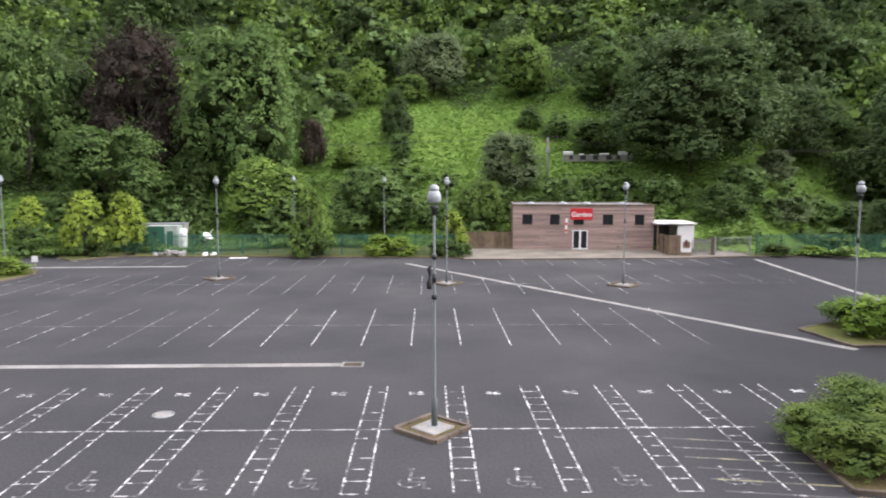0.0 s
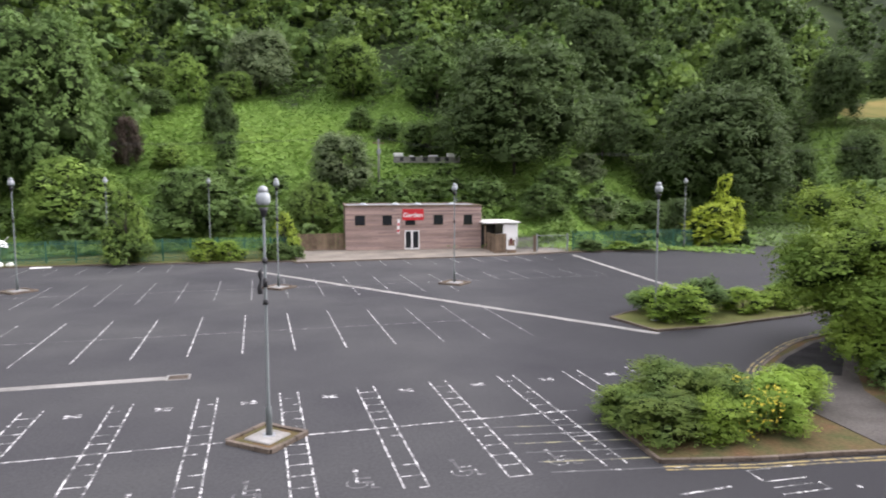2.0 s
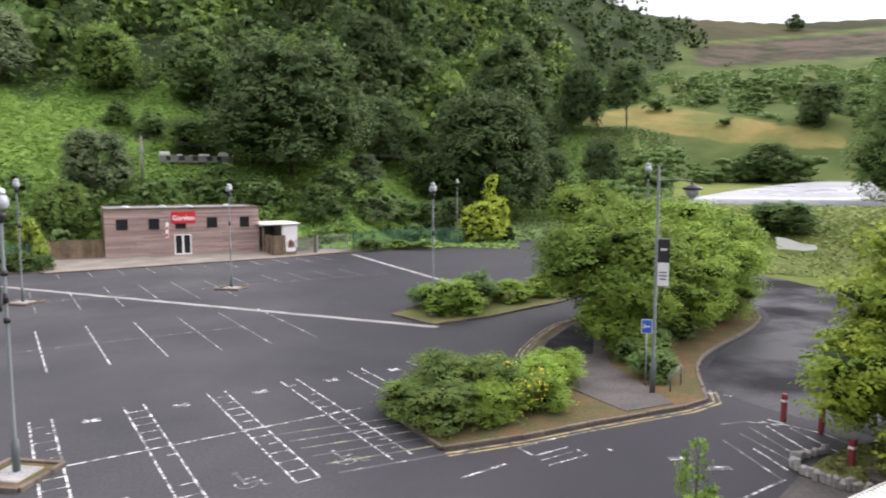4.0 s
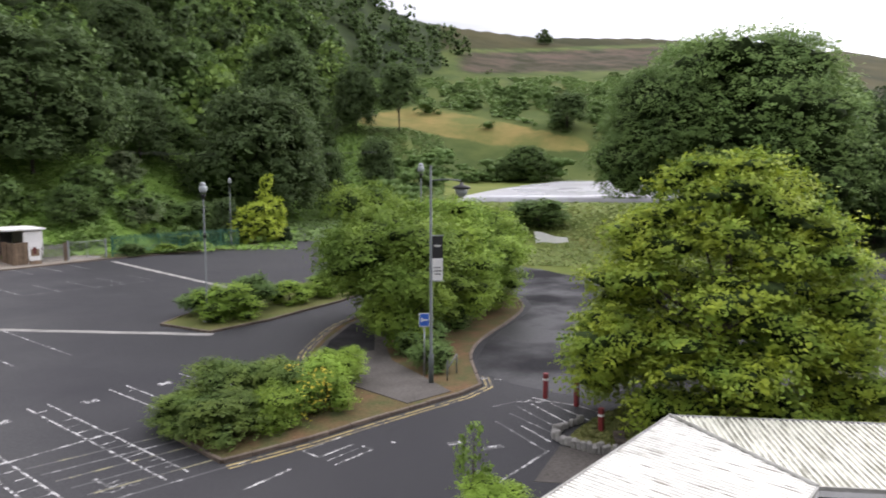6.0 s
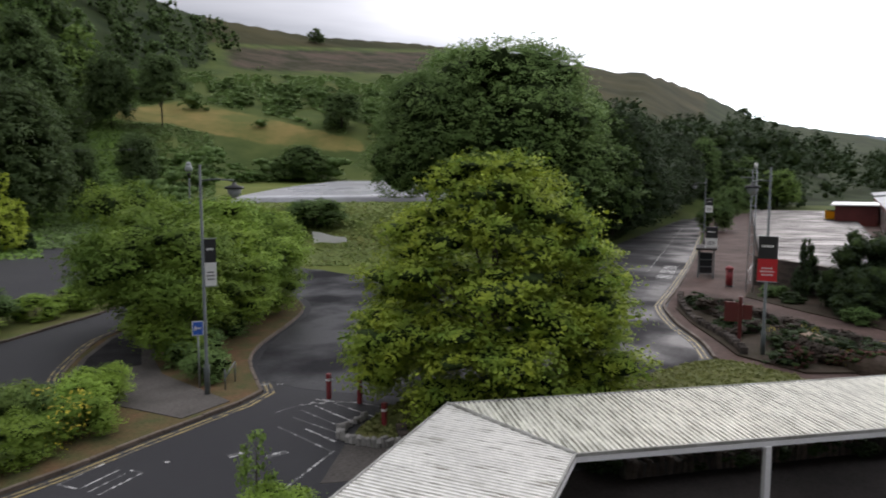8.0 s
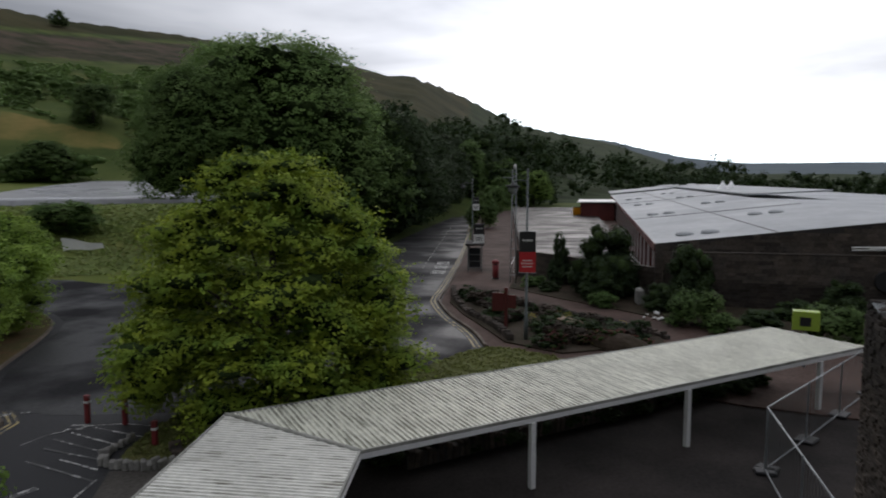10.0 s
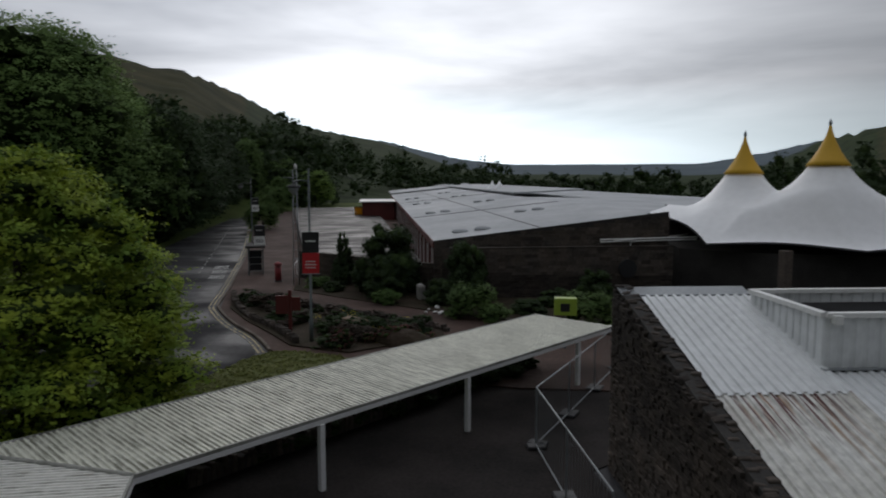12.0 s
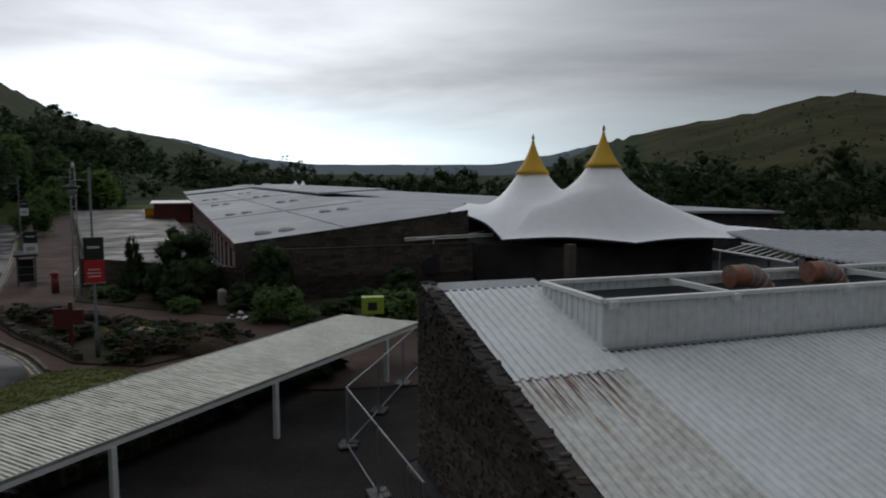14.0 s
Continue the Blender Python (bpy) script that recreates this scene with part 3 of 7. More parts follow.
# ---- ground ----
FIELD_LOW = [(-63, 2.6), (-59.8, 2.2), (-56, 2.5), (-51.5, 3.2), (-47, 4.2), (-43, 4.4)]
FIELD_TOP = [(-63, 2.8), (-59.3, 3.6), (-53, 5.0), (-47.8, 5.9), (-43, 5.0)]


def open_meadow(a, r):
    return -12 < a < 10 and r < 152 + 8 * math.sin(a) or (r < 140 and -22 < a < 10) or r < 112


def wooded(a, r):
    """Where trees stand close on the steep hillside."""
    return not open_meadow(a, r) and r > table([(-50, 345), (-46.5, 310), (-44.5, 240), (-38, 165), (-30, 135), (-24, 135), (36, 112)], a)


def cover_masks(a, r, rise):
    """How much of each ground cover, and of the painted distance haze, lies at a place: 0 to 1."""
    def band(lo, hi, v, soft):
        return smoothstep(lo - soft, lo + soft, v) * (1 - smoothstep(hi - soft, hi + soft, v))
    dry = band(-62, -43, a, 1.0) * band(table(FIELD_LOW, a), table(FIELD_TOP, a), rise, 0.25) * smoothstep(165, 180, r)
    dry = max(dry, 0.4 * band(-72, -50, a, 2) * band(6.4, 7.8, rise, 0.4))
    rock = 0.8 * band(-68, -51, a, 1.5) * band(8.4, 10.1, rise, 0.3)
    wood = band(-136, -87, a, 1.0) * smoothstep(240, 280, r) * (1 - smoothstep(-89.5, -87.5, a) * smoothstep(3.5, 5, rise))
    if -50 < a < 45:
        wood = max(wood, sum(wooded(a, r + k) for k in (-7, 0, 7)) / 3)
    moor = max(smoothstep(-124, -128, a) if a < -100 else 0, smoothstep(60, 66, a), smoothstep(10.0, 10.6, rise) if a < -46 else 0, smoothstep(-70, -74, a) * smoothstep(290, 330, r) if a > -100 else 0)
    bank = smoothstep(-42, -46, a) * (1 - smoothstep(165, 185, r)) * smoothstep(-84, -76, a)
    slope = smoothstep(-41, -46, a) * smoothstep(160, 190, r) if a > -100 else 0
    slope = max(slope, smoothstep(-70, -77, a) * smoothstep(62, 72, r) * (1 if a > -104 else 0))
    # far is no cover: it grows with distance and carries the painted haze
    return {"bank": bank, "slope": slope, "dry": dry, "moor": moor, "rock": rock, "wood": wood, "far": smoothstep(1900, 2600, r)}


def ground_sheet():
    rings = [0.5, 15, 30, 45, 60, 70] + list(np.arange(76, 350, 5.0)) + list(np.arange(354, 700, 11.0)) + list(np.geomspace(710, 4700, 36))
    azs = list(np.arange(-164, -70, 1.0)) + list(np.arange(-70, -42, 0.5)) + list(np.arange(-42, 44, 1.0)) + list(np.arange(44, 196, 4.0))
    verts, masks = [], []
    for r in rings:
        for a in azs:
            x, y = -math.sin(radians(a)) * r, math.cos(radians(a)) * r
            z = land(x, y)
            verts.append((x, y, z - 0.09))
            b = a if a <= 180 else a - 360
            masks.append(cover_masks(b, r, math.degrees(math.atan2(z - EYE, r))))
    n, quads = len(azs), []
    for i in range(len(rings) - 1):
        for j in range(n):
            k = (j + 1) % n
            quads.append((i * n + j, i * n + k, (i + 1) * n + k, (i + 1) * n + j))
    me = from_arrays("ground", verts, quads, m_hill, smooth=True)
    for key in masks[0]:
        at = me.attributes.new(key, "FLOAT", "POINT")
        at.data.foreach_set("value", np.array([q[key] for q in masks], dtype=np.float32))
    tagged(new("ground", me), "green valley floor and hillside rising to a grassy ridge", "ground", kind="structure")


ground_sheet()

# car park and roads, one asphalt sheet
lot = [(-95, -70), (58, -70), (58, -4), (60, 2.9), (86, 2.7), (190, 3.5), (200, 8), (147, 8.8), (89, 13), (72, 10.5), (61, 12), (55, 20), (53.6, 28.8), (56, 36), (61, 48),
       (66, 62), (100, 116), (90, 122), (58, 78), (49, 74.6), (-36, 74.6), (-42, 84), (-60, 100), (-95, 100)]
setting("car_park", slab(lot, -0.4, 0.0), m_asphalt, "empty dark grey asphalt car park with worn white bays")
wet_outline = smooth_line([(23.9, 17.6), (29.6, 21.6), (39.3, 25.2), (47, 33), (56, 36.2), (53.5, 28.6), (56, 19), (62.5, 10.5), (72, 10.3), (89, 12.8), (147, 8.6), (190, 7.6), (190, 4.2),
                           (86, 3.2), (57.6, 3.8), (47.2, 4.0), (42.3, 2.9), (38.2, 1.5), (34.8, 0.8), (31.4, 1.4), (29.0, 4.2), (26.5, 8), (24.2, 11)], 4, True)
setting("road", slab(wet_outline, -0.05, 0.006), m_wet, "wet asphalt road shining with the sky")

# raised wet car park on the bank
def terrace():
    """A skewed plate that climbs gently away, with a low front edge."""
    bm = bmesh.new()
    rows = []
    for r in np.linspace(114, 168, 10):
        rows.append([bm.verts.new((-math.sin(radians(a)) * r, math.cos(radians(a)) * r, land(-math.sin(radians(a)) * r, math.cos(radians(a)) * r) + 0.7)) for a in np.linspace(-51.0 - 9.0 * (r - 114) / 54, -69, 18)])
    rows.insert(0, [bm.verts.new(v.co + Vector((0, 0, -1.6))) for v in rows[0]])
    for p, q in zip(rows, rows[1:]):
        for i in range(17):
            bm.faces.new((p[i], q[i], q[i + 1], p[i + 1])).smooth = True
    bmesh.ops.recalc_face_normals(bm, faces=bm.faces)
    # the sky's sheen on the wet surface is put into its pale base colour
    setting("upper_car_park", bm, shade("painted_sheen_asphalt", (0.45, 0.46, 0.48), 0.3, col2=(0.2, 0.2, 0.21), big=0.06, fine=0.6, amount=0.3, bump=0.02, rough_var=0.12), "wet upper car park on a grassy bank, its sheen painted pale", "car park")


terrace()

TILT_LOT = radians(1.15)


def lot_xy(u, v):
    """The car park's own grid, turned slightly."""
    return u - 0.02 * v, v + 0.02 * u


def lot_pose(u, v, turn=0.0):
    return pose(*lot_xy(u, v), 0, 0, 0, math.degrees(TILT_LOT) + turn)


markings = thing("bay_markings", Matrix(), "worn white parking bay lines painted on asphalt", "road marking", kind="structure")
LINE_Z = 0.005


def flat_mesh(name, rects, material, z=LINE_Z):
    """Painted rectangles (x0, x1, y0, y1), turned by an optional fifth number."""
    bm = bmesh.new()
    for q in rects:
        x0, x1, y0, y1 = q[:4]
        m = pose(0, 0, 0, 0, 0, q[4]) if len(q) > 4 else Matrix()
        bm.faces.new([bm.verts.new(m @ Vector((x, y, z))) for x, y in ((x0, y0), (x1, y0), (x1, y1), (x0, y1))])
    me = bpy.data.meshes.new(name)
    bm.to_mesh(me)
    bm.free()
    me.materials.append(material)
    return me


def ladder_mesh(seed, length):
    rng = random.Random(seed)
    rects = []
    for x in (-0.35, 0.35):
        y = 0.0
        while y < length - 0.2:
            step = rng.uniform(0.7, 2.4)
            rects.append((x - 0.038, x + 0.038, y, min(y + step, length)))
            y += step + (rng.uniform(0.04, 0.2) if rng.random() < 0.6 else 0)
    k, y = 0, 0.0
    while y < length + 0.01:
        a, b = (-0.35, 0.35) if rng.random() < 0.55 else ((-0.35, rng.uniform(0.0, 0.2)) if rng.random() < 0.5 else (rng.uniform(-0.2, 0.1), 0.35))
        rects.append((a, b, y - 0.03, y + 0.03)) if rng.random() < 0.9 else None
        y += 0.81
    return flat_mesh("hatched_strip", rects, m_line)


ladders = [ladder_mesh(i, 4.85) for i in range(5)]
far_symbol = flat_mesh("bay_symbol", [(-0.28, -0.05, -0.2, -0.08), (0.02, 0.3, -0.22, -0.1), (-0.2, 0.14, -0.1, 0.06), (-0.3, -0.1, 0.05, 0.17), (0.08, 0.3, 0.04, 0.15), (0.12, 0.22, -0.05, 0.2)], m_line)


def wheelchair_mesh():
    bm = bmesh.new()
    ring = [(0.34 * math.cos(a), 0.34 * math.sin(a)) for a in np.linspace(radians(-215), radians(20), 14)]
    for p, q in zip(ring, ring[1:]):
        bm.faces.new([bm.verts.new((c[0] * k, c[1] * k, LINE_Z)) for c, k in ((p, 1), (q, 1), (q, 0.78), (p, 0.78))])
    me = flat_mesh("bay_symbol", [(-0.06, 0.04, 0.0, 0.72), (-0.06, 0.4, 0.26, 0.36), (0.0, 0.42, -0.02, 0.08), (0.36, 0.46, -0.38, 0.06), (0.42, 0.6, -0.4, -0.3), (-0.1, 0.08, 0.78, 0.95)], m_symbol)
    bm.from_mesh(me)
    bm.to_mesh(me)
    bm.free()
    return me


near_symbol = wheelchair_mesh()
for k in range(-9, 6):
    u = 1.0 + 3.06 * k
    share("hatched_strip", ladders[k % 5], markings, lot_pose(u, 22.98))
    if k < 4:
        share("hatched_strip", ladders[(k * 3 + 1) % 5], markings, lot_pose(u, 18.05))
    share("bay_symbol", far_symbol, markings, lot_pose(u + 1.53, 26.9, (k * 37) % 11 - 5))
    if k < 3:
        share("bay_symbol", near_symbol, markings, lot_pose(u + 1.5, 18.75, (k * 53) % 9 - 4))
share("bay_line", flat_mesh("bay_line", [(-26, 11.2, -0.045, 0.045)], m_line), markings, lot_pose(0, 22.9))
line_mesh = flat_mesh("bay_line", [(-0.042, 0.042, 0, 4.95)], m_line)
line_faint = flat_mesh("bay_line", [(-0.045, 0.045, 0, 4.95)], m_line_faint)
for k in range(-12, 7):
    u = -0.93 + 2.55 * k
    m0 = line_mesh if -4 <= k <= 3 else line_faint
    share("bay_line", m0, markings, lot_pose(u, 34.75))
    share("bay_line", m0, markings, lot_pose(u, 39.8))
share("bay_line", flat_mesh("bay_line", [(-32, 12.5, -0.035, 0.035)], m_line_faint), markings, lot_pose(0, 39.75))
for k in range(-14, 13):
    u = -0.6 + 2.55 * k
    for v in (50.6, 55.6):
        if u < 16 or v > 54:
            share("bay_line", line_faint, markings, lot_pose(u, v))
    if u < -6 or u > 4:
        share("bay_line", line_mesh if u > 18 else line_faint, markings, lot_pose(u, 67.5))
share("bay_line", flat_mesh("bay_line", [(-36, 30, -0.04, 0.04)], m_line_faint), markings, lot_pose(0, 55.55))
# cross-hatched no-parking corner beside the shrub island
for i in range(6):
    y = 22.1 - 0.78 * i
    share("yellow_hatching", flat_mesh("yellow_hatching", [(0, 4.2, -0.05, 0.05)], m_yellow_faint if i % 2 == 0 else m_line_faint), markings, pose(7.2 + 0.1 * i, y, 0.002, 0, 0, -8))

# concrete channels set in the asphalt
for name, a, b, w in (("drain_channel", (-3.6, 68.9), (20.6, 33.9), 0.55), ("drain_channel", (32.8, 72.5), (30.5, 47.2), 0.5), ("drain_channel", (-40, 65.6), (-24.7, 66.6), 0.7), ("drain_channel", (-40, 30.2), (-4.6, 31.1), 0.55)):
    bm = ribbon([(a[0] + (b[0] - a[0]) * i / 30 + 0.05 * math.sin(i * 2.1), a[1] + (b[1] - a[1]) * i / 30) for i in range(31)], w, -0.1, 0.008)
    tagged(link_mesh(name, bm, m_channel), "pale concrete drain channel across the asphalt", "drain", kind="structure")
drain = thing("drain_cover", lot_pose(-3.5, 31.2), "rusty iron drain grating in a concrete frame", "drain cover")
bm = bmesh.new()
for x0, x1, y0, y1 in ((-0.5, 0.5, 0.32, 0.42), (-0.5, 0.5, -0.42, -0.32), (-0.5, -0.4, -0.32, 0.32), (0.4, 0.5, -0.32, 0.32)):
    box(bm, x0, x1, y0, y1, 0, 0.02)
part("frame", bm, m_channel, drain)
bm = bmesh.new()
for i in range(9):
    box(bm, -0.38, 0.38, -0.3 + i * 0.07, -0.27 + i * 0.07, 0, 0.015)
part("grating", bm, m_kerb, drain)
cover = thing("manhole_cover", lot_pose(-9.6, 24.55), "round pale manhole cover in the asphalt", "manhole cover")
bm = bmesh.new()
bmesh.ops.create_cone(bm, cap_ends=True, segments=24, radius1=0.33, radius2=0.32, depth=0.012, matrix=Matrix.Translation((0, 0, 0.008)))
part("lid", bm, m_concrete, cover)
bm = bmesh.new()
tube(bm, [(0.37 * math.cos(a), 0.37 * math.sin(a), 0.008) for a in np.linspace(0, 2 * math.pi, 25)], 0.02, 5, False)
part("rim", bm, m_steel, cover)


# ---- islands, kerbs and paths ----
def kerb_run(points, parent, width=0.14, top=0.13, length=0.9):
    """Kerbstones end to end along a line, each a part of its own."""
    pts = [Vector(p) for p in points]
    for a, b in zip(pts, pts[1:]):
        d = b - a
        n = max(1, round(d.length / length))
        for i in range(n):
            c = a + d * ((i + 0.5) / n)
            h = top + random.uniform(-0.012, 0.012)
            bm = boxed(-d.length / n / 2 + 0.008, d.length / n / 2 - 0.008, -width / 2, width / 2, -0.1, h, bevel=0.015)
            part("kerbstone", bm, m_kerb, parent, m=pose(c.x, c.y, 0, 0, 0, math.degrees(math.atan2(d.y, d.x)) + random.uniform(-0.6, 0.6)))


def island(name, outline, label, fill, top=0.1):
    t = tagged(link_mesh(name, slab(outline, -0.05, top), fill), label, "traffic island", kind="structure")
    return t


def lamp_island(x, y, r, turn):
    pts = [(x + r * math.cos(radians(turn + 90 * i)), y + r * math.sin(radians(turn + 90 * i))) for i in range(4)]
    ob = island("lamp_island", pts, "square concrete lamp base with brown kerbs", m_soil, 0.07)
    kerb_run(pts + pts[:1], ob, 0.16, 0.14, 0.6)
    bm = boxed(-r * 0.42, r * 0.42, -r * 0.42, r * 0.42, 0, 0.13, bevel=0.03)
    part("plinth", bm, m_concrete, ob, m=pose(x, y, 0, 0, 0, turn + 45))


lamp_island(-0.35, 22.85, 1.28, 4)
for x, y in ((-18.9, 58.2), (0.3, 55.6), (14.35, 54.6)):
    lamp_island(x, y, 1.35, 3)

bed = [(11.15, 18.05), (13.9, 17.55), (16.6, 17.3), (19.2, 16.98), (20.9, 16.75), (22.4, 16.85), (23.5, 17.9)]
loop = smooth_line([(23.5, 17.9), (26.2, 20.3), (29.3, 21.9), (34.5, 23.6), (38.9, 25.7), (42.5, 29.5), (43, 33), (40, 34.6), (36, 33.6), (31.7, 31.8), (27.0, 30.4), (23.3, 28), (20.7, 25.8), (20.1, 24.2)], 3)
inner = [(20.1, 24.2), (19.3, 23.6), (12.3, 23.4), (11.3, 21.5), (11.15, 18.05)]
big = island("shrub_island", bed + loop[1:] + inner[1:-1], "kerbed island of shrubs, trees and brown leaf litter", m_soil)
kerb_run(bed, big), kerb_run(loop, big), kerb_run(inner, big)
setting("island_path", slab([(20.35, 24.1), (21.0, 25.8), (23.4, 27.7), (26.9, 29.9), (29.8, 31.0), (27.5, 27.0), (24.4, 24.3), (22.7, 22.2), (21.9, 20.0), (20.8, 17.1), (18.6, 17.4), (18.8, 20.5), (19.6, 23.0)], 0.05, 0.128), m_path, "grey worn path across a kerbed island", "path")
setting("path_patch", slab([(21.0, 25.3), (23.4, 27.4), (26.9, 29.6), (28.6, 29.9), (25.5, 26.2), (23.5, 24.2)], 0.1, 0.133), m_patch, "darker asphalt patch in the path", "path")
for d in (-0.28, -0.5):
    line = offset_line(bed, d)
    setting("double_yellow_line", ribbon(line, 0.09, 0.0, LINE_Z + 0.003), m_yellow_line, "worn double yellow line along the kerb", "road marking")
    line = offset_line(smooth_line([(31.7, 31.8), (27.0, 30.4), (23.3, 28), (20.7, 25.8), (20.1, 24.2)], 5), d)
    setting("double_yellow_line", ribbon(line, 0.09, 0.0, LINE_Z + 0.003), m_yellow_line, "worn double yellow line along the kerb", "road marking")
isl_pts = [(20.0, 38.4), (20.7, 34.4), (24.6, 34.6), (28, 35.4), (31.8, 36.2), (37, 38.2), (40, 42), (38, 45), (31.2, 44.6), (25, 41.5)]
lampd = island("shrub_island", isl_pts, "kerbed island with a lamp post and low shrubs", m_grass)
kerb_run(isl_pts + isl_pts[:1], lampd)
for pts, fill, label in (([(-40.5, 72.5), (-38.2, 71.0), (-33.6, 76.0), (-35, 78.6), (-41, 77)], m_grass, "grassy island under two small trees"), ([(-60, 69.5), (-45.8, 71), (-44.5, 80.5), (-52, 86), (-66, 84)], m_grass, "grassy island with young trees"),
                         ([(-58, 53), (-36.4, 56.2), (-36.0, 60.5), (-37.2, 63.4), (-58, 63.5)], m_grass, "grassy island with low shrubs")):
    kerb_run(pts + pts[:1], island("grass_island", pts, label, fill))

# edge of the lot below the fence
kerb_run([(-35, 74.4), (-16.6, 74.3), (1.8, 73.2), (2.2, 71.7), (24.4, 73.0), (33.5, 74.7), (48.5, 74.3), (57, 78)], setting("verge", slab([(-35, 74.5), (-16.6, 74.4), (2.2, 73.3), (2.4, 84), (-20, 88), (-36, 88)], -0.05, 0.1), m_grass, "grassy verge below the fence"), 0.16, 0.14, 2.4)
setting("forecourt", slab([(2.2, 71.8), (24.4, 73.1), (33.4, 74.8), (33.4, 92), (2.4, 92)], -0.05, 0.1), shade("dusty_concrete", (0.22, 0.19, 0.15), 0.9, col2=(0.13, 0.115, 0.095), big=0.35, fine=4, amount=0.4), "worn concrete forecourt before the timber building")
setting("verge", slab([(33.6, 74.9), (48.5, 74.4), (57, 78.1), (60, 92), (33.6, 92)], -0.05, 0.09), m_grass, "rough grass verge behind the fence")

# road markings by the junction
for rects, z, at in (([(0, 1.6, 1.56, 1.64), (0, 0.08, 0.9, 1.56), (0, 1.5, 0.0, 0.07), (1.5, 1.57, 0.0, 0.5), (0.02, 1.3, 0.42, 0.48), (0.05, 1.45, 0.8, 0.86)], 0.01, (13.25, 15.32, 0)), ([(0, 0.12, 0, 0.2)], 0.01, (15.6, 15.2, 0)),
                     ([(0, 1.7, 0, 0.1)], 0.01, (10.5, 15.95, 4)), ([(0, 0.75, 0, 0.26)], 0.01, (16.6, 13.7, -28)), ([(0, 0.7, 0, 0.26)], 0.01, (17.0, 12.6, -28)), ([(0, 0.5, 0, 0.25), (0.8, 1.1, 0, 0.2)], 0.012, (23.1, 17.6, -60)),
                     ([(0, 0.6, 0, 0.14), (0, 0.6, 0.4, 0.52)], 0.012, (22.0, 14.3, -80))):
    share("road_line", flat_mesh("road_line", rects, m_line), markings, pose(at[0], at[1], z, 0, 0, at[2]))
# worn fan of thin lines beside the bollards, with its curved head
for p, q, faint in (((21.8, 13.95), (20.75, 11.63), False), ((22.34, 13.44), (21.54, 11.31), False), ((21.2, 14.2), (20.1, 11.6), True), ((20.4, 14.0), (19.6, 11.5), True), ((19.6, 12.95), (18.95, 11.4), False),
                    ((19.4, 13.9), (18.2, 11.1), True), ((15.2, 10.9), (18.3, 11.05), False), ((20.6, 14.9), (21.6, 14.6), True), ((21.6, 14.57), (22.48, 13.72), False), ((22.48, 13.72), (22.77, 12.58), False), ((22.77, 12.58), (22.6, 11.63), False)):
    run, turn = math.hypot(q[0] - p[0], q[1] - p[1]), math.degrees(math.atan2(q[1] - p[1], q[0] - p[0]))
    share("road_line", flat_mesh("road_line", [(0, run, -0.04, 0.04)], m_line_faint if faint else m_line), markings, pose(p[0], p[1], 0.012, 0, 0, turn))
setting("tarmac_patch", slab([(18.9, 11.0), (19.2, 9.4), (17.4, 8.2), (16.1, 10.2)], -0.05, 0.009), m_path, "stained dark tarmac patch by the stone edging")
for i in range(3):
    share("road_line", flat_mesh("road_line", [(0.35 * j, 0.35 * j + 0.24, 0, 1.3) for j in range(7)], m_line), markings, pose(62 + i * 3.4, 3.9, 0.012, 0, 0, -1))
share("road_line", flat_mesh("road_line", [(i * 3.0, i * 3.0 + 1.6, 0, 0.1) for i in range(22)], m_line), markings, pose(66, 6.2, 0.012, 0, 0, 0.3))

# planting beds, paths and the mound on the mall side
mall_kerb = smooth_line([(190, 3.2), (130, 2.9), (86, 2.5), (57.6, 3.05), (50, 3.4), (47.2, 3.3), (42.3, 2.2), (38.2, 0.8), (34.8, 0.1)], 4)
paving = setting("paved_walk", slab([(190, 3.0), (86, 2.4), (57.6, 2.9), (50, 3.2), (47, 3.2), (42.3, 2.1), (38.2, 0.7), (34.9, 0.1), (31.5, -2.2), (29, -5), (26, -9.5), (24, -15), (21, -20), (45, -20), (49, -13.5), (190, -34)], -0.05, 0.09), m_paving, "reddish paved walk beside the road")
kerb_run([p for p in mall_kerb if p[0] < 100], paving, 0.16, 0.15, 1.2)
for d in (0.3, 0.55):
    setting("double_yellow_line", ribbon(offset_line(mall_kerb, -d), 0.1, 0, 0.014), m_yellow_line, "worn double yellow line along the kerb", "road marking")
setting("covered_walk", slab([(-6, 6.8), (17.2, 6.6), (20.2, 2.9), (29.6, -11.6), (30, -18), (22, -18.5), (17.9, -9), (8, -7.6), (-3, -7), (-6, -7)], -0.05, 0.03), m_brown_tar, "dark wet tarmac walk below the canopy")


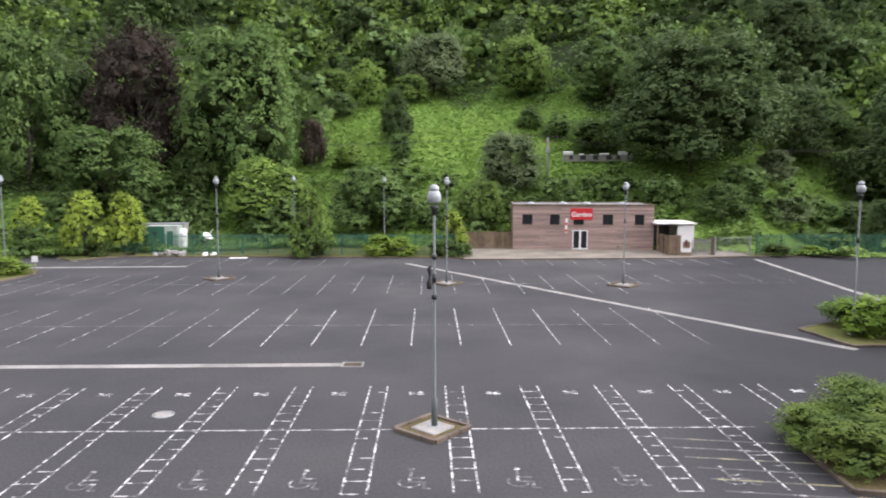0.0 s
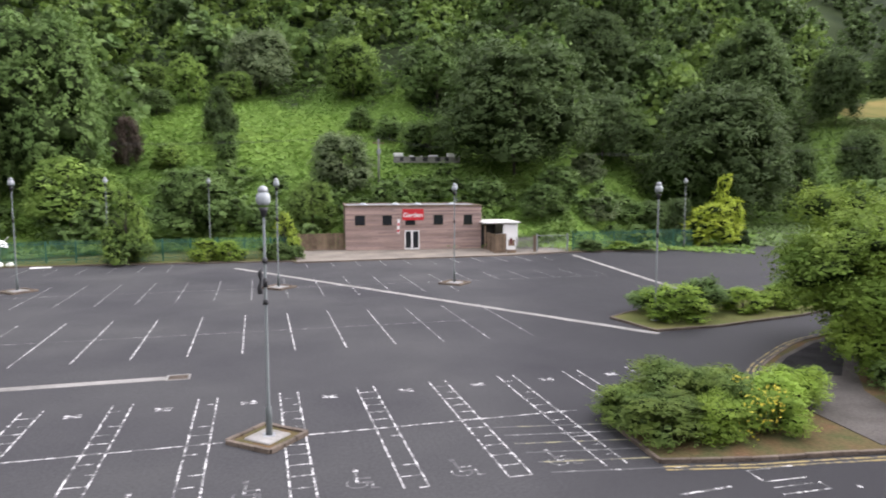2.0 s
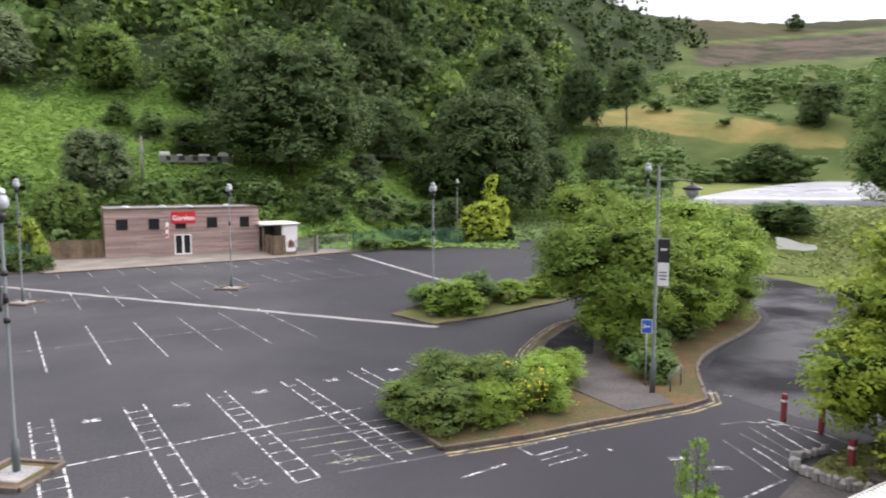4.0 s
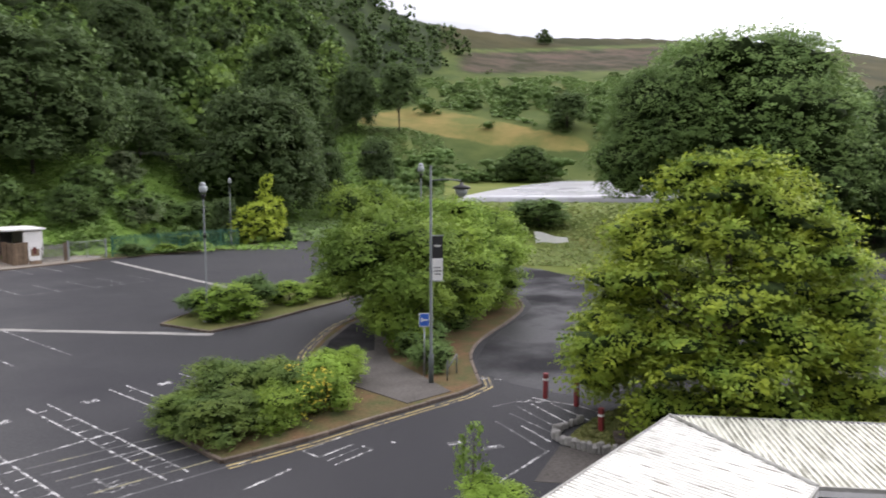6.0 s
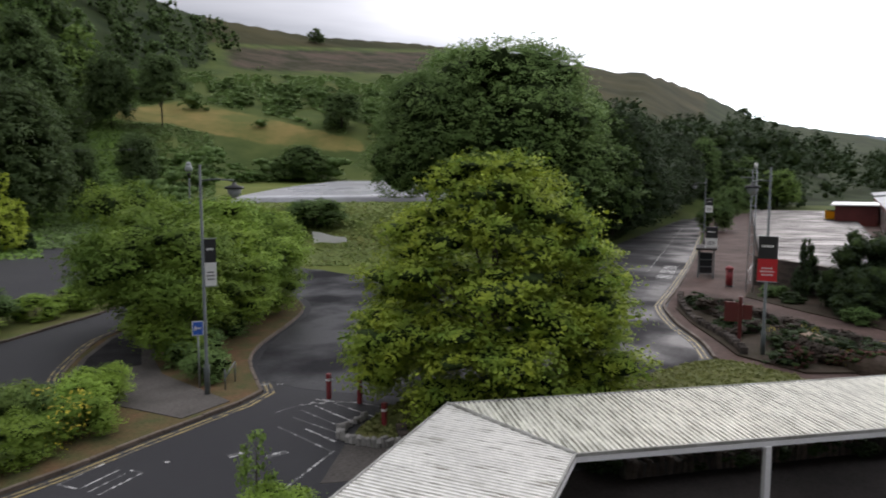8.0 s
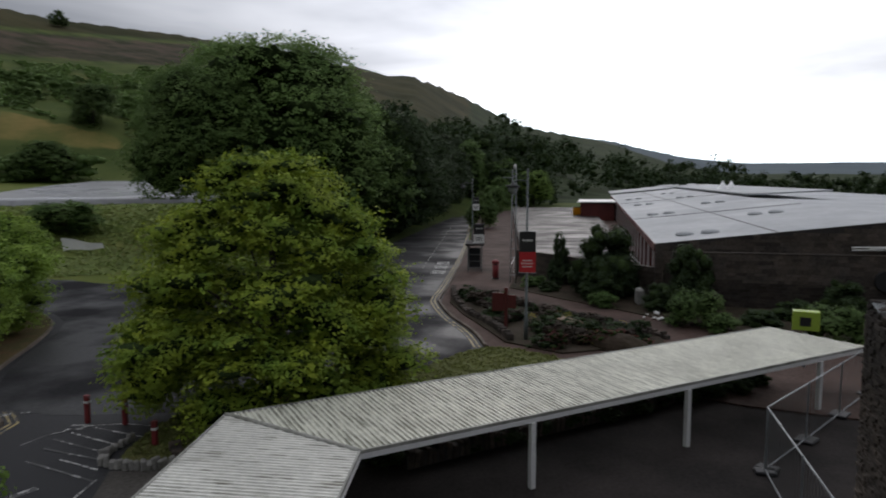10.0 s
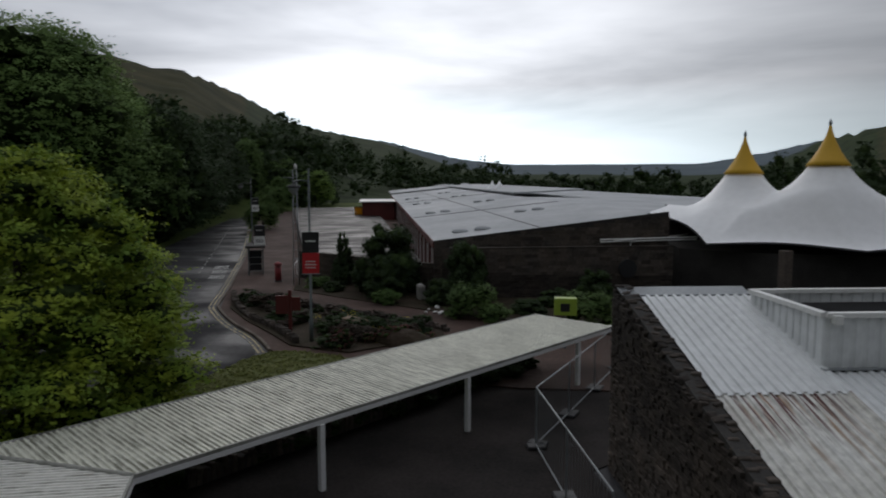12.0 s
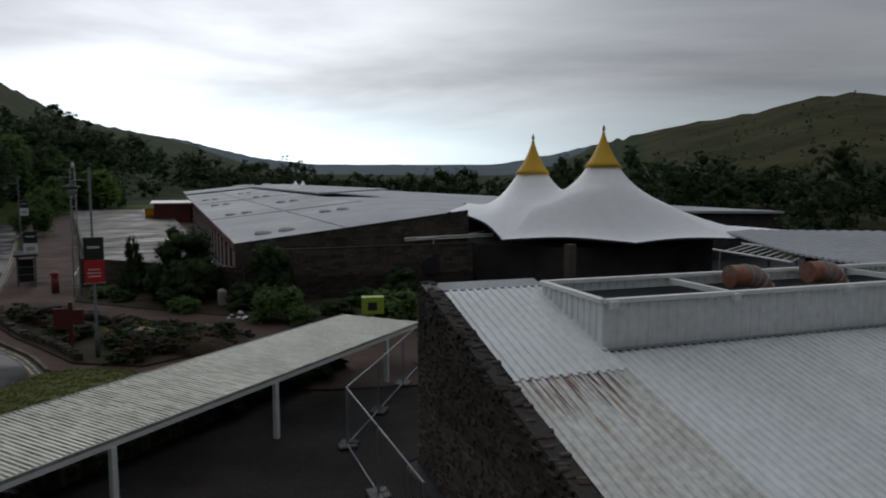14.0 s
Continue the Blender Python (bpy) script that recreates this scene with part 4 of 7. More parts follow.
def mound():
    bm = bmesh.new()
    pts = smooth_line([(16.2, 8.0), (19.1, 9.3), (19.4, 10.9), (20.9, 11.3), (22.5, 11.3), (24.6, 10.6), (26.6, 7.6), (28.6, 4.2), (30.9, 1.0), (34.3, 0.0), (33.8, -2.2), (30.8, -5.2), (29.5, -8.4), (25.6, -3.6), (21.2, 2.8), (18.4, 6.4)], 3, True)
    c = Vector((26.2, 3.2, 0))
    rows = []
    for k in np.linspace(0, 1, 9):
        rows.append([bm.verts.new((c.x + (x - c.x) * k, c.y + (y - c.y) * k, 0.06 + 0.75 * (1 - k ** 2.2) + 0.06 * noise.noise(Vector((x * k, y * k, 0))))) for x, y in pts])
    n = len(pts)
    for a, b in zip(rows, rows[1:]):
        for i in range(n):
            f = bm.faces.new((a[i], b[i], b[(i + 1) % n], a[(i + 1) % n]))
            f.smooth = True
    bmesh.ops.remove_doubles(bm, verts=bm.verts, dist=0.0005)
    bmesh.ops.recalc_face_normals(bm, faces=bm.faces)
    rng = np.random.default_rng(77)
    faces = [f for f in bm.faces]
    area = np.array([f.calc_area() for f in faces])
    cents = []
    for i in rng.choice(len(faces), 9000, p=area / area.sum()):
        co = np.array([v.co[:] for v in faces[i].verts])
        cents.append(rng.dirichlet(np.ones(len(co))) @ co)
    tufts = leaf_cards(np.array(cents) + [0, 0, 0.03], np.tile([0.0, 0.0, 1.0], (9000, 1)), 0.09, 0.9, rng)
    setting("grass_mound", bm, m_grass, "low mound of rough yellowing grass")
    tagged(new("grass_tufts", from_arrays("grass_tufts", *tufts, foliage("mound_grass", (0.2, 0.205, 0.06), (0.15, 0.165, 0.05), 0))), "long rough grass on the mound", "grass", kind="stuff")


mound()
edging = thing("stone_edging", Matrix(), "row of rough upright stones edging the grass", "stone edging")
for i, (x, y) in enumerate(offset_line(smooth_line([(21.2, 11.55), (20.2, 11.7), (19.35, 11.45), (19.05, 10.6), (19.1, 9.9), (19.4, 9.3)], 4), 0.0)):
    w, h = random.uniform(0.1, 0.17), random.uniform(0.16, 0.34)
    part("stone", boxed(-w, w, -0.08, 0.08, -0.05, h, bevel=0.035), m_concrete, edging, m=pose(x, y, 0.03, random.uniform(-9, 9), random.uniform(-9, 9), random.uniform(-40, 40)))
setting("planting_bed", slab([(52, 2.6), (47, 2.6), (42.6, 1.5), (38.6, 0.1), (35.4, -0.9), (33.2, -3.6), (35.4, -9.0), (36.9, -9.2), (39.9, -7.2), (43.5, -4.35), (47.6, -1.1), (52, 1.4)], 0.02, 0.17), m_bed, "dark soil bed planted with low shrubs and flowers")
setting("planting_bed", slab([(58.2, -2.2), (53.6, -1.7), (48.6, -5.3), (44.7, -8.5), (41, -11.35), (38.8, -13.6), (34, -17.6), (30, -19.5), (28, -22), (44, -27), (46.8, -13), (48.4, -12.0), (59.6, -3.1)], 0.02, 0.15), m_bed, "dark soil bed below the stone wall")



# ---- street furniture ----
def street_lamp(x, y, height, label, detail=True):
    t = thing("street_lamp", pose(x, y, 0.05), label, "street lamp", "car park lamps")
    part("pole", tubed([(0, 0, 0), (0, 0, 1.0), (0, 0, 1.05), (0, 0, height - 0.75)], [0.105, 0.105, 0.055, 0.045], 12), m_green_steel, t)
    if detail:
        part("base_plate", boxed(-0.2, 0.2, -0.2, 0.2, 0, 0.1, bevel=0.02), m_steel, t)
        part("clamp", tubed([(0, 0, height * 0.62), (0, 0, height * 0.62 + 0.3)], 0.075, 10), m_black, t)
    part("collar", tubed([(0, 0, height - 0.8), (0, 0, height - 0.62), (0, 0, height - 0.5)], [0.06, 0.11, 0.16], 14), m_black, t)
    prof = [(0.14, -0.42), (0.2, -0.37), (0.235, -0.28), (0.23, -0.15), (0.19, -0.05), (0.12, 0.0)]
    part("bowl", tubed([(0, 0, height + z) for r, z in prof], [r for r, z in prof], 18), m_lamp_bowl, t, "pale dished lamp bowl")
    part("cap", tubed([(0, 0, height - 0.02), (0, 0, height + 0.05), (0, 0, height + 0.16), (0, 0, height + 0.2)], [0.15, 0.17, 0.12, 0.02], 14), m_steel, t)
    return t


street_lamp(-0.29, 22.9, 8.05, "grey lamp post with a domed head on a concrete island")
for x, y, h in ((-18.95, 58.3, 8.4), (0.3, 55.5, 8.35), (14.3, 54.6, 7.95), (22.05, 36.8, 8.1), (-16.8, 78.5, 8.5), (-6.9, 81.7, 8.4), (-40.3, 63.6, 8.5), (49.2, 76.0, 8.4), (24.5, 92.5, 7.6)):
    street_lamp(x, y, h, "grey lamp post with a domed head" + (" on a concrete island" if 50 < y < 60 else " among low shrubs" if y < 40 else " behind the green fence"), y < 60)
street_lamp(35.0, 31.4, 9.34, "tall grey lamp post rising behind the island trees", False)
# furled banner and brackets on the lamp in the middle of the bays
banner = thing("torn_banner", pose(-0.36, 22.9, 5.2), "dark torn banner wound round a lamp post", "banner")
bm = bmesh.new()
rows = []
for i in range(9):
    z, w = 0.42 - i * 0.1, 0.035 + 0.02 * math.sin(i * 1.3) + 0.005 * i
    rows.append([bm.verts.new((-0.05 - w * 0.8 + w * math.cos(k * 0.785) * (1 + 0.25 * math.sin(3 * k + i)), w * 0.7 * math.sin(k * 0.785), z)) for k in range(8)])
for a, b in zip(rows, rows[1:]):
    for k in range(8):
        bm.faces.new((a[k], a[(k + 1) % 8], b[(k + 1) % 8], b[k])).smooth = True
bm.faces.new(rows[0]), bm.faces.new(rows[-1][::-1])
bmesh.ops.recalc_face_normals(bm, faces=bm.faces)
for z in (-0.72, 0.62):
    part("bracket", tubed([(0.07, 0, z), (0.07, 0, z + 0.16)], 0.09, 10), m_black, banner)
part("cloth", bm, m_black, banner)


def bracket_lamp(x, y, height, arms, label):
    """Tall column with a lantern hung from a side arm."""
    t = thing("lantern_post", pose(x, y, 0.1), label, "street lamp", "lantern posts")
    part("pole", tubed([(0, 0, 0), (0, 0, 1.2), (0, 0, 1.25), (0, 0, height)], [0.11, 0.11, 0.07, 0.05], 12), m_green_steel, t)
    for ang, z in arms:
        c, s = math.cos(radians(ang)), math.sin(radians(ang))
        part("arm", tubed([(0, 0, z), (c * 0.6, s * 0.6, z + 0.05), (c * 1.25, s * 1.25, z)], 0.03, 8), m_green_steel, t)
        lantern = part("lantern", tubed([(0, 0, 0), (0, 0, -0.12), (0, 0, -0.2), (0, 0, -0.28)], [0.05, 0.1, 0.36, 0.36], 14), m_black, t, "dark hanging lantern hood", pose(c * 1.25, s * 1.25, z - 0.05))
        part("glass", tubed([(0, 0, -0.28), (0, 0, -0.45), (0, 0, -0.62)], [0.28, 0.24, 0.1], 14), m_lamp_bowl, lantern)
    return t


def pole_banner(x, y, z0, z1, width, face, black_share, label, low):
    """Two-tone banner on a post; face: the way it looks, in degrees of azimuth."""
    t = thing("hanging_banner", pose(x, y, 0, 0, 0, face), label, "banner")
    zm = z1 - (z1 - z0) * black_share
    up = part("upper_panel", boxed(0.06, width + 0.06, -0.012, 0.012, zm, z1), m_black, t)
    lo = part("lower_panel", boxed(0.06, width + 0.06, -0.012, 0.012, z0, zm - 0.004), low, t)
    for z in (z0 - 0.03, z1 + 0.03):
        part("rail", tubed([(0, 0, z), (width + 0.1, 0, z)], 0.018, 6), m_steel, t)
    for i in range(9):
        bm = bmesh.new()
        box(bm, 0.06 + width * (0.18 + 0.07 * i), 0.06 + width * (0.18 + 0.07 * i + 0.05), -0.018, -0.0125, zm + (z1 - zm) * 0.52, zm + (z1 - zm) * 0.62)
        part("lettering_bar", bm, m_white, up)
    for i, (a, b) in enumerate(((0.2, 0.8), (0.14, 0.86), (0.2, 0.8))):
        z = zm - (zm - z0) * (0.42 + 0.15 * i)
        for j in range(5):
            w = (b - a) / 5
            part("lettering_bar", boxed(0.06 + width * (a + w * j), 0.06 + width * (a + w * (j + 0.75)), -0.018, -0.0125, z - 0.03, z + 0.03), m_white if low is m_red else m_black, lo)
    return t


bracket_lamp(21.18, 18.47, 8.95, ((-42, 8.35),), "tall grey-green post with a hanging lantern and banner")
pole_banner(21.18, 18.47, 4.4, 6.2, 0.42, -48, 0.5, "black and pale banner on a lamp post", m_white)
bracket_lamp(35.9, -2.0, 8.95, ((35, 8.3),), "tall grey post with a hanging lantern above a flower bed")
pole_banner(35.82, -1.55, 3.72, 5.82, 0.84, -93, 0.5, "black and red banner with small white lettering", m_red)
bracket_lamp(88, 2.0, 8.6, ((100, 7.9),), "distant grey post with a hanging lantern by the road")
pole_banner(60.5, 1.3, 3.0, 4.6, 0.9, -90, 0.55, "black and white banner beside the road", m_white)
pole_banner(88, 2.0, 4.6, 6.2, 0.8, -90, 0.5, "black and white banner beside the road", m_white)
notice = thing("small_notice", pose(-37.87, 64.11, 0.05), "small white notice on a short post in a grass island", "sign")
part("post", tubed([(0, 0, 0), (0, 0, 1.0)], 0.03, 6), m_steel, notice)
part("plate", boxed(-0.3, 0.3, -0.05, -0.035, 0.7, 1.25, bevel=0.004), m_white, notice)
# camera mast: three legs with rungs
mast = thing("camera_mast", pose(55.9, -2.1, 0.1), "tall galvanised lattice mast with a white camera on top", "mast")
for i in range(3):
    a = radians(90 + 120 * i)
    part("leg", tubed([(0.3 * math.cos(a), 0.3 * math.sin(a), 0), (0.17 * math.cos(a), 0.17 * math.sin(a), 9.2)], 0.035, 8), m_steel, mast)
for k in range(12):
    z, r = 0.7 + k * 0.72, 0.28 - 0.008 * k
    part("brace", tubed([(r * math.cos(radians(90 + 120 * i)), r * math.sin(radians(90 + 120 * i)), z) for i in (0, 1, 2, 0)], 0.015, 5), m_steel, mast)
part("camera_housing", tubed([(0, 0, 9.2), (0, 0, 9.45), (0, 0, 9.6)], [0.12, 0.12, 0.05], 10), m_white, mast)
part("arm", tubed([(0, 0.0, 8.5), (0, 1.0, 8.55)], 0.03, 6), m_steel, mast)

blue_sign = thing("road_sign", pose(21.75, 19.35, 0.1, 0, 0, -46), "small blue direction sign on a grey post", "sign")
part("post", tubed([(0, 0, 0), (0, 0, 2.75)], 0.035, 8), m_steel, blue_sign)
part("plate", boxed(-0.19, 0.19, -0.06, -0.045, 2.2, 2.72, bevel=0.004), m_blue, blue_sign, "blue sign plate")
part("border", boxed(-0.22, 0.22, -0.044, -0.035, 2.17, 2.75), m_white, blue_sign)
part("arrow", box(boxed(-0.13, 0.13, -0.068, -0.061, 2.43, 2.49), -0.13, -0.06, -0.068, -0.0615, 2.38, 2.55), m_white, blue_sign)
rail = thing("guard_rail", pose(21.9, 18.2, 0.1, 0, 0, 20), "short green steel guard rail by the kerb", "railing")
for x in (0, 1.2):
    part("post", tubed([(x, 0, 0), (x, 0, 0.85)], 0.03, 8), m_green_steel, rail)
part("rail", tubed([(0, 0, 0.5), (1.2, 0, 0.85)], 0.025, 8), m_green_steel, rail)
for x, y in ((22.78, 13.95), (22.7, 12.55), (20.4, 10.35)):
    t = thing("bollard", pose(x, y, 0), "dark red wooden bollard at the road edge", "bollard", "red bollards")
    part("post", boxed(-0.08, 0.08, -0.08, 0.08, 0, 0.95, bevel=0.02), m_bollard, t)
    part("band", boxed(-0.083, 0.083, -0.083, 0.083, 0.72, 0.8), m_white, t)
    part("cap", boxed(-0.09, 0.09, -0.09, 0.09, 0.95, 1.0, bevel=0.02), m_bollard, t)


# ---- timber building beyond the car park ----
def timber_building():
    t = thing("timber_building", pose(8.3, 82.4, 0.1, 0, 0, -4.0), "low flat-roofed timber-clad shop with a red sign", "building")
    W, D, Hh = 16.4, 9.0, 5.25
    walls = part("wall", boxed(0.0, W, 0.06, D, 0, Hh - 0.12), m_timber, t)
    wins = [(1.1, 2.3), (4.35, 5.5), (7.1, 8.3), (10.5, 11.7), (14.2, 15.3)]
    zw0, zw1 = 2.95, 4.1
    door = (7.0, 8.8, 0.0, 2.3)
    # horizontal cladding boards, cut round the windows and the door
    rows = 26
    bh = (Hh - 0.15) / rows
    cache = {}
    for i in range(rows):
        z0, z1 = i * bh, (i + 1) * bh - 0.015
        cuts = [w for w in wins if z1 > zw0 and z0 < zw1] + ([door[:2]] if z0 < door[3] else [])
        x, spans = -0.02, []
        for a, b in sorted(cuts):
            spans.append((x, a))
            x = b
        spans.append((x, W + 0.02))
        for a, b in spans:
            mid = a + (b - a) * (0.35 + 0.1 * ((i * 7) % 4)) if b - a > 6 else b
            for p, q in ((a, mid), (mid + 0.01, b)):
                if q - p > 0.05:
                    key = round(q - p, 2)
                    if key not in cache:
                        bm = boxed(0, key, -0.03, 0.05, 0, bh - 0.015, pose(0, 0, 0, -4))
                        cache[key] = part("board", bm, m_board, walls, m=pose(p, 0, z0)).data
                    else:
                        share("board", cache[key], walls, pose(p, 0, z0))
    for a, b in wins:
        w = part("window", boxed(a, b, 0.05, 0.07, zw0, zw1), m_glass, t)
        part("frame", box(box(boxed(a, b, -0.02, 0.045, zw1, zw1 + 0.05), a, a + 0.05, -0.02, 0.045, zw0, zw1), b - 0.05, b, -0.02, 0.045, zw0, zw1), m_black, w)
        part("sill", boxed(a - 0.05, b + 0.05, -0.08, 0.05, zw0 - 0.06, zw0), m_timber, w)
    d = part("door", boxed(door[0] + 0.06, door[1] - 0.06, 0.02, 0.05, 0, 2.26), m_glass, t, "white-framed double glass door")
    bm = bmesh.new()
    for a, b, z0, z1 in ((7.0, 7.12, 0, 2.3), (8.68, 8.8, 0, 2.3), (7.12, 8.68, 2.18, 2.3), (7.12, 8.68, 0, 0.16)):
        box(bm, a, b, -0.05, 0.015, z0, z1)
    part("frame", bm, m_white, d)
    bm = bmesh.new()
    for a in (7.84, 7.96):
        box(bm, a - 0.055, a + 0.055, -0.045, 0.014, 0.16, 2.18)
    part("glazing_bar", bm, m_white, d)
    roof = part("roof", boxed(0.15, W - 0.15, 0.2, D - 0.15, Hh - 0.11, Hh - 0.02), m_felt, t)
    bm = bmesh.new()
    for a, b, c, e in ((-0.06, W + 0.06, -0.06, 0.14), (-0.06, W + 0.06, D - 0.14, D + 0.06), (-0.06, 0.14, 0.145, D - 0.145), (W - 0.14, W + 0.06, 0.145, D - 0.145)):
        box(bm, a, b, c, e, Hh - 0.13, Hh + 0.06)
    part("parapet", bm, m_timber, t)
    for x in (2.2, 6.1, 8.9, 13.2):
        bm = bmesh.new()
        bmesh.ops.create_uvsphere(bm, u_segments=12, v_segments=6, radius=0.55, matrix=pose(x, 2.5, Hh + 0.02) @ Matrix.Diagonal((1, 1, 0.5, 1)))
        part("roof_dome", bm, m_lamp_bowl, roof)
    sign = part("sign", boxed(6.75, 9.3, -0.12, -0.04, 3.52, 4.85, bevel=0.01), m_red, t, "bright red shop sign with white lettering")
    cu = bpy.data.curves.new("lettering", "FONT")
    cu.offset = 0.014
    cu.body, cu.size, cu.extrude, cu.align_x, cu.align_y = "Garden", 0.78, 0.008, "CENTER", "CENTER"
    tx = new("lettering", cu)
    tx.data.materials.append(m_white)
    dg = bpy.context.evaluated_depsgraph_get()
    me = bpy.data.meshes.new_from_object(tx.evaluated_get(dg))
    bpy.data.objects.remove(tx)
    lt = share("lettering", me, sign, pose(8.02, -0.13, 4.12, 90))
    flag = part("flag", boxed(5.95, 6.25, -0.16, -0.13, 2.3, 4.0, pose(0, 0, 0, 0, 3, 0)), m_white, t, "white and red pennant on the wall")
    part("flag_mark", box(boxed(5.98, 6.22, -0.167, -0.162, 2.4, 2.75, pose(0, 0, 0, 0, 3, 0)), 5.98, 6.22, -0.167, -0.162, 3.2, 3.5, pose(0, 0, 0, 0, 3, 0)), m_red, flag)
    return t


timber_building()
shed = thing("side_shed", pose(24.6, 79.6, 0.1, 0, 0, -2), "white corrugated lean-to shed with an open front", "shed")
part("wall", box(box(boxed(4.0, 4.15, 0, 5, 0, 3.1), 2.3, 4.0, 0, 0.12, 0, 3.0), 0, 4.0, 4.9, 5, 0, 3.1), m_white, shed)
part("roof", boxed(-0.2, 4.4, -0.3, 5.2, 3.12, 3.3, bevel=0.02), m_white, shed)
for i in range(6):
    part("slat", boxed(2.35, 3.95, -0.03, -0.004, 0.3 + i * 0.45, 0.6 + i * 0.45), m_white, shed)
part("post", boxed(0, 0.15, 0, 0.15, 0, 3.1), m_timber, shed)
# black sheet added inside to paint the dark of the open front
back = part("interior_panel", boxed(0.2, 2.2, 3.0, 3.1, 0.0, 2.8), m_black, shed)


# ---- fences ----
def run_of(a, b, length):
    a, b = Vector(a), Vector(b)
    d = b - a
    n = max(1, round(d.length / length))
    ang = math.degrees(math.atan2(d.y, d.x))
    return [(a + d * (i / n), d.length / n, ang) for i in range(n)]


pale_cache = {}


def palisade(a, b, height=2.4):
    for p, w, ang in run_of(a, b, 2.75):
        t = thing("fence_panel", pose(p.x, p.y, 0.05, 0, 0, ang), "green steel palisade fence panel", "fence", "green palisade fence")
        key = (round(w, 2), height)
        if key not in pale_cache:
            n = int(w / 0.155)
            bm = bmesh.new()
            for i in range(1):
                q = [bm.verts.new((dx, dy, z)) for dx, dy, z in ((-0.035, -0.03, 0.05), (0, -0.05, 0.05), (0.035, -0.03, 0.05), (-0.035, -0.03, height - 0.12), (0, -0.05, height), (0.035, -0.03, height - 0.12))]
                bm.faces.new((q[0], q[1], q[4], q[3])), bm.faces.new((q[1], q[2], q[5], q[4]))
            pale = part("pale", bm, m_fence, t, m=pose(0.5 * w / n, 0, 0))
            for i in range(1, n):
                share("pale", pale.data, t, pose((i + 0.5) * w / n, 0, 0))
            post = part("post", boxed(-0.05, 0.05, -0.02, 0.09, 0, height - 0.05), m_fence, t)
            rails = [part("rail", boxed(0.05, w - 0.05, -0.02, 0.03, z, z + 0.06), m_fence, t) for z in (0.4, height - 0.4)]
            pale_cache[key] = (pale.data, post.data, rails[0].data, rails[1].data)
        else:
            n = int(w / 0.155)
            for i in range(n):
                share("pale", pale_cache[key][0], t, pose((i + 0.5) * w / n, 0, 0))
            for nm, me in zip(("post", "rail", "rail"), pale_cache[key][1:]):
                share(nm, me, t, Matrix())


palisade((-36.8, 79.4), (-30.3, 76.3))
palisade((-30.3, 76.3), (-16.5, 76.0))
palisade((-16.5, 76.0), (2.4, 76.2))
palisade((-36.8, 79.4), (-36.0, 96))
palisade((34.4, 76.0), (50.5, 76.2))
plank = None
for a, b, h in (((2.6, 83.0), (8.2, 83.0), 2.0), ((24.5, 75.4), (25.9, 75.4), 2.2), ((24.6, 75.4), (24.8, 79.4), 2.1), ((29.3, 75.6), (29.75, 75.6), 1.9)):
    for p, w, ang in run_of(a, b, 1.9):
        t = thing("timber_fence_panel", pose(p.x, p.y, 0.1, 0, 0, ang), "weathered brown close-boarded timber fence panel", "fence", "timber fence")
        n = max(2, int(w / 0.15))
        for i in range(n):
            part("plank", boxed(0.0, w / n - 0.012, -0.02, 0.02, 0.03, h + random.uniform(-0.04, 0.05), bevel=0.0), m_timber, t, m=pose(i * w / n, 0, 0))
        part("post", boxed(-0.05, 0.05, 0.022, 0.12, 0, h), m_timber, t)
poster = thing("poster_board", pose(26.0, 75.3, 0.1), "pale poster board with a brown printed picture", "poster")
part("board", boxed(0, 1.0, 0, 0.05, 0.35, 2.1), m_white, poster)
part("print", boxed(0.1, 0.9, -0.008, -0.002, 0.8, 1.5), m_timber, poster)
part("print", boxed(0.3, 0.6, -0.016, -0.01, 1.0, 1.7), m_darkred, poster)
part("plinth", boxed(0, 1.0, -0.1, 0.15, 0, 0.35), m_timber, poster)
pickets = thing("picket_fence", pose(27.1, 75.4, 0.1), "pale grey picket fence beside the gate", "fence")
for i in range(11):
    part("picket", boxed(i * 0.2, i * 0.2 + 0.09, -0.02, 0.02, 0.05, 1.75 + 0.05 * (i % 3)), m_channel, pickets)
for z in (0.5, 1.4):
    part("rail", boxed(0, 2.1, 0.022, 0.06, z, z + 0.08), m_channel, pickets)
box_body = thing("shipping_container", pose(-36.0, 82.6, 0.1, 0, 0, 8), "grey-white ribbed steel container behind the fence", "container")
bm = boxed(0, 5.0, 0, 2.4, 0, 2.9)
for i in range(24):
    box(bm, 0.1 + i * 0.2, 0.2 + i * 0.2, -0.04, -0.002, 0.1, 2.8)
part("body", bm, m_channel, box_body)
part("roof", boxed(-0.05, 5.05, -0.05, 2.45, 2.9, 2.98), m_steel, box_body)
sheet = thing("white_board", pose(-21.8, 73.6, 0.01, 0, 0, 8), "flat white board lying on the asphalt", "board")
part("panel", boxed(-0.9, 0.9, -0.5, 0.5, 0, 0.04), m_white, sheet)
gate = thing("metal_gate", pose(29.8, 75.6, 0.1), "grey galvanised field gate in two leaves", "gate")
for x in (0, 1.85):
    leaf = part("gate_frame", tubed([(x, 0, 0.2), (x + 1.75, 0, 0.2), (x + 1.75, 0, 1.9), (x, 0, 1.9), (x, 0, 0.2)], 0.035, 6), m_steel, gate)
    for i in range(9):
        part("bar", tubed([(x + 0.19 * i + 0.1, 0, 0.2), (x + 0.19 * i + 0.1, 0, 1.9)], 0.018, 5), m_steel, leaf)
for x in (-0.1, 3.75):
    part("gate_post", boxed(x - 0.07, x + 0.07, -0.07, 0.07, 0, 2.1), m_steel, gate)
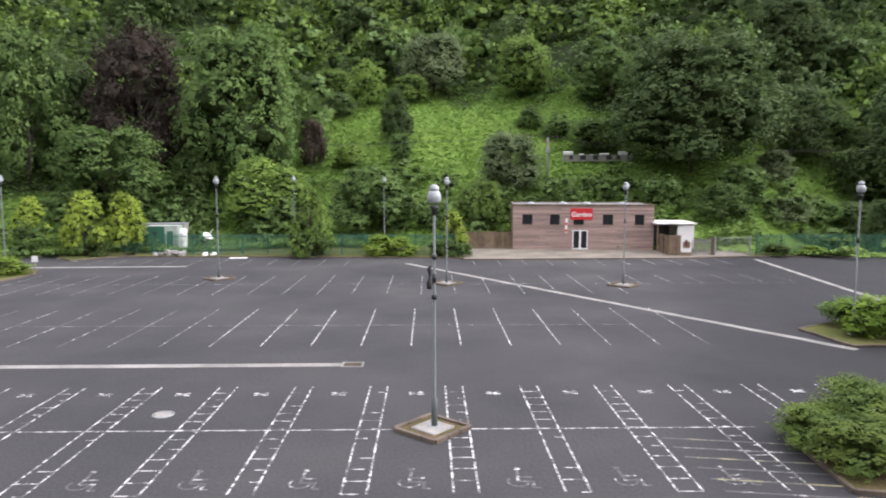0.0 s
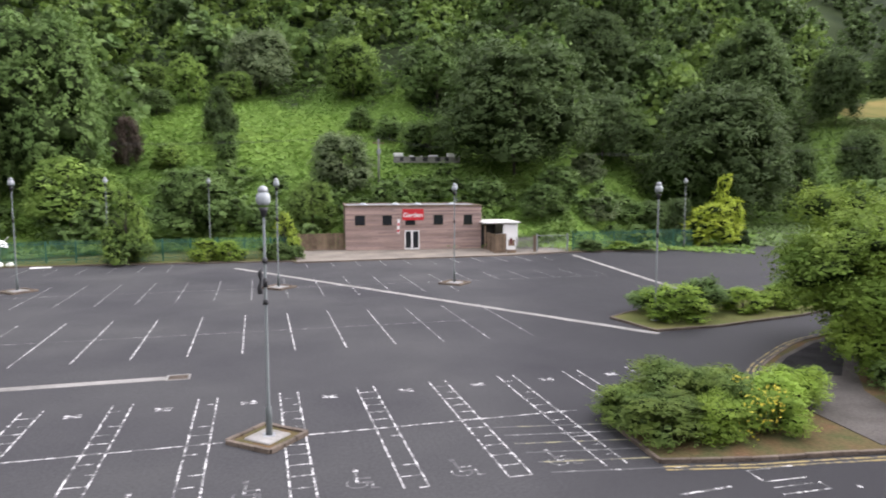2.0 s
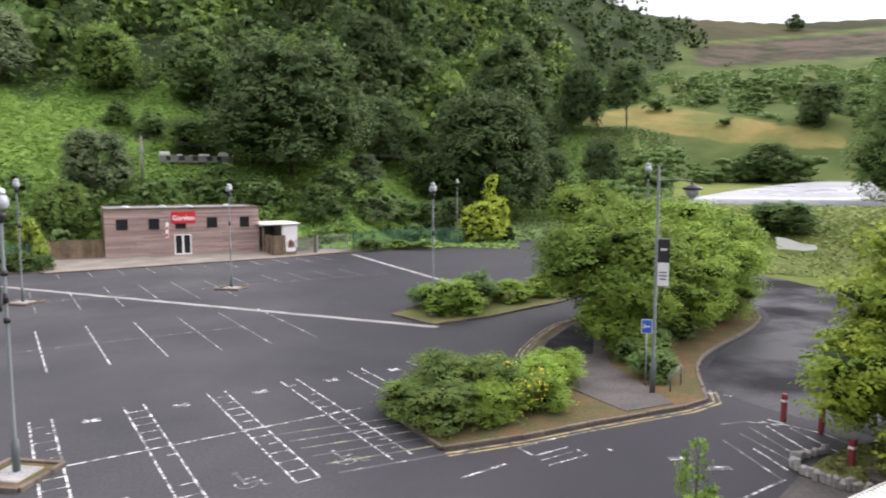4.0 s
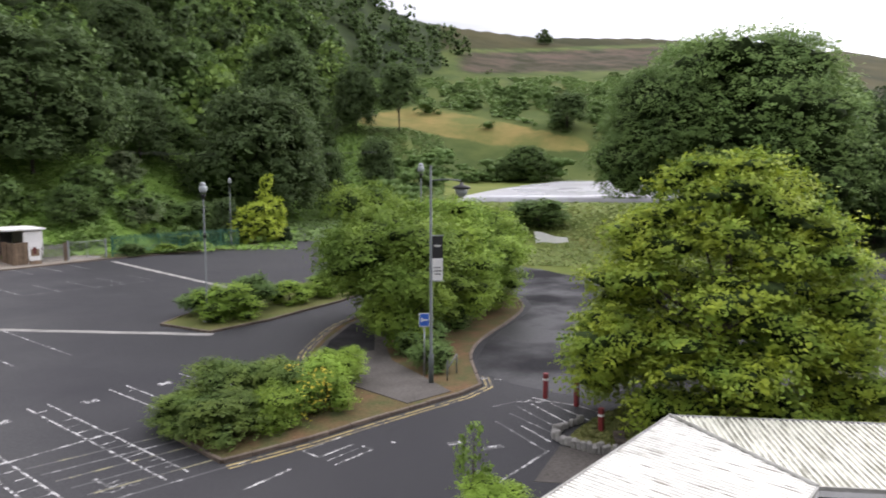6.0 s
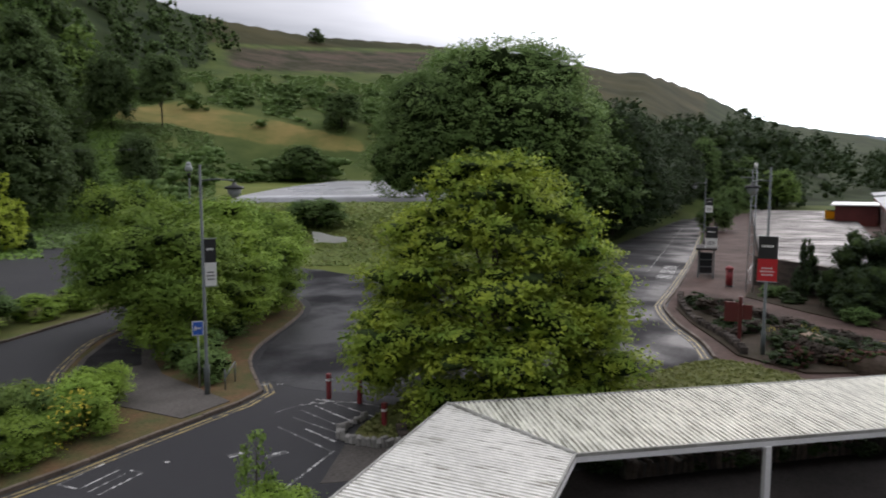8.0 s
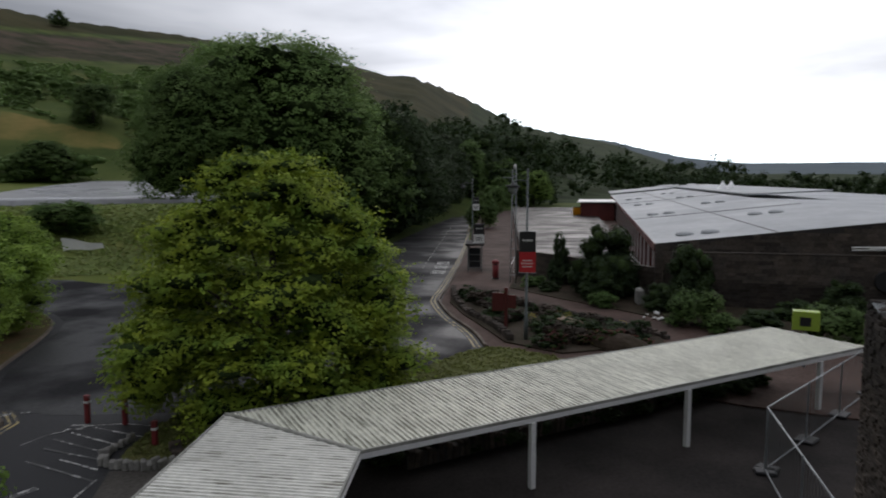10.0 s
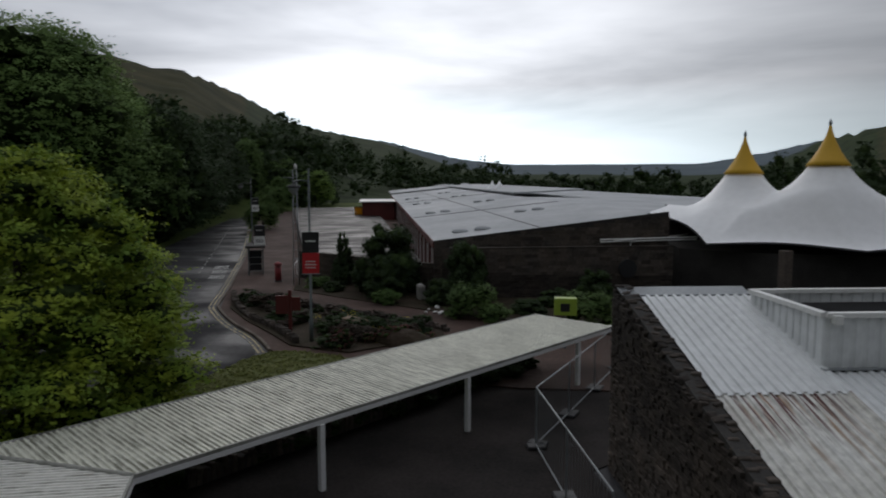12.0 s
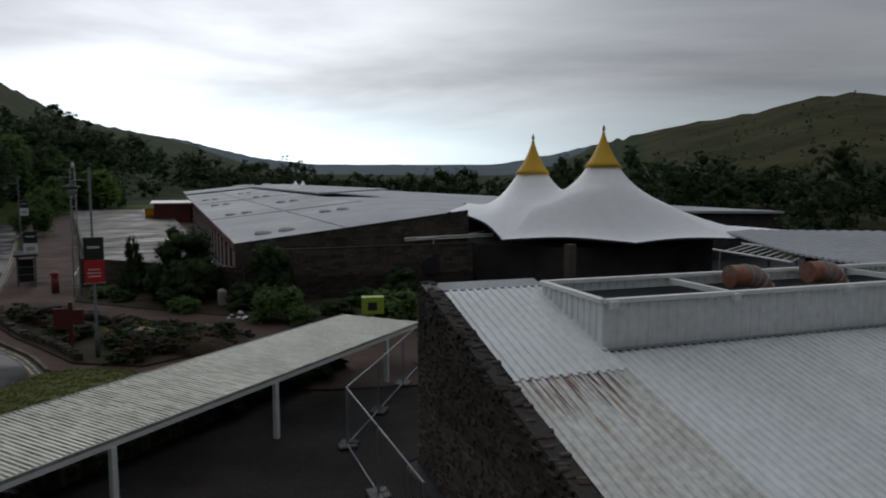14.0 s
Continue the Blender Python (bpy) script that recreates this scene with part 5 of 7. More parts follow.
# site cabin, dish and rubble behind the fence
cabin = thing("site_cabin", pose(-34.6, 81.0, 0.1, 0, 0, 4), "small green steel site cabin with a pale end", "cabin")
part("body", boxed(0, 2.0, 0, 2.4, 0.15, 2.72, bevel=0.03), m_fence, cabin)
part("end_bay", boxed(2.003, 3.5, 0, 2.4, 0.15, 2.72, bevel=0.03), shade("pale_green_panel", (0.4, 0.46, 0.42), 0.6, amount=0.25), cabin)
part("roof", boxed(-0.06, 3.56, -0.08, 2.48, 2.725, 2.84, bevel=0.03), shade("grey_green_roof", (0.36, 0.42, 0.38), 0.7, amount=0.3), cabin)
part("door", boxed(2.3, 3.0, -0.05, -0.005, 0.2, 2.2), m_fence, cabin)
part("vent", boxed(0.5, 1.2, -0.04, -0.005, 1.6, 2.1), m_black, cabin)
tank = thing("white_tank", pose(-30.2, 80.6, 0.1), "upright white plastic tank behind the fence", "tank")
part("body", tubed([(0, 0, 0), (0, 0, 0.1), (0, 0, 2.4), (0, 0, 2.6)], [0.42, 0.45, 0.45, 0.25], 16), m_white, tank)
dish = thing("satellite_dish", pose(-27.2, 79.6, 0.1, 0, 0, 10), "tilted white dish on a short mast", "dish")
part("mast", tubed([(0, 0, 0), (0, 0, 1.3)], 0.05, 8), m_steel, dish)
bm = bmesh.new()
bmesh.ops.create_cone(bm, cap_ends=True, segments=20, radius1=0.15, radius2=0.6, depth=0.18, matrix=pose(0.2, -0.2, 1.75, 40, 0, 50))
part("reflector", bm, m_white, dish)
part("feed_arm", tubed([(-0.2, -0.2, 1.3), (0.9, -0.9, 2.6)], 0.04, 6), m_white, dish)
rock = random.Random(4)


def rubble(name, label, x, y, z, n, spread, size, material, category="stone"):
    t = thing(name, pose(x, y, z), label, category)
    for i in range(n):
        bm = bmesh.new()
        s = size * rock.uniform(0.5, 1.2)
        bmesh.ops.create_icosphere(bm, subdivisions=1, radius=s)
        for v in bm.verts:
            v.co *= rock.uniform(0.75, 1.15)
        part("piece", bm, material, t, m=pose(rock.uniform(-spread, spread), rock.uniform(-spread, spread) * 0.5, s * 0.5, rock.uniform(0, 90), 0, rock.uniform(0, 360)) @ Matrix.Diagonal((1.3, 1, 0.7, 1)))


rubble("rubble_heap", "grey heap of broken concrete against the fence", -29.6, 75.4, 0.1, 14, 1.6, 0.42, m_concrete)
rubble("white_boulders", "pale stones lying by the fence", -25.2, 75.2, 0.05, 4, 0.7, 0.3, m_white)
sack = thing("white_sheet", pose(71.5, 44.4, land(71.5, 44.4) + 0.9, 0, 0, -40), "torn white banner lying on the grass bank", "sheet")
bm = bmesh.new()
vs = [[bm.verts.new((x * 4.2 - 1, 0.6 * y + 0.1 * math.sin(x * 9), y * 1.35 * (1 - 0.65 * x) + 0.08 * math.sin(7 * x))) for x in np.linspace(0, 1, 9)] for y in np.linspace(0, 1, 5)]
for p, q in zip(vs, vs[1:]):
    for i in range(8):
        bm.faces.new((p[i], p[i + 1], q[i + 1], q[i]))
bmesh.ops.solidify(bm, geom=bm.faces[:], thickness=0.02)
part("cloth", bm, m_white, sack)


# ---- canopy over the walk ----
IN_C, OUT_C, IN_E, OUT_E = Vector((15.75, 3.0)), Vector((17.6, 6.95)), Vector((27.3, -14.6)), Vector((29.9, -11.95))
IN_W, OUT_W = Vector((-6.0, 2.85)), Vector((-6.0, 6.9))
ZI, ZO = 2.05, 2.22


def across(corners, base, way):
    """Where a line through base meets the outline of a plate: the two distances along way."""
    hits = []
    for p, q in zip(corners, corners[1:] + corners[:1]):
        e = q - p
        det = way.x * e.y - way.y * e.x
        if abs(det) < 1e-9:
            continue
        d = p - base
        k = (d.x * way.y - d.y * way.x) / det
        if -1e-6 <= k <= 1 + 1e-6:
            hits.append((d.x * e.y - d.y * e.x) / det)
    return (min(hits), max(hits)) if len(hits) > 1 and max(hits) - min(hits) > 0.02 else None


def canopy():
    t = thing("walkway_canopy", Matrix(), "low white corrugated canopy roof over a walkway, stained with moss", "canopy")
    PITCH, DEPTH, RIBS = 0.146, 0.045, 7
    for a, b, c, d, clean, groove in ((IN_C, IN_E, OUT_C, OUT_E, m_canopy, m_canopy_groove), (IN_W, IN_C, OUT_W, OUT_C, m_canopy_near, m_canopy_near_groove)):
        axis = (b - a).normalized()
        way = Vector((-axis.y, axis.x))
        corners = [a, b, d, c]
        span = [(p - a).dot(axis) for p in corners]

        def point(u, v, dz):
            p = a + axis * u + way * v
            # height between the inner and the outer edge
            width = (c - a).dot(way)
            return (p.x, p.y, ZI + (ZO - ZI) * v / width + dz)

        u, lo, hi = min(span), min(span), max(span)
        while u < hi:
            bm = bmesh.new()
            prev = None
            for j in range(RIBS * 4 + 1):
                k, ph = divmod(j, 4)
                x = min(max(u + (k + (0, 0.3, 0.46, 0.84)[ph]) * PITCH, lo + 0.012), hi - 0.012)
                cut = across(corners, a + axis * x, way)
                dz = DEPTH if ph >= 2 else 0.0
                row = [bm.verts.new(point(x, v, z)) for v, z in ((cut[0], dz), (cut[1], dz), (cut[1], dz - 0.02), (cut[0], dz - 0.02))] if cut else None
                if prev and row:
                    for x4 in range(4):
                        f = bm.faces.new((prev[x4], row[x4], row[(x4 + 1) % 4], prev[(x4 + 1) % 4]))
                        # valley floor and one flank get the copy with painted groove shade
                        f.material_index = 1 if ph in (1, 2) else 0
                prev = row
            if bm.faces:
                bmesh.ops.recalc_face_normals(bm, faces=bm.faces)
                part("roof_sheet", bm, clean, t).data.materials.append(groove)
            else:
                bm.free()
            u += RIBS * PITCH
        for p, q, z in ((a, b, ZI), (c, d, ZO)):
            part("edge_beam", ribbon([p, q], 0.06, z - 0.16, z - 0.035), m_white, t)
            part("edge_trim", ribbon([p, q], 0.05, z - 0.03, z + 0.06), m_trim, t)
    part("mitre_flashing", tubed([(*IN_C.lerp(OUT_C, k / 14), ZI + (ZO - ZI) * k / 14 + 0.045 + 0.012 * (k % 2)) for k in range(15)], 0.055, 7), m_trim, t, "crumpled grey mitre flashing")
    for s in (0.241, 0.531, 0.86):
        p = IN_C.lerp(IN_E, s + 0.0)
        part("post", boxed(-0.075, 0.075, -0.075, 0.075, 0.02, ZI - 0.16), m_white, t, m=pose(p.x, p.y, 0, 0, 0, -58))
    for s in (0.1, 0.4, 0.7, 0.95):
        p = OUT_C.lerp(OUT_E, s)
        part("post", boxed(-0.06, 0.06, -0.06, 0.06, 0.02, ZO - 0.16), m_white, t, m=pose(p.x, p.y, 0, 0, 0, -58))
    for s in (0.15, 0.4, 0.65, 0.9):
        for e0, e1, z in ((IN_W, IN_C, ZI), (OUT_W, OUT_C, ZO)):
            p = e0.lerp(e1, s)
            part("post", boxed(-0.06, 0.06, -0.06, 0.06, 0.02, z - 0.16), m_white, t, m=pose(p.x, p.y, 0))


canopy()


# ---- near building with the stone gable and the metal roof ----
RDIR, UDIR = Vector((-0.191, -0.982, 0)), Vector((0.982, -0.191, 0))
APEX = Vector((17.14, -9.87, 5.26))
SLOPE = math.tan(radians(15))


def on_roof(a, b, lift=0.0):
    """a: along the ridge from the gable, b: level distance up the slope (0 at the ridge line), in world metres."""
    p = APEX + RDIR * a + UDIR * b
    return Vector((p.x, p.y, APEX.z + SLOPE * b + lift))


def rust_runs(m):
    """Rust that has run down the sheet from the lap below the newer sheets."""
    n, l = m.node_tree.nodes, m.node_tree.links
    b = n["Principled BSDF"]
    colour = b.inputs["Base Color"].links[0].from_socket
    geo = n.new("ShaderNodeNewGeometry")

    def along(axis):
        d = n.new("ShaderNodeVectorMath")
        d.operation = "DOT_PRODUCT"
        l.new(geo.outputs["Position"], d.inputs[0])
        d.inputs[1].default_value = axis
        s = n.new("ShaderNodeMath")
        s.operation = "SUBTRACT"
        l.new(d.outputs["Value"], s.inputs[0])
        s.inputs[1].default_value = APEX.dot(axis)
        return s.outputs[0]

    def ranged(v, a, b, c, d):
        r = n.new("ShaderNodeMapRange")
        for i, k in enumerate((a, b, c, d)):
            r.inputs[i + 1].default_value = k
        l.new(v, r.inputs[0])
        return r.outputs[0]

    def times(p, q):
        mu = n.new("ShaderNodeMath")
        mu.operation = "MULTIPLY"
        l.new(p, mu.inputs[0]), l.new(q, mu.inputs[1])
        return mu.outputs[0]

    a, down = along(RDIR), along(UDIR)
    for scale, reach, edge, tint in ((9.0, -7.6, 0.585, (0.42, 0.3, 0.21)), (13.0, -6.7, 0.54, (0.1, 0.03, 0.026))):
        xy = n.new("ShaderNodeCombineXYZ")
        l.new(a, xy.inputs[0])
        sl = n.new("ShaderNodeMath")
        sl.operation = "MULTIPLY"
        l.new(down, sl.inputs[0])
        sl.inputs[1].default_value = 0.035
        l.new(sl.outputs[0], xy.inputs[1])
        t = n.new("ShaderNodeTexNoise")
        t.inputs["Scale"].default_value, t.inputs["Detail"].default_value = scale, 3.0
        l.new(xy.outputs[0], t.inputs["Vector"])
        run = times(ranged(t.outputs["Fac"], edge - 0.02, edge + 0.06, 0, 1), ranged(down, reach, -4.9, 0, 1.9))
        run = times(run, times(ranged(a, 0.25, 0.55, 0.15, 1), ranged(a, 1.9, 2.6, 1, 0.25)))
        mix = n.new("ShaderNodeMix")
        mix.data_type = "RGBA"
        mix.inputs[7].default_value = (*tint, 1)
        l.new(run, mix.inputs[0]), l.new(colour, mix.inputs[6])
        colour = mix.outputs[2]
    l.new(colour, b.inputs["Base Color"])


rust_runs(m_sheet_old)


def near_building():
    t = thing("stone_building", Matrix(), "stone building with a pitched grey metal roof and plant enclosure", "building")
    roof = part("roof", bmesh.new(), m_sheet, t)
    # ribbed sheets, one object each; the old stained ones lie low beside the gable
    w = 0.99
    for i in range(30):
        a0 = 0.06 + i * w
        for b0, b1, old in (((-10.6, -4.75, i < 3), (-4.85, -0.05, False)) if i < 3 else ((-10.6, -3.98, False), (-0.45, -0.05, False)) if i < 18 else ((-10.6, -0.05, False),)):
            bm = bmesh.new()
            prev = None
            z_lift = 0.03 if b1 > -1 else 0.0
            for j in range(17):
                k, ph = divmod(j, 4)
                a = a0 + w * (k + (0, 0.5, 0.6, 0.9)[ph]) / 4
                if a > a0 + w + 1e-6:
                    break
                dz = z_lift + (0.055 if ph >= 2 else 0)
                row = [bm.verts.new(on_roof(a, b0, dz)), bm.verts.new(on_roof(a, b1, dz))]
                if prev:
                    bm.faces.new((prev[0], row[0], row[1], prev[1]))
                prev = row
            bmesh.ops.recalc_face_normals(bm, faces=bm.faces)
            part("metal_sheet", bm, m_sheet_old if old else m_sheet, roof)
    # added plate against light leaks; its black paints the shade seen in the well
    bm = bmesh.new()
    for c in ((on_roof(0.05, -10.6, -0.06), on_roof(30, -10.6, -0.06), on_roof(30, -0.05, -0.06), on_roof(0.05, -0.05, -0.06)),):
        bm.faces.new([bm.verts.new(v) for v in c])
    part("underside", bm, m_black, roof)
    # ridge capping
    bm = bmesh.new()
    for c in ((on_roof(-0.45, 0.0, 0.05), on_roof(3.2, 0.0, 0.05), on_roof(3.2, 0.55, 0.05), on_roof(-0.45, 0.55, 0.05)), (on_roof(-0.45, 0.0, -0.3), on_roof(3.2, 0.0, -0.3), on_roof(3.2, 0.0, 0.05), on_roof(-0.45, 0.0, 0.05)),
              (on_roof(-0.45, 0.55, -0.4), on_roof(3.2, 0.55, -0.4), on_roof(3.2, 0.55, 0.05), on_roof(-0.45, 0.55, 0.05))):
        bm.faces.new([bm.verts.new(v) for v in c])
    part("ridge_flashing", bm, m_steel, roof)
    # walls
    bm = bmesh.new()
    ends = [on_roof(-0.02, -10.9, 0.05), on_roof(-0.02, 0.7, 0.05)]
    back = [v + RDIR * -0.4 for v in ends]
    vs = [bm.verts.new(v) for v in (ends + back[::-1])] + [bm.verts.new((v.x, v.y, 0.02)) for v in (ends + back[::-1])]
    bm.faces.new(vs[:4]), bm.faces.new(vs[7:3:-1])
    for i in range(4):
        bm.faces.new((vs[i], vs[i + 4], vs[(i + 1) % 4 + 4], vs[(i + 1) % 4]))
    bmesh.ops.recalc_face_normals(bm, faces=bm.faces)
    gable = part("wall", bm, m_mortar, t, "dark slate rubble gable wall")
    p, q = on_roof(0, -10.4), on_roof(30, -10.4)
    part("wall", ribbon([(p.x, p.y), (q.x, q.y)], 0.3, 0.02, on_roof(0, -10.4).z - 0.08), m_mortar, t)
    p, q = on_roof(-0.4, 0.85), on_roof(30, 0.85)
    part("wall", ribbon([(p.x, p.y), (q.x, q.y)], 0.3, 0.02, 5.2), m_mortar, t)
    # plant enclosure: ribbed upstand walls round an open well
    TOP = 5.47
    A0, A1, B0, B1 = 2.95, 19.0, -3.85, -0.5
    for (a, b), (c, d), out in (((A0, B0), (A1, B0), 1), ((A0, B1), (A0, B0), 1), ((A1, B0), (A1, B1), 1), ((A1, B1), (A0, B1), 1)):
        bm = bmesh.new()
        L = math.hypot(c - a, d - b)
        n = round(L / 0.3)
        prev = None
        nx = (UDIR * (-(c - a) / L) + RDIR * ((d - b) / L)).normalized()
        for j in range(n * 4 + 1):
            k, ph = divmod(j, 4)
            s = min((k + (0, 0.35, 0.45, 0.9)[ph]) / n, 1)
            aa, bb = a + (c - a) * s, b + (d - b) * s
            base = on_roof(aa, bb, 0.02) + nx * (0.035 if ph >= 2 else 0)
            row = [bm.verts.new(base), bm.verts.new((base.x, base.y, TOP - 0.02))]
            if prev:
                bm.faces.new((prev[0], row[0], row[1], prev[1]))
            prev = row
        bmesh.ops.recalc_face_normals(bm, faces=bm.faces)
        part("upstand", bm, m_sheet, t)
        p, q = on_roof(a, b), on_roof(c, d)
        part("coping", ribbon([(p.x, p.y), (q.x, q.y)], 0.2, TOP - 0.05, TOP + 0.06), m_white, t)
    # floor of the well, its shade put into a dark colour
    bm = bmesh.new()
    bm.faces.new([bm.verts.new((*on_roof(a, b).to_2d(), 4.45)) for a, b in ((A0, B0 + 0.02), (A1, B0 + 0.02), (A1, B1), (A0, B1))])
    part("well_floor", bm, m_mortar, t)
    for a in (7.4, 14.8):
        p, q = on_roof(a, B0), on_roof(a, B1)
        part("cross_beam", ribbon([(p.x, p.y), (q.x, q.y)], 0.14, TOP - 0.22, TOP - 0.06), m_white, t)
    for a in (3.15, 6.9, 10.9):
        p = on_roof(a, B0 - 0.12)
        part("overflow_box", boxed(-0.1, 0.1, -0.1, 0.1, TOP - 0.18, TOP + 0.02, bevel=0.01), m_white, t, m=pose(p.x, p.y, 0, 0, 0, -101))
    bm = bmesh.new()
    for a0, b0, a1, b1 in ((A0 - 0.05, B0 - 0.1, A1, B0 - 0.1),):
        p, q = on_roof(a0, b0), on_roof(a1, b1)
        ribbon([(p.x, p.y), (q.x, q.y)], 0.2, p.z + 0.045, p.z + 0.07, bm)
    part("flashing", bm, m_steel, t)
    for a in (10.3, 13.4):
        c = on_roof(a, -1.4)
        d = RDIR
        pts = []
        for k in range(9):
            ang = radians(90 * k / 8)
            pts.append(Vector((c.x, c.y, 4.8)) + d * (-0.75 + 0.75 * math.sin(ang)) * 1.0 + Vector((0, 0, 0.7 * math.cos(ang))) + d * 0)
        pts = [pts[0] - d * 0.6] + pts + [Vector((pts[-1].x, pts[-1].y, 4.5))]
        duct = part("duct", tubed(pts, 0.35, 16), m_copper, t, "rusty orange round duct elbow")
        for k in (1, 3, 5, 7, 9):
            ax = (pts[min(k + 1, len(pts) - 1)] - pts[k - 1]).normalized() * 0.03
            part("duct_band", tubed([pts[k] - ax, pts[k] + ax], 0.375, 16), m_steel, duct)
    return t, gable


near, gable = near_building()


def stone_face(parent, origin, along, length, height, seed, course=(0.09, 0.2), stone=(0.25, 0.7), proud=0.03, limit=300, far=False):
    """Courses of rough stone on a wall's face. origin: its low corner; along: unit vector; height(s): the wall's height at s. The nearest are parts, the rest one mesh."""
    rng = random.Random(seed)
    out = along.cross(Vector((0, 0, 1))).normalized()
    turn = math.degrees(math.atan2(along.y, along.x))
    z, made, rest = 0.0, 0, bmesh.new()
    shapes = []
    for k in range(6):
        bm = boxed(-0.5, 0.5, -0.5, 0.5, -0.5, 0.5)
        for v in bm.verts:
            v.co += Vector((rng.uniform(-0.05, 0.05), rng.uniform(-0.12, 0.12), rng.uniform(-0.09, 0.09)))
        me = bpy.data.meshes.new("stone")
        bm.to_mesh(me)
        bm.free()
        me.materials.append(m_stone)
        shapes.append(me)
    while z < 12:
        h = rng.uniform(*course)
        s = rng.uniform(-0.2, 0)
        any_ = False
        while s < length:
            w = rng.uniform(*stone)
            a, b = max(s, 0), min(s + w - 0.015, length)
            if b - a > 0.06 and z + h < min(height(a), height(b)):
                any_ = True
                c = origin + along * ((a + b) / 2) + out * rng.uniform(0, proud)
                m = pose(c.x, c.y, origin.z + z + h / 2, 0, rng.uniform(-2, 2), turn) @ Matrix.Diagonal((b - a, 0.12, h - 0.012, 1))
                if made < limit and not far:
                    share("stone", shapes[rng.randrange(6)], parent, m)
                    made += 1
                else:
                    g = bmesh.ops.create_cube(rest, size=1.0, matrix=m) if len(rest.verts) < 1600 else None
                    if g is None:
                        ob = part("stonework", rest, m_stone, parent)
                        ob["kind"] = "stuff"
                        rest = bmesh.new()
                        bmesh.ops.create_cube(rest, size=1.0, matrix=m)
            s += w
        z += h
        if not any_ and z > 1:
            break
    if len(rest.verts):
        ob = part("stonework", rest, m_stone, parent)
        ob["kind"] = "stuff"
    else:
        rest.free()


# ---- shopping mall ----
MU, MR = Vector((0.988, -0.15, 0)), Vector((-0.15, -0.988, 0))
M0 = Vector((48.4, -12.4, 0))


def mall_xy(k, s):
    p = M0 + MU * k + MR * s
    return p.x, p.y


def mall():
    t = thing("shopping_mall", Matrix(), "long low stone mall with pale grey roof and red arcade", "building")
    W, L = 16.2, 150.0
    zl, zr = 4.05, 5.95

    def roof_plate(name, k0, k1, s0, s1, z0, z1, thick=0.25, mat=None, parent=None):
        bm = bmesh.new()
        top = [bm.verts.new((*mall_xy(k, s), z)) for k, s, z in ((k0, s0, z0), (k1, s0, z0), (k1, s1, z1), (k0, s1, z1))]
        low = [bm.verts.new((v.co.x, v.co.y, v.co.z - thick)) for v in top]
        bm.faces.new(top), bm.faces.new(low[::-1])
        for i in range(4):
            bm.faces.new((low[i], low[(i + 1) % 4], top[(i + 1) % 4], top[i]))
        bmesh.ops.recalc_face_normals(bm, faces=bm.faces)
        return part(name, bm, mat or m_mall, parent or t)

    roof = roof_plate("roof", 0.3, L, -0.9, W, zl, zr)
    roof_plate("roof", 8, L + 30, W + 0.6, W + 42, zr - 0.2, 5.0)
    roof_plate("roof", 60, L + 60, W + 0.6, W + 12, 6.4, 7.0)
    roof_plate("roof", L + 0.5, L + 40, -0.9, W, 4.5, 6.3)
    for k in (30.0, 78.0):
        x = roof_plate("roof_seam", k, k + 0.16, -0.85, W - 0.1, zl + 0.045, zr + 0.035, 0.05, m_felt, roof)
    x = roof_plate("roof_seam", 0.4, L - 1, 7.0, 7.16, zl + 0.9, zl + 0.92, 0.05, m_felt, roof)
    for k in np.arange(5, 118, 15.0):
        for s in (1.6, 3.4) if int(k) % 2 else (9.6, 11.4):
            bm = bmesh.new()
            x, y = mall_xy(k, s)
            bmesh.ops.create_uvsphere(bm, u_segments=12, v_segments=6, radius=0.7, matrix=pose(x, y, zl + (zr - zl) * (s + 0.9) / (W + 0.9) + 0.05) @ Matrix.Diagonal((1, 1, 0.36, 1)))
            part("rooflight", bm, m_mall, roof, "domed plastic rooflight")
    # body, left arcade
    part("wall", slab([mall_xy(0.6, 1.2), mall_xy(L, 1.2), mall_xy(L, W - 0.2), mall_xy(0.6, W - 0.2)], 0.05, 3.75), m_mortar, t)
    part("wall", slab([mall_xy(8.5, W + 0.7), mall_xy(L + 30, W + 0.7), mall_xy(L + 30, W + 41), mall_xy(8.5, W + 41)], 0.05, 4.7), m_mortar, t)
    part("arcade_wall", ribbon([mall_xy(0.4, -0.5), mall_xy(L, -0.5)], 0.2, 0.05, 3.5), m_brick, t, "dull red brick arcade front")
    for i, k in enumerate(np.arange(1.5, L, 2.4)):
        x, y = mall_xy(k, -0.72)
        part("arcade_post", boxed(-0.07, 0.07, -0.1, 0.1, 0.05, 3.5), m_white if i % 2 else m_darkred, t, m=pose(x, y, 0, 0, 0, -8.6))
        x, y = mall_xy(k + 1.2, -0.63)
        part("shop_window", boxed(-0.55, 0.55, -0.02, 0.02, 0.7, 2.7), m_glass, t, m=pose(x, y, 0, 0, 0, -8.6))
    part("fascia", ribbon([mall_xy(0.3, -0.93), mall_xy(L, -0.93)], 0.06, 3.5, zl + 0.02), m_darkred, t)
    # porch block at the far end of the arcade
    part("porch", slab([mall_xy(96, -8), mall_xy(112, -8), mall_xy(112, -1.2), mall_xy(96, -1.2)], 0.05, 3.7), m_darkred, t)
    part("porch_roof", slab([mall_xy(95.4, -8.6), mall_xy(112.6, -8.6), mall_xy(112.6, -1), mall_xy(95.4, -1)], 3.72, 3.95), m_white, t)
    # front gable in stone: low garden wall first, then the wall that rises with the roof
    bm = bmesh.new()
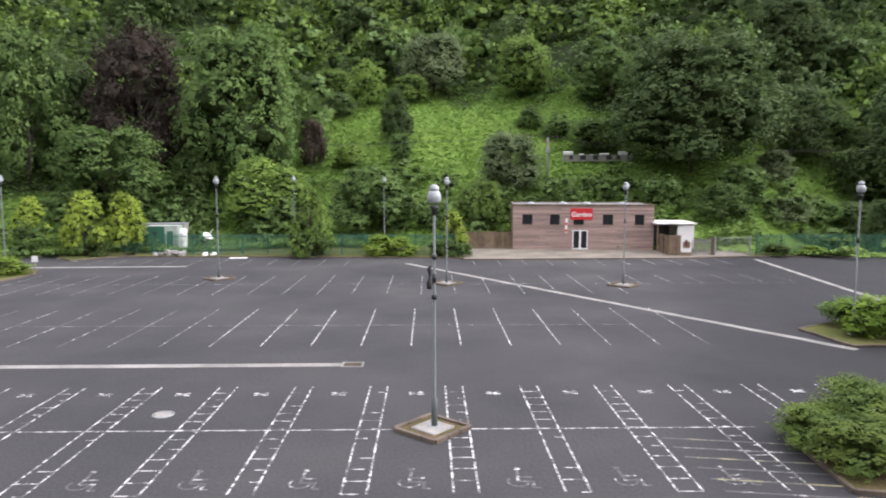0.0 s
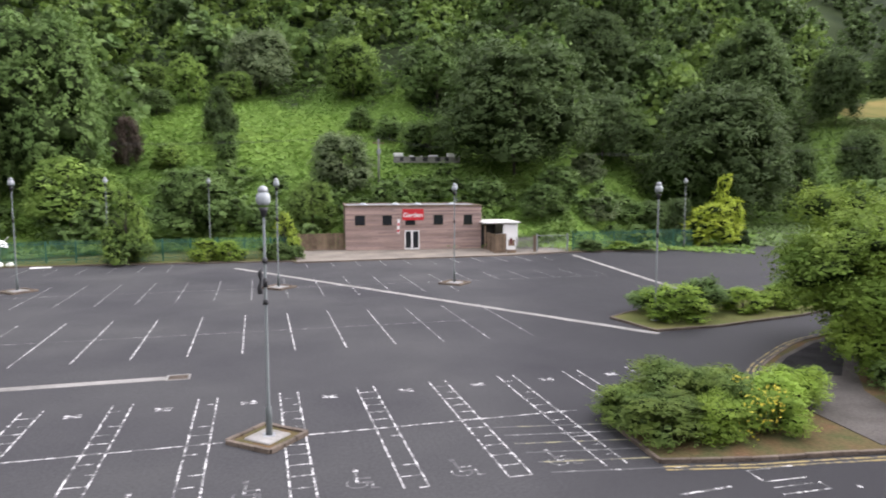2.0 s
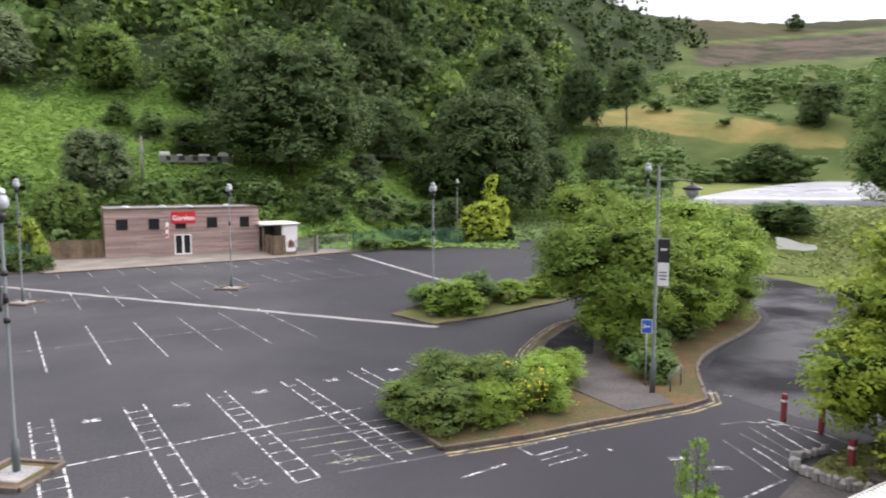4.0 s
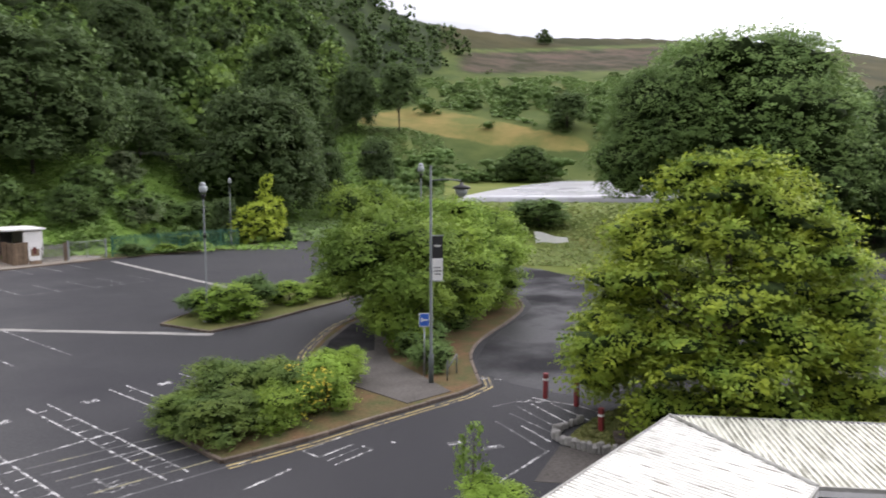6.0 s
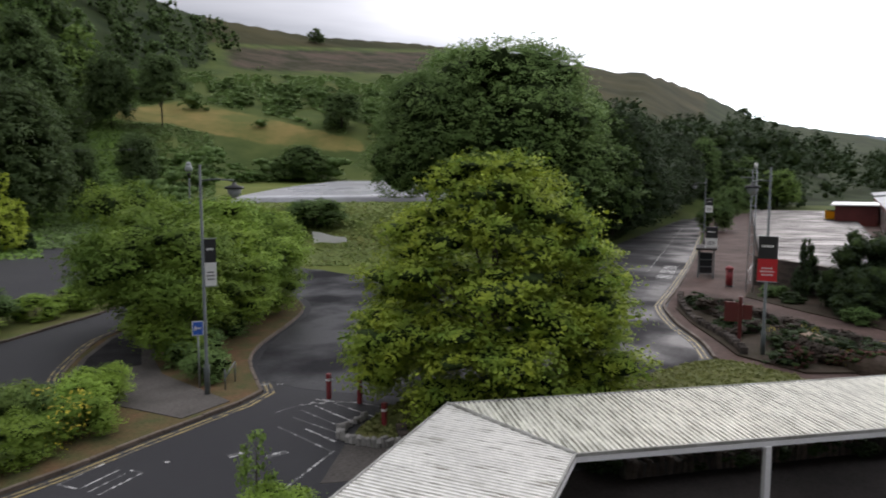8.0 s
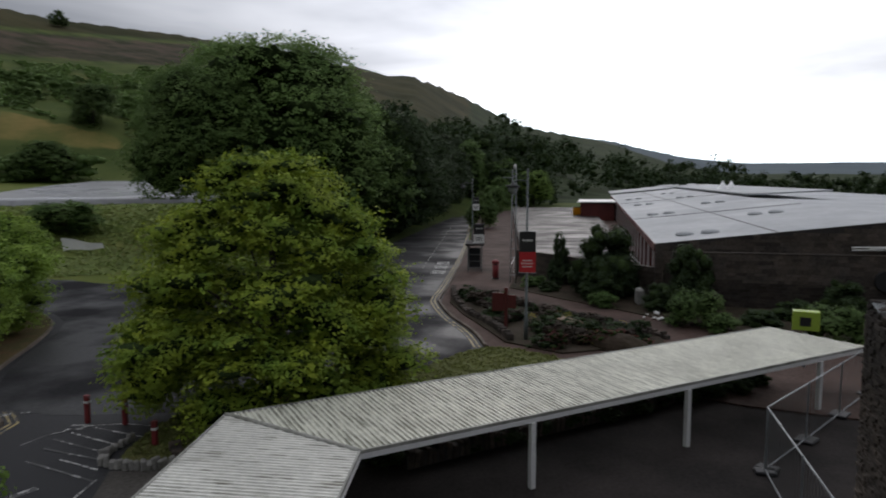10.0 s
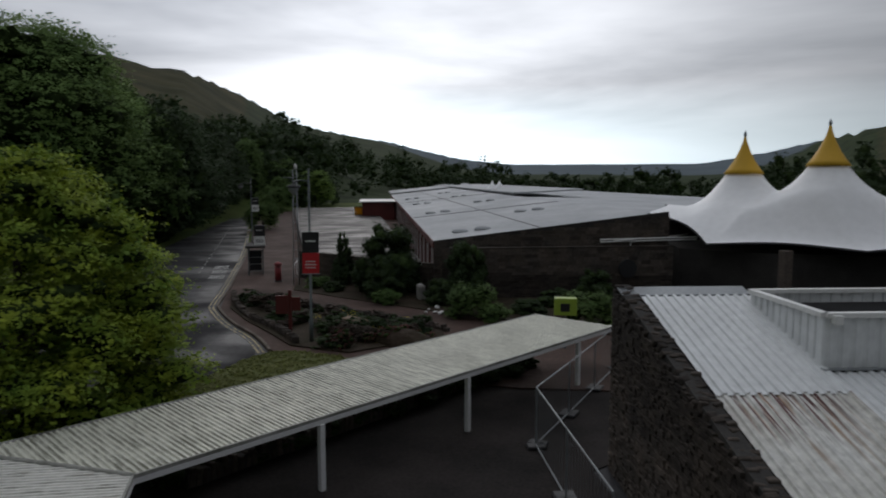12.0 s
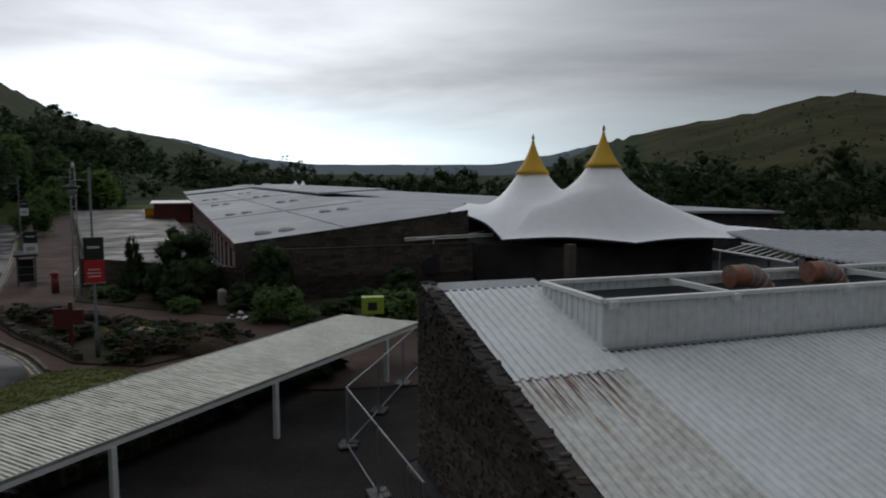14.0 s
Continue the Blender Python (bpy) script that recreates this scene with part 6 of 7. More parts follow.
    vs = [bm.verts.new((*mall_xy(k, s), z)) for k in (0.0, 0.3) for s, z in ((-0.9, 0.05), (W + 0.4, 0.05), (W + 0.4, zr + 0.15), (-0.9, zl + 0.02))]
    bm.faces.new(vs[:4]), bm.faces.new(vs[:3:-1])
    for i in range(4):
        bm.faces.new((vs[i], vs[i + 4], vs[(i + 1) % 4 + 4], vs[(i + 1) % 4]))
    bmesh.ops.recalc_face_normals(bm, faces=bm.faces)
    front = part("wall", bm, m_mortar, t, "dark stone gable wall of the mall")
    o = Vector((*mall_xy(-0.02, -0.9), 0.05))
    stone_face(front, o, MR, W + 1.3, lambda s: zl + (zr - zl) * s / (W + 1.3), 11, (0.16, 0.32), (0.4, 1.0), 0.02, 0)
    part("flue", tubed([(44.9, -25.0, 2.1), (45.8, -25.15, 2.1)], 0.66, 20), m_black, t, "dark round duct opening in the wall")
    p0, p1 = mall_xy(-0.6, 11.2), mall_xy(-0.6, 18.5)
    for z in (3.95, 4.12):
        part("pipe", tubed([(*p0, z), (*p1, z + 0.15)], 0.06, 6), m_white, t)
    return t


mall()
# low annexe wall between the mall and the planting
annexe = thing("garden_wall", Matrix(), "dark stone garden wall behind the shrubs", "wall")
for a, b, h in (((60.5, -2.6), (48.4, -12.2), 2.3), ((47.2, -12.3), (44.9, -28.5), 3.6)):
    d = Vector((b[0] - a[0], b[1] - a[1], 0))
    w = part("wall_core", ribbon([a, b], 0.35, 0.02, h), m_mortar, annexe)
    side = d.normalized()
    stone_face(annexe, Vector((*a, 0.02)) + side.cross(Vector((0, 0, 1))) * 0.15, side, d.length, lambda s, h=h: h, int(h * 10), (0.16, 0.3), (0.4, 0.9), 0.03, 0)
    part("wall_coping", ribbon([a, b], 0.5, h + 0.002, h + 0.09), m_stone, annexe)
# timber terrace beside the arcade
deck = tagged(link_mesh("plaza", slab([(62, -3.2), (190, -6.5), (190, -27.6), (62, -13.6)], -0.05, 0.9), m_mallside), "wet plank terrace shining with the sky", "terrace", kind="structure")
wet_plank = shade("wet_plank", (0.075, 0.064, 0.058), 0.55, spec=0.12, col2=(0.03, 0.027, 0.025), big=0.2, fine=2, amount=0.4, bump=0.08, rand=0.35, rough_var=0.14)
for i in range(60):
    x = 62.3 + i * 2.1
    y0, y1 = -3.4 - 0.026 * (x - 62), -13.4 - 0.11 * (x - 62)
    part("plank", boxed(0, 2.0, y1, y0, 0.902, 0.93 + 0.02 * (i % 2)), wet_plank, deck, m=pose(x, 0, 0))


# ---- membrane tent ----
def tent():
    t = thing("membrane_tent", Matrix(), "white tensile tent with two yellow-capped peaks", "tent")
    peaks = [(Vector((47.7, -36.4)), 11.9, 9.25), (Vector((42.5, -39.5)), 12.45, 9.35)]

    def height(x, y):
        hs = []
        for c, top, _ in peaks:
            d = max((Vector((x, y)) - c).length, 0.9)
            hs.append(top - 2.4 - 2.16 * math.log(d))
        k = 3.0
        return math.log(sum(math.exp(k * h) for h in hs)) / k

    # outline with scalloped edges between masts
    corners = [(47.2, -27.8), (42.4, -29.6), (36.2, -37.0), (31.5, -45.5), (35.5, -55), (46, -53), (56, -46), (58, -36)]
    corner_z = [6.0, 4.05, 3.95, 4.15, 4.15, 4.15, 4.6, 6.2]

    def edge_z(f):
        """Height of the edge; f counts eight steps from corner to corner."""
        i, u = int(f // 8) % 8, f / 8 % 1
        return corner_z[i] * (1 - u) + corner_z[(i + 1) % 8] * u + 0.22 * math.sin(math.pi * u)

    edge = []
    mid = Vector((45.1, -38.0))
    for i, c in enumerate(corners):
        a, b = Vector(c), Vector(corners[(i + 1) % len(corners)])
        for s in np.linspace(0, 1, 9)[:-1]:
            p = a.lerp(b, s)
            edge.append(p + (mid - p).normalized() * 0.8 * math.sin(math.pi * s))
    bm = bmesh.new()
    n = 168
    rows = []
    for k in np.linspace(0, 1, 44):
        row = []
        for j in range(n):
            f = j / n * len(edge)
            i0 = int(f)
            e = edge[i0 % len(edge)].lerp(edge[(i0 + 1) % len(edge)], f - i0)
            p = mid.lerp(e, k)
            z = height(p.x, p.y)
            z = min(z, 12.6)
            w = smoothstep(0.5, 1.0, k)
            z = z * (1 - w) + edge_z(f) * w
            row.append(bm.verts.new((p.x, p.y, z)))
        rows.append(row)
    for a, b in zip(rows, rows[1:]):
        for j in range(n):
            bm.faces.new((a[j], b[j], b[(j + 1) % n], a[(j + 1) % n])).smooth = True
    # open the skin where the caps sit
    gone = [f for f in bm.faces if any((Vector(f.calc_center_median()[:2]) - c).length < 1.15 for c, _, _ in peaks)]
    bmesh.ops.delete(bm, geom=gone, context="FACES")
    bmesh.ops.remove_doubles(bm, verts=bm.verts, dist=0.0005)
    bmesh.ops.recalc_face_normals(bm, faces=bm.faces)
    part("membrane", bm, m_tent, t)
    for c, top, cap in peaks:
        prof = [(0.07, top), (0.17, top - 0.5), (0.4, top - 1.15), (0.78, top - 1.95), (1.2, top - 2.6), (1.5, top - 2.98)]
        cone = part("cap", tubed([(c.x, c.y, z) for r, z in prof], [r for r, z in prof], 24), m_yellow, t, "bright yellow cone cap")
        part("finial", tubed([(c.x, c.y, top - 0.1), (c.x, c.y, top + 0.12), (c.x, c.y, top + 0.4)], [0.1, 0.13, 0.03], 10), m_steel, t)
        part("mast", tubed([(c.x, c.y, 0), (c.x, c.y, top - 3)], 0.18, 10), m_steel, t)
    for c, z in zip(corners[3:], corner_z[3:]):
        part("edge_mast", tubed([(c[0], c[1], 0), (c[0], c[1], z)], 0.09, 8), m_steel, t)
    cable = [(*e, edge_z(i) - 0.1) for i, e in enumerate(edge)]
    part("edge_cable", tubed(cable + cable[:1], 0.06, 5), m_black, t)
    # block added below the membrane; its dark colour stands for the shaded void
    part("entrance_wall", slab([(45.5, -29.5), (40.5, -33.5), (36.5, -41.5), (40, -50), (52, -46), (52, -32)], 0.02, 3.4), m_mortar, t)
    for x, y in ((38.05, -32.45),):
        part("column", boxed(x - 0.3, x + 0.3, y - 0.3, y + 0.3, 0, 3.9), m_stone, t)


tent()
low = thing("low_metal_roof", Matrix(), "pale ribbed metal roof with an overhanging corner", "roof")
bm = bmesh.new()
EAVE_A, EAVE_B, RIDGE_A, RIDGE_B = Vector((34.4, -44.5, 4.6)), Vector((10.0, -28.0, 4.6)), Vector((33.6, -45.6, 4.72)), Vector((9.0, -56.0, 5.6))
prev = None
for i in range(161):
    k, ph = divmod(i, 4)
    u = (k + (0, 0.5, 0.6, 0.9)[ph]) / 40
    p, q = EAVE_A.lerp(EAVE_B, u), RIDGE_A.lerp(RIDGE_B, u)
    up = Vector((0, 0, 0.06 if ph >= 2 else 0.0))
    p = p + Vector((0, 0, -0.35 * math.sin(math.pi * min(u * 1.4, 1.0))))
    row = [bm.verts.new(v) for v in (p + up, q + up, q + up - Vector((0, 0, 0.12)), p + up - Vector((0, 0, 0.12)))]
    if prev:
        for x in range(4):
            bm.faces.new((prev[x], row[x], row[(x + 1) % 4], prev[(x + 1) % 4]))
    else:
        bm.faces.new(row)
    prev = row
bm.faces.new(prev[::-1])
bmesh.ops.recalc_face_normals(bm, faces=bm.faces)
part("roof_sheet", bm, m_mall, low)
part("wall", slab([(27.5, -43.5), (12.0, -33.0), (12.0, -52.0), (27.5, -47.5)], 0.02, 4.05), m_mortar, low)
frame_roof = thing("slatted_canopy", Matrix(), "small white slatted canopy below the metal roof", "canopy")
for i in range(9):
    a = Vector((29.8, -38.6, 3.9)).lerp(Vector((24.0, -36.8, 3.9)), i / 8)
    part("slat", tubed([a, a + Vector((0.5, -3.0, 0.25))], 0.05, 5), m_white, frame_roof)
part("front_rail", tubed([(30.3, -37.9, 3.95), (23.3, -35.7, 3.95)], 0.07, 6), m_white, frame_roof)
part("back_rail", tubed([(30.6, -41.2, 4.15), (24.4, -39.6, 4.15)], 0.06, 6), m_white, frame_roof)
for x, y in ((30.0, -38.2), (23.6, -36.0)):
    part("leg", tubed([(x, y, 0), (x, y, 3.95)], 0.06, 6), m_steel, frame_roof)


# ---- small things on the mall side ----
shelter = thing("bus_shelter", pose(64.5, 1.2, 0.1, 0, 0, 0), "grey glazed bus shelter with a flat roof", "bus shelter")
for x in (-1.6, 0, 1.6):
    for y in (-0.6, 0.6):
        part("post", boxed(x - 0.05, x + 0.05, y - 0.05, y + 0.05, 0, 2.4), m_green_steel, shelter)
part("roof", boxed(-1.85, 1.85, -0.85, 0.85, 2.4, 2.58, bevel=0.03), m_mortar, shelter)
for z in (0.35, 0.95, 1.55, 2.15):
    part("rail", boxed(-1.6, 1.6, -0.63, -0.58, z, z + 0.06), m_green_steel, shelter)
    part("rail", boxed(-1.63, -1.58, -0.55, 0.55, z, z + 0.06), m_green_steel, shelter)
for y in (-0.59, 0.59):
    part("pane", boxed(-1.55, 1.55, y - 0.01, y + 0.01, 0.42, 2.14), m_glass, shelter)
part("end_pane", boxed(-1.56, -1.54, -0.5, 0.5, 0.42, 2.14), m_glass, shelter)
part("bench", boxed(-1.3, 1.3, -0.5, -0.15, 0.45, 0.5), m_timber, shelter)
pillar = thing("pillar_box", pose(58.7, -0.65, 0.1), "red cylindrical pillar box on the pavement", "post box")
part("body", tubed([(0, 0, 0.08), (0, 0, 1.35)], 0.26, 18), m_bollard, pillar)
part("base", tubed([(0, 0, 0), (0, 0, 0.08)], 0.3, 18), m_black, pillar)
part("cap", tubed([(0, 0, 1.35), (0, 0, 1.42), (0, 0, 1.52), (0, 0, 1.62)], [0.32, 0.33, 0.26, 0.06], 18), m_bollard, pillar)
part("slot", boxed(-0.28, -0.255, -0.13, 0.13, 1.18, 1.24), m_black, pillar)
ticket = thing("finger_sign", pose(37.8, -1.0, 0.1, 0, 0, -95), "dark brown wooden signpost with two boards", "sign")
part("post", boxed(-0.09, 0.09, -0.09, 0.09, 0, 2.5, bevel=0.02), m_darkred, ticket)
part("board", boxed(-0.75, -0.1, -0.05, 0.05, 1.2, 2.2, bevel=0.01), m_darkred, ticket)
part("board", boxed(0.1, 0.55, -0.05, 0.05, 1.35, 2.1, bevel=0.01), m_darkred, ticket)
barrow = thing("flower_barrow", pose(38.6, -4.4, 0.15, 0, 0, 30), "dark red flower cart in the planting bed", "cart")
part("tub", boxed(-1.0, 1.0, -0.4, 0.4, 0.25, 0.6, bevel=0.05), m_timber, barrow)
for x in (-0.9, 0.9):
    part("leg", boxed(x - 0.06, x + 0.06, -0.4, 0.4, 0, 0.3), m_black, barrow)
heap = thing("covered_heap", pose(34.2, -6.6, 0.1, 0, 0, 40), "low heap covered by black sheeting", "heap")
bm = bmesh.new()
bmesh.ops.create_icosphere(bm, subdivisions=3, radius=1.0)
for v in bm.verts:
    v.co = Vector((v.co.x * 2.2, v.co.y * 0.9, max(v.co.z, -0.1) * 0.8)) * (1 + 0.12 * noise.noise(v.co * 2))
part("sheeting", bm, m_bed, heap)
stone = thing("standing_stone", pose(47.0, -10.2, 0.1), "squat pale standing stone among the shrubs", "stone")
part("block", boxed(-0.5, 0.5, -0.25, 0.25, 0, 1.1, bevel=0.12), m_concrete, stone)
rubble("pale_stones", "small pale stones beside the path", 42.5, -9.9, 0.12, 6, 1.2, 0.16, m_white)
slats = thing("trellis", Matrix(), "white slatted trellis on a flat roof by the tent", "frame")
for i in range(8):
    part("slat", tubed([(*mall_xy(-1.2 + 0.22 * i, 12.0 + 0.5 * i), 4.1), (*mall_xy(0.6 + 0.3 * i, 17.6 + 0.25 * i), 4.25)], 0.04, 5), m_white, slats)
part("leg", tubed([(*mall_xy(-0.6, 13.5), 0), (*mall_xy(-0.6, 13.5), 4.1)], 0.05, 6), m_white, slats)
for k, s_ in ((100, 20), (108, 23)):
    x, y = mall_xy(k, s_)
    tp = thing("small_tent", pose(x, y, 5.6), "small white pointed tent on the mall roof", "tent", "small roof tents")
    part("membrane", tubed([(0, 0, 0), (0, 0, 0.5), (0, 0, 1.2), (0, 0, 2.6)], [3.0, 1.7, 0.8, 0.05], 14), m_tent, tp)
hand = thing("handrail", pose(60.5, -2.0, 0.1, 0, 0, -10), "white handrail beside the terrace steps", "railing")
for i in range(5):
    part("post", tubed([(i * 1.8, 0, 0), (i * 1.8, 0, 1.0 + 0.2 * i)], 0.03, 6), m_white, hand)
part("rail", tubed([(0, 0, 1.0), (7.2, 0, 1.8)], 0.035, 6), m_white, hand)
lime = thing("lime_sign_box", pose(31.6, -14.2, 0, 0, 0, -112), "lime green sign box beyond the canopy", "sign")
part("post", boxed(-0.06, 0.06, -0.06, 0.06, 0, 1.8), m_steel, lime)
part("box", boxed(-0.55, 0.55, -0.3, 0.3, 1.8, 2.65, bevel=0.02), m_lime_green, lime)
part("emblem", boxed(-0.25, 0.2, -0.312, -0.302, 2.0, 2.4), m_black, lime)
skip = thing("skip", pose(150, -19, 0.93, 0, 0, -8), "yellow waste skip on the terrace", "skip")
bm = bmesh.new()
vs = [bm.verts.new(v) for v in ((-1.3, -0.9, 0), (1.3, -0.9, 0), (1.3, 0.9, 0), (-1.3, 0.9, 0), (-2.0, -1, 1.6), (2.0, -1, 1.6), (2.0, 1, 1.6), (-2.0, 1, 1.6))]
bm.faces.new(vs[3::-1])
for i in range(4):
    bm.faces.new((vs[i], vs[(i + 1) % 4], vs[(i + 1) % 4 + 4], vs[i + 4]))
bmesh.ops.solidify(bm, geom=bm.faces[:], thickness=0.06)
part("body", bm, m_yellow, skip)
part("rim", tubed([(-2, -1, 1.6), (2, -1, 1.6), (2, 1, 1.6), (-2, 1, 1.6), (-2, -1, 1.6)], 0.06, 6), m_black, skip)
# steel mesh barriers where the canopy meets the gable
for (x0, y0), (x1, y1) in (((27.7, -14.9), (25.1, -12.6)), ((25.1, -12.6), (22.5, -10.3)), ((22.5, -10.3), (20.0, -8.05)), ((20.0, -8.05), (16.3, -7.45)), ((16.3, -7.45), (12.6, -6.85))):
    d = Vector((x1 - x0, y1 - y0))
    t = thing("mesh_barrier", pose(x0, y0, 0.03, 0, 0, math.degrees(math.atan2(d.y, d.x))), "steel mesh site barrier with tube frame", "barrier", "site barriers")
    L = d.length
    part("frame", tubed([(0, 0, 0.1), (L - 0.1, 0, 0.1), (L - 0.1, 0, 1.95), (0, 0, 1.95), (0, 0, 0.1)], 0.024, 6), m_steel, t)
    for i in range(1, int(L / 0.25)):
        part("wire", tubed([(i * 0.25, 0, 0.1), (i * 0.25, 0, 1.95)], 0.005, 4), m_steel, t)
    for i in (0, 1):
        part("foot", boxed(i * (L - 0.3) - 0.1, i * (L - 0.3) + 0.3, -0.3, 0.3, 0, 0.12, bevel=0.03), m_black, t)
for pts, h in ((smooth_line([(52.5, 2.6), (48, 2.3), (43, 1.2), (39, -0.4), (35.6, -1.2)], 4), 0.45), (smooth_line([(51, 0.9), (47.4, -1.45), (43.3, -4.7), (39.7, -7.55), (36.7, -9.5)], 4), 0.4), (smooth_line([(20.2, 9.6), (19.2, 8.9), (18.6, 8.1)], 4), 0.45), (smooth_line([(30, -10.4), (26.5, -7.2), (22.5, -1.6), (19.6, 2.4)], 4), 0.55)):
    w = thing("dry_stone_wall", Matrix(), "low dry stone edging wall with upright stones", "wall")
    part("wall_core", ribbon(pts, 0.3, 0.02, h - 0.12), m_mortar, w)
    for a, b in zip(pts, pts[1:]):
        a, b = Vector(a), Vector(b)
        n = max(1, round((b - a).length / 0.22))
        for i in range(n):
            c = a.lerp(b, (i + 0.5) / n)
            s = random.uniform(0.7, 1.2)
            bm = boxed(-0.09, 0.09, -0.18, 0.18, 0.0, h * s * 0.95, bevel=0.03)
            part("stone", bm, m_stone, w, m=pose(c.x, c.y, 0.03, random.uniform(-6, 6), random.uniform(-8, 8), math.degrees(math.atan2(b.y - a.y, b.x - a.x)) + random.uniform(-10, 10)))


# ---- trees and shrubs ----
COLS = {"mid": f_mid, "dark": f_dark, "bright": f_bright, "yellow": f_yellow, "copper": f_copper, "pale": f_pale, "deep": f_shade, "lime": f_lime, "shrub": f_shrub}
crowns = {}
for key in ("mid", "dark", "bright", "pale", "copper"):
    crowns[key] = [crown_mesh("crown", 20 + i + 7 * len(crowns), 38 + 8 * i, 15000, 0.0138, ("round", "egg", "round")[i], COLS[key], 0.5, 0.062, 10) for i in range(2 if key in ("pale", "copper") else 3)]
for key in ("mid", "dark", "deep"):
    crowns[key + " big"] = [crown_mesh("crown", 60 + i, 90, 25000, 0.0112, ("round", "egg")[i], COLS[key], 0.5, 0.042, 10) for i in range(2)]
trunks = [trunk_mesh("trunk", i) for i in range(3)]
WORDS = {"mid": "leafy mid-green broadleaf tree on the hillside", "dark": "dense dark green broadleaf tree on the slope", "deep": "dense deep green tree beside the road", "bright": "fresh bright green hillside tree", "pale": "grey-green willow-like tree on the slope", "copper": "dark copper beech with purple-brown leaves"}
count = 0


def hill_trees(rows, group):
    global count
    for x, y, w, h, key in rows:
        cs = crowns[key + " big" if w > 15.5 and key in ("mid", "dark", "deep") else key]
        tree("tree", cs[count % len(cs)], trunks[count % 3], x, y, land(x, y) - 0.2, w * 1.02, h * 1.02, h * (0.06 if h < 9 else 0.1), WORDS[key], group=group, turn=(count * 67) % 360)
        count += 1


hill_trees([(-30, 104, 17.3, 24.0, "mid"), (-45, 105, 16.1, 22.5, "copper"), (-44, 93, 14.4, 12.3, "mid"), (-36, 102, 7.4, 8.3, "mid"), (-59, 100, 13.8, 21.9, "mid"), (-57, 107, 10.4, 18.2, "dark"),
            (-24, 93, 11.3, 9.1, "bright"), (-10, 92, 12.0, 8.3, "mid"), (10, 104, 9.3, 9.0, "pale"), (5, 92, 6.7, 6.2, "bright"), (-8, 123, 6.2, 8.7, "dark"), (-7, 115, 4.5, 4.7, "mid"), (-15, 113, 5.9, 3.9, "bright")], "hillside trees")
hill_trees([(-15, 142, 8.5, 9.0, "bright"), (-23, 147, 9.1, 6.5, "bright"), (-20, 136, 6.8, 4.6, "dark"), (-2, 153, 13.9, 13.1, "pale"), (17, 149, 12.6, 12.4, "bright"), (38, 107, 24.9, 21.2, "dark"),
            (33, 140, 13.7, 10.8, "mid"), (-7, 146, 8.3, 5.9, "bright"), (21, 127, 6.2, 4.7, "mid"), (16, 130, 5.3, 4.4, "mid"), (27, 120, 10.7, 6.3, "mid"), (57, 114, 11.1, 12, "dark"), (36, 90, 6.6, 4.8, "mid"), (46, 93, 6, 3.8, "pale"), (52, 97, 7, 4.5, "mid"), (43, 99, 6, 3.6, "mid"), (49, 104, 7, 5, "pale"), (58, 98, 6, 5, "dark"), (-21, 114, 4.6, 7.4, "copper")], "hillside trees")
hill_trees([(75, 108, 25.0, 23.9, "dark"), (98, 114, 8.1, 14.3, "dark"), (86, 113, 14.5, 21.2, "dark"), (108, 110, 9.3, 12.8, "dark"), (89, 151, 15.5, 17.6, "mid"),
            (111, 148, 24, 28.4, "dark"), (142, 153, 14.5, 19, "dark"), (63, 118, 11.9, 10.8, "mid"), (75, 154, 16.6, 18.0, "dark"), (149, 98, 15.9, 8.7, "mid"), (188, 109, 13.2, 11.1, "dark"), (439, 275, 12.6, 10.5, "dark"), (81, 51, 8.6, 3.9, "mid")], "hillside trees")
tree("tree", crowns["dark"][0], trunks[0], 152, 145, land(152, 145) - 0.3, 14.8, 20, 6.6, "dark round-headed tree with a bare trunk at the field edge", group="hillside trees")
# the tall trees beyond the road and the line of trees along it
road_crown = crown_mesh("crown", 71, 120, 60000, 0.0066, "round", foliage("tall_tree_leaves", (0.21, 0.3, 0.075), (0.13, 0.205, 0.054)), 0.54, 0.036, 12)
tree("tree", road_crown, trunks[1], 88, 27, land(88, 27) - 0.2, 27.5, 26, 5.0, "tall spreading green tree beyond the road", group="roadside trees", turn=75)
tree("tree", road_crown, trunks[0], 81, 34, land(81, 34) - 0.2, 17, 21, 6.0, "spreading green tree with a bare foot above the bank", group="roadside trees", turn=200)
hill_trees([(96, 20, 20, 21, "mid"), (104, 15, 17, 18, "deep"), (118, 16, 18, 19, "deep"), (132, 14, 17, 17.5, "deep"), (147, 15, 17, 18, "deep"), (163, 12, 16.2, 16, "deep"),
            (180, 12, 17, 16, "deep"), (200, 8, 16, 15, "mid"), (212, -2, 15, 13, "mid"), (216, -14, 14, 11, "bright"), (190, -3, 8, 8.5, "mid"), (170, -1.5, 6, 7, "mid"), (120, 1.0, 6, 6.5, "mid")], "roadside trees")

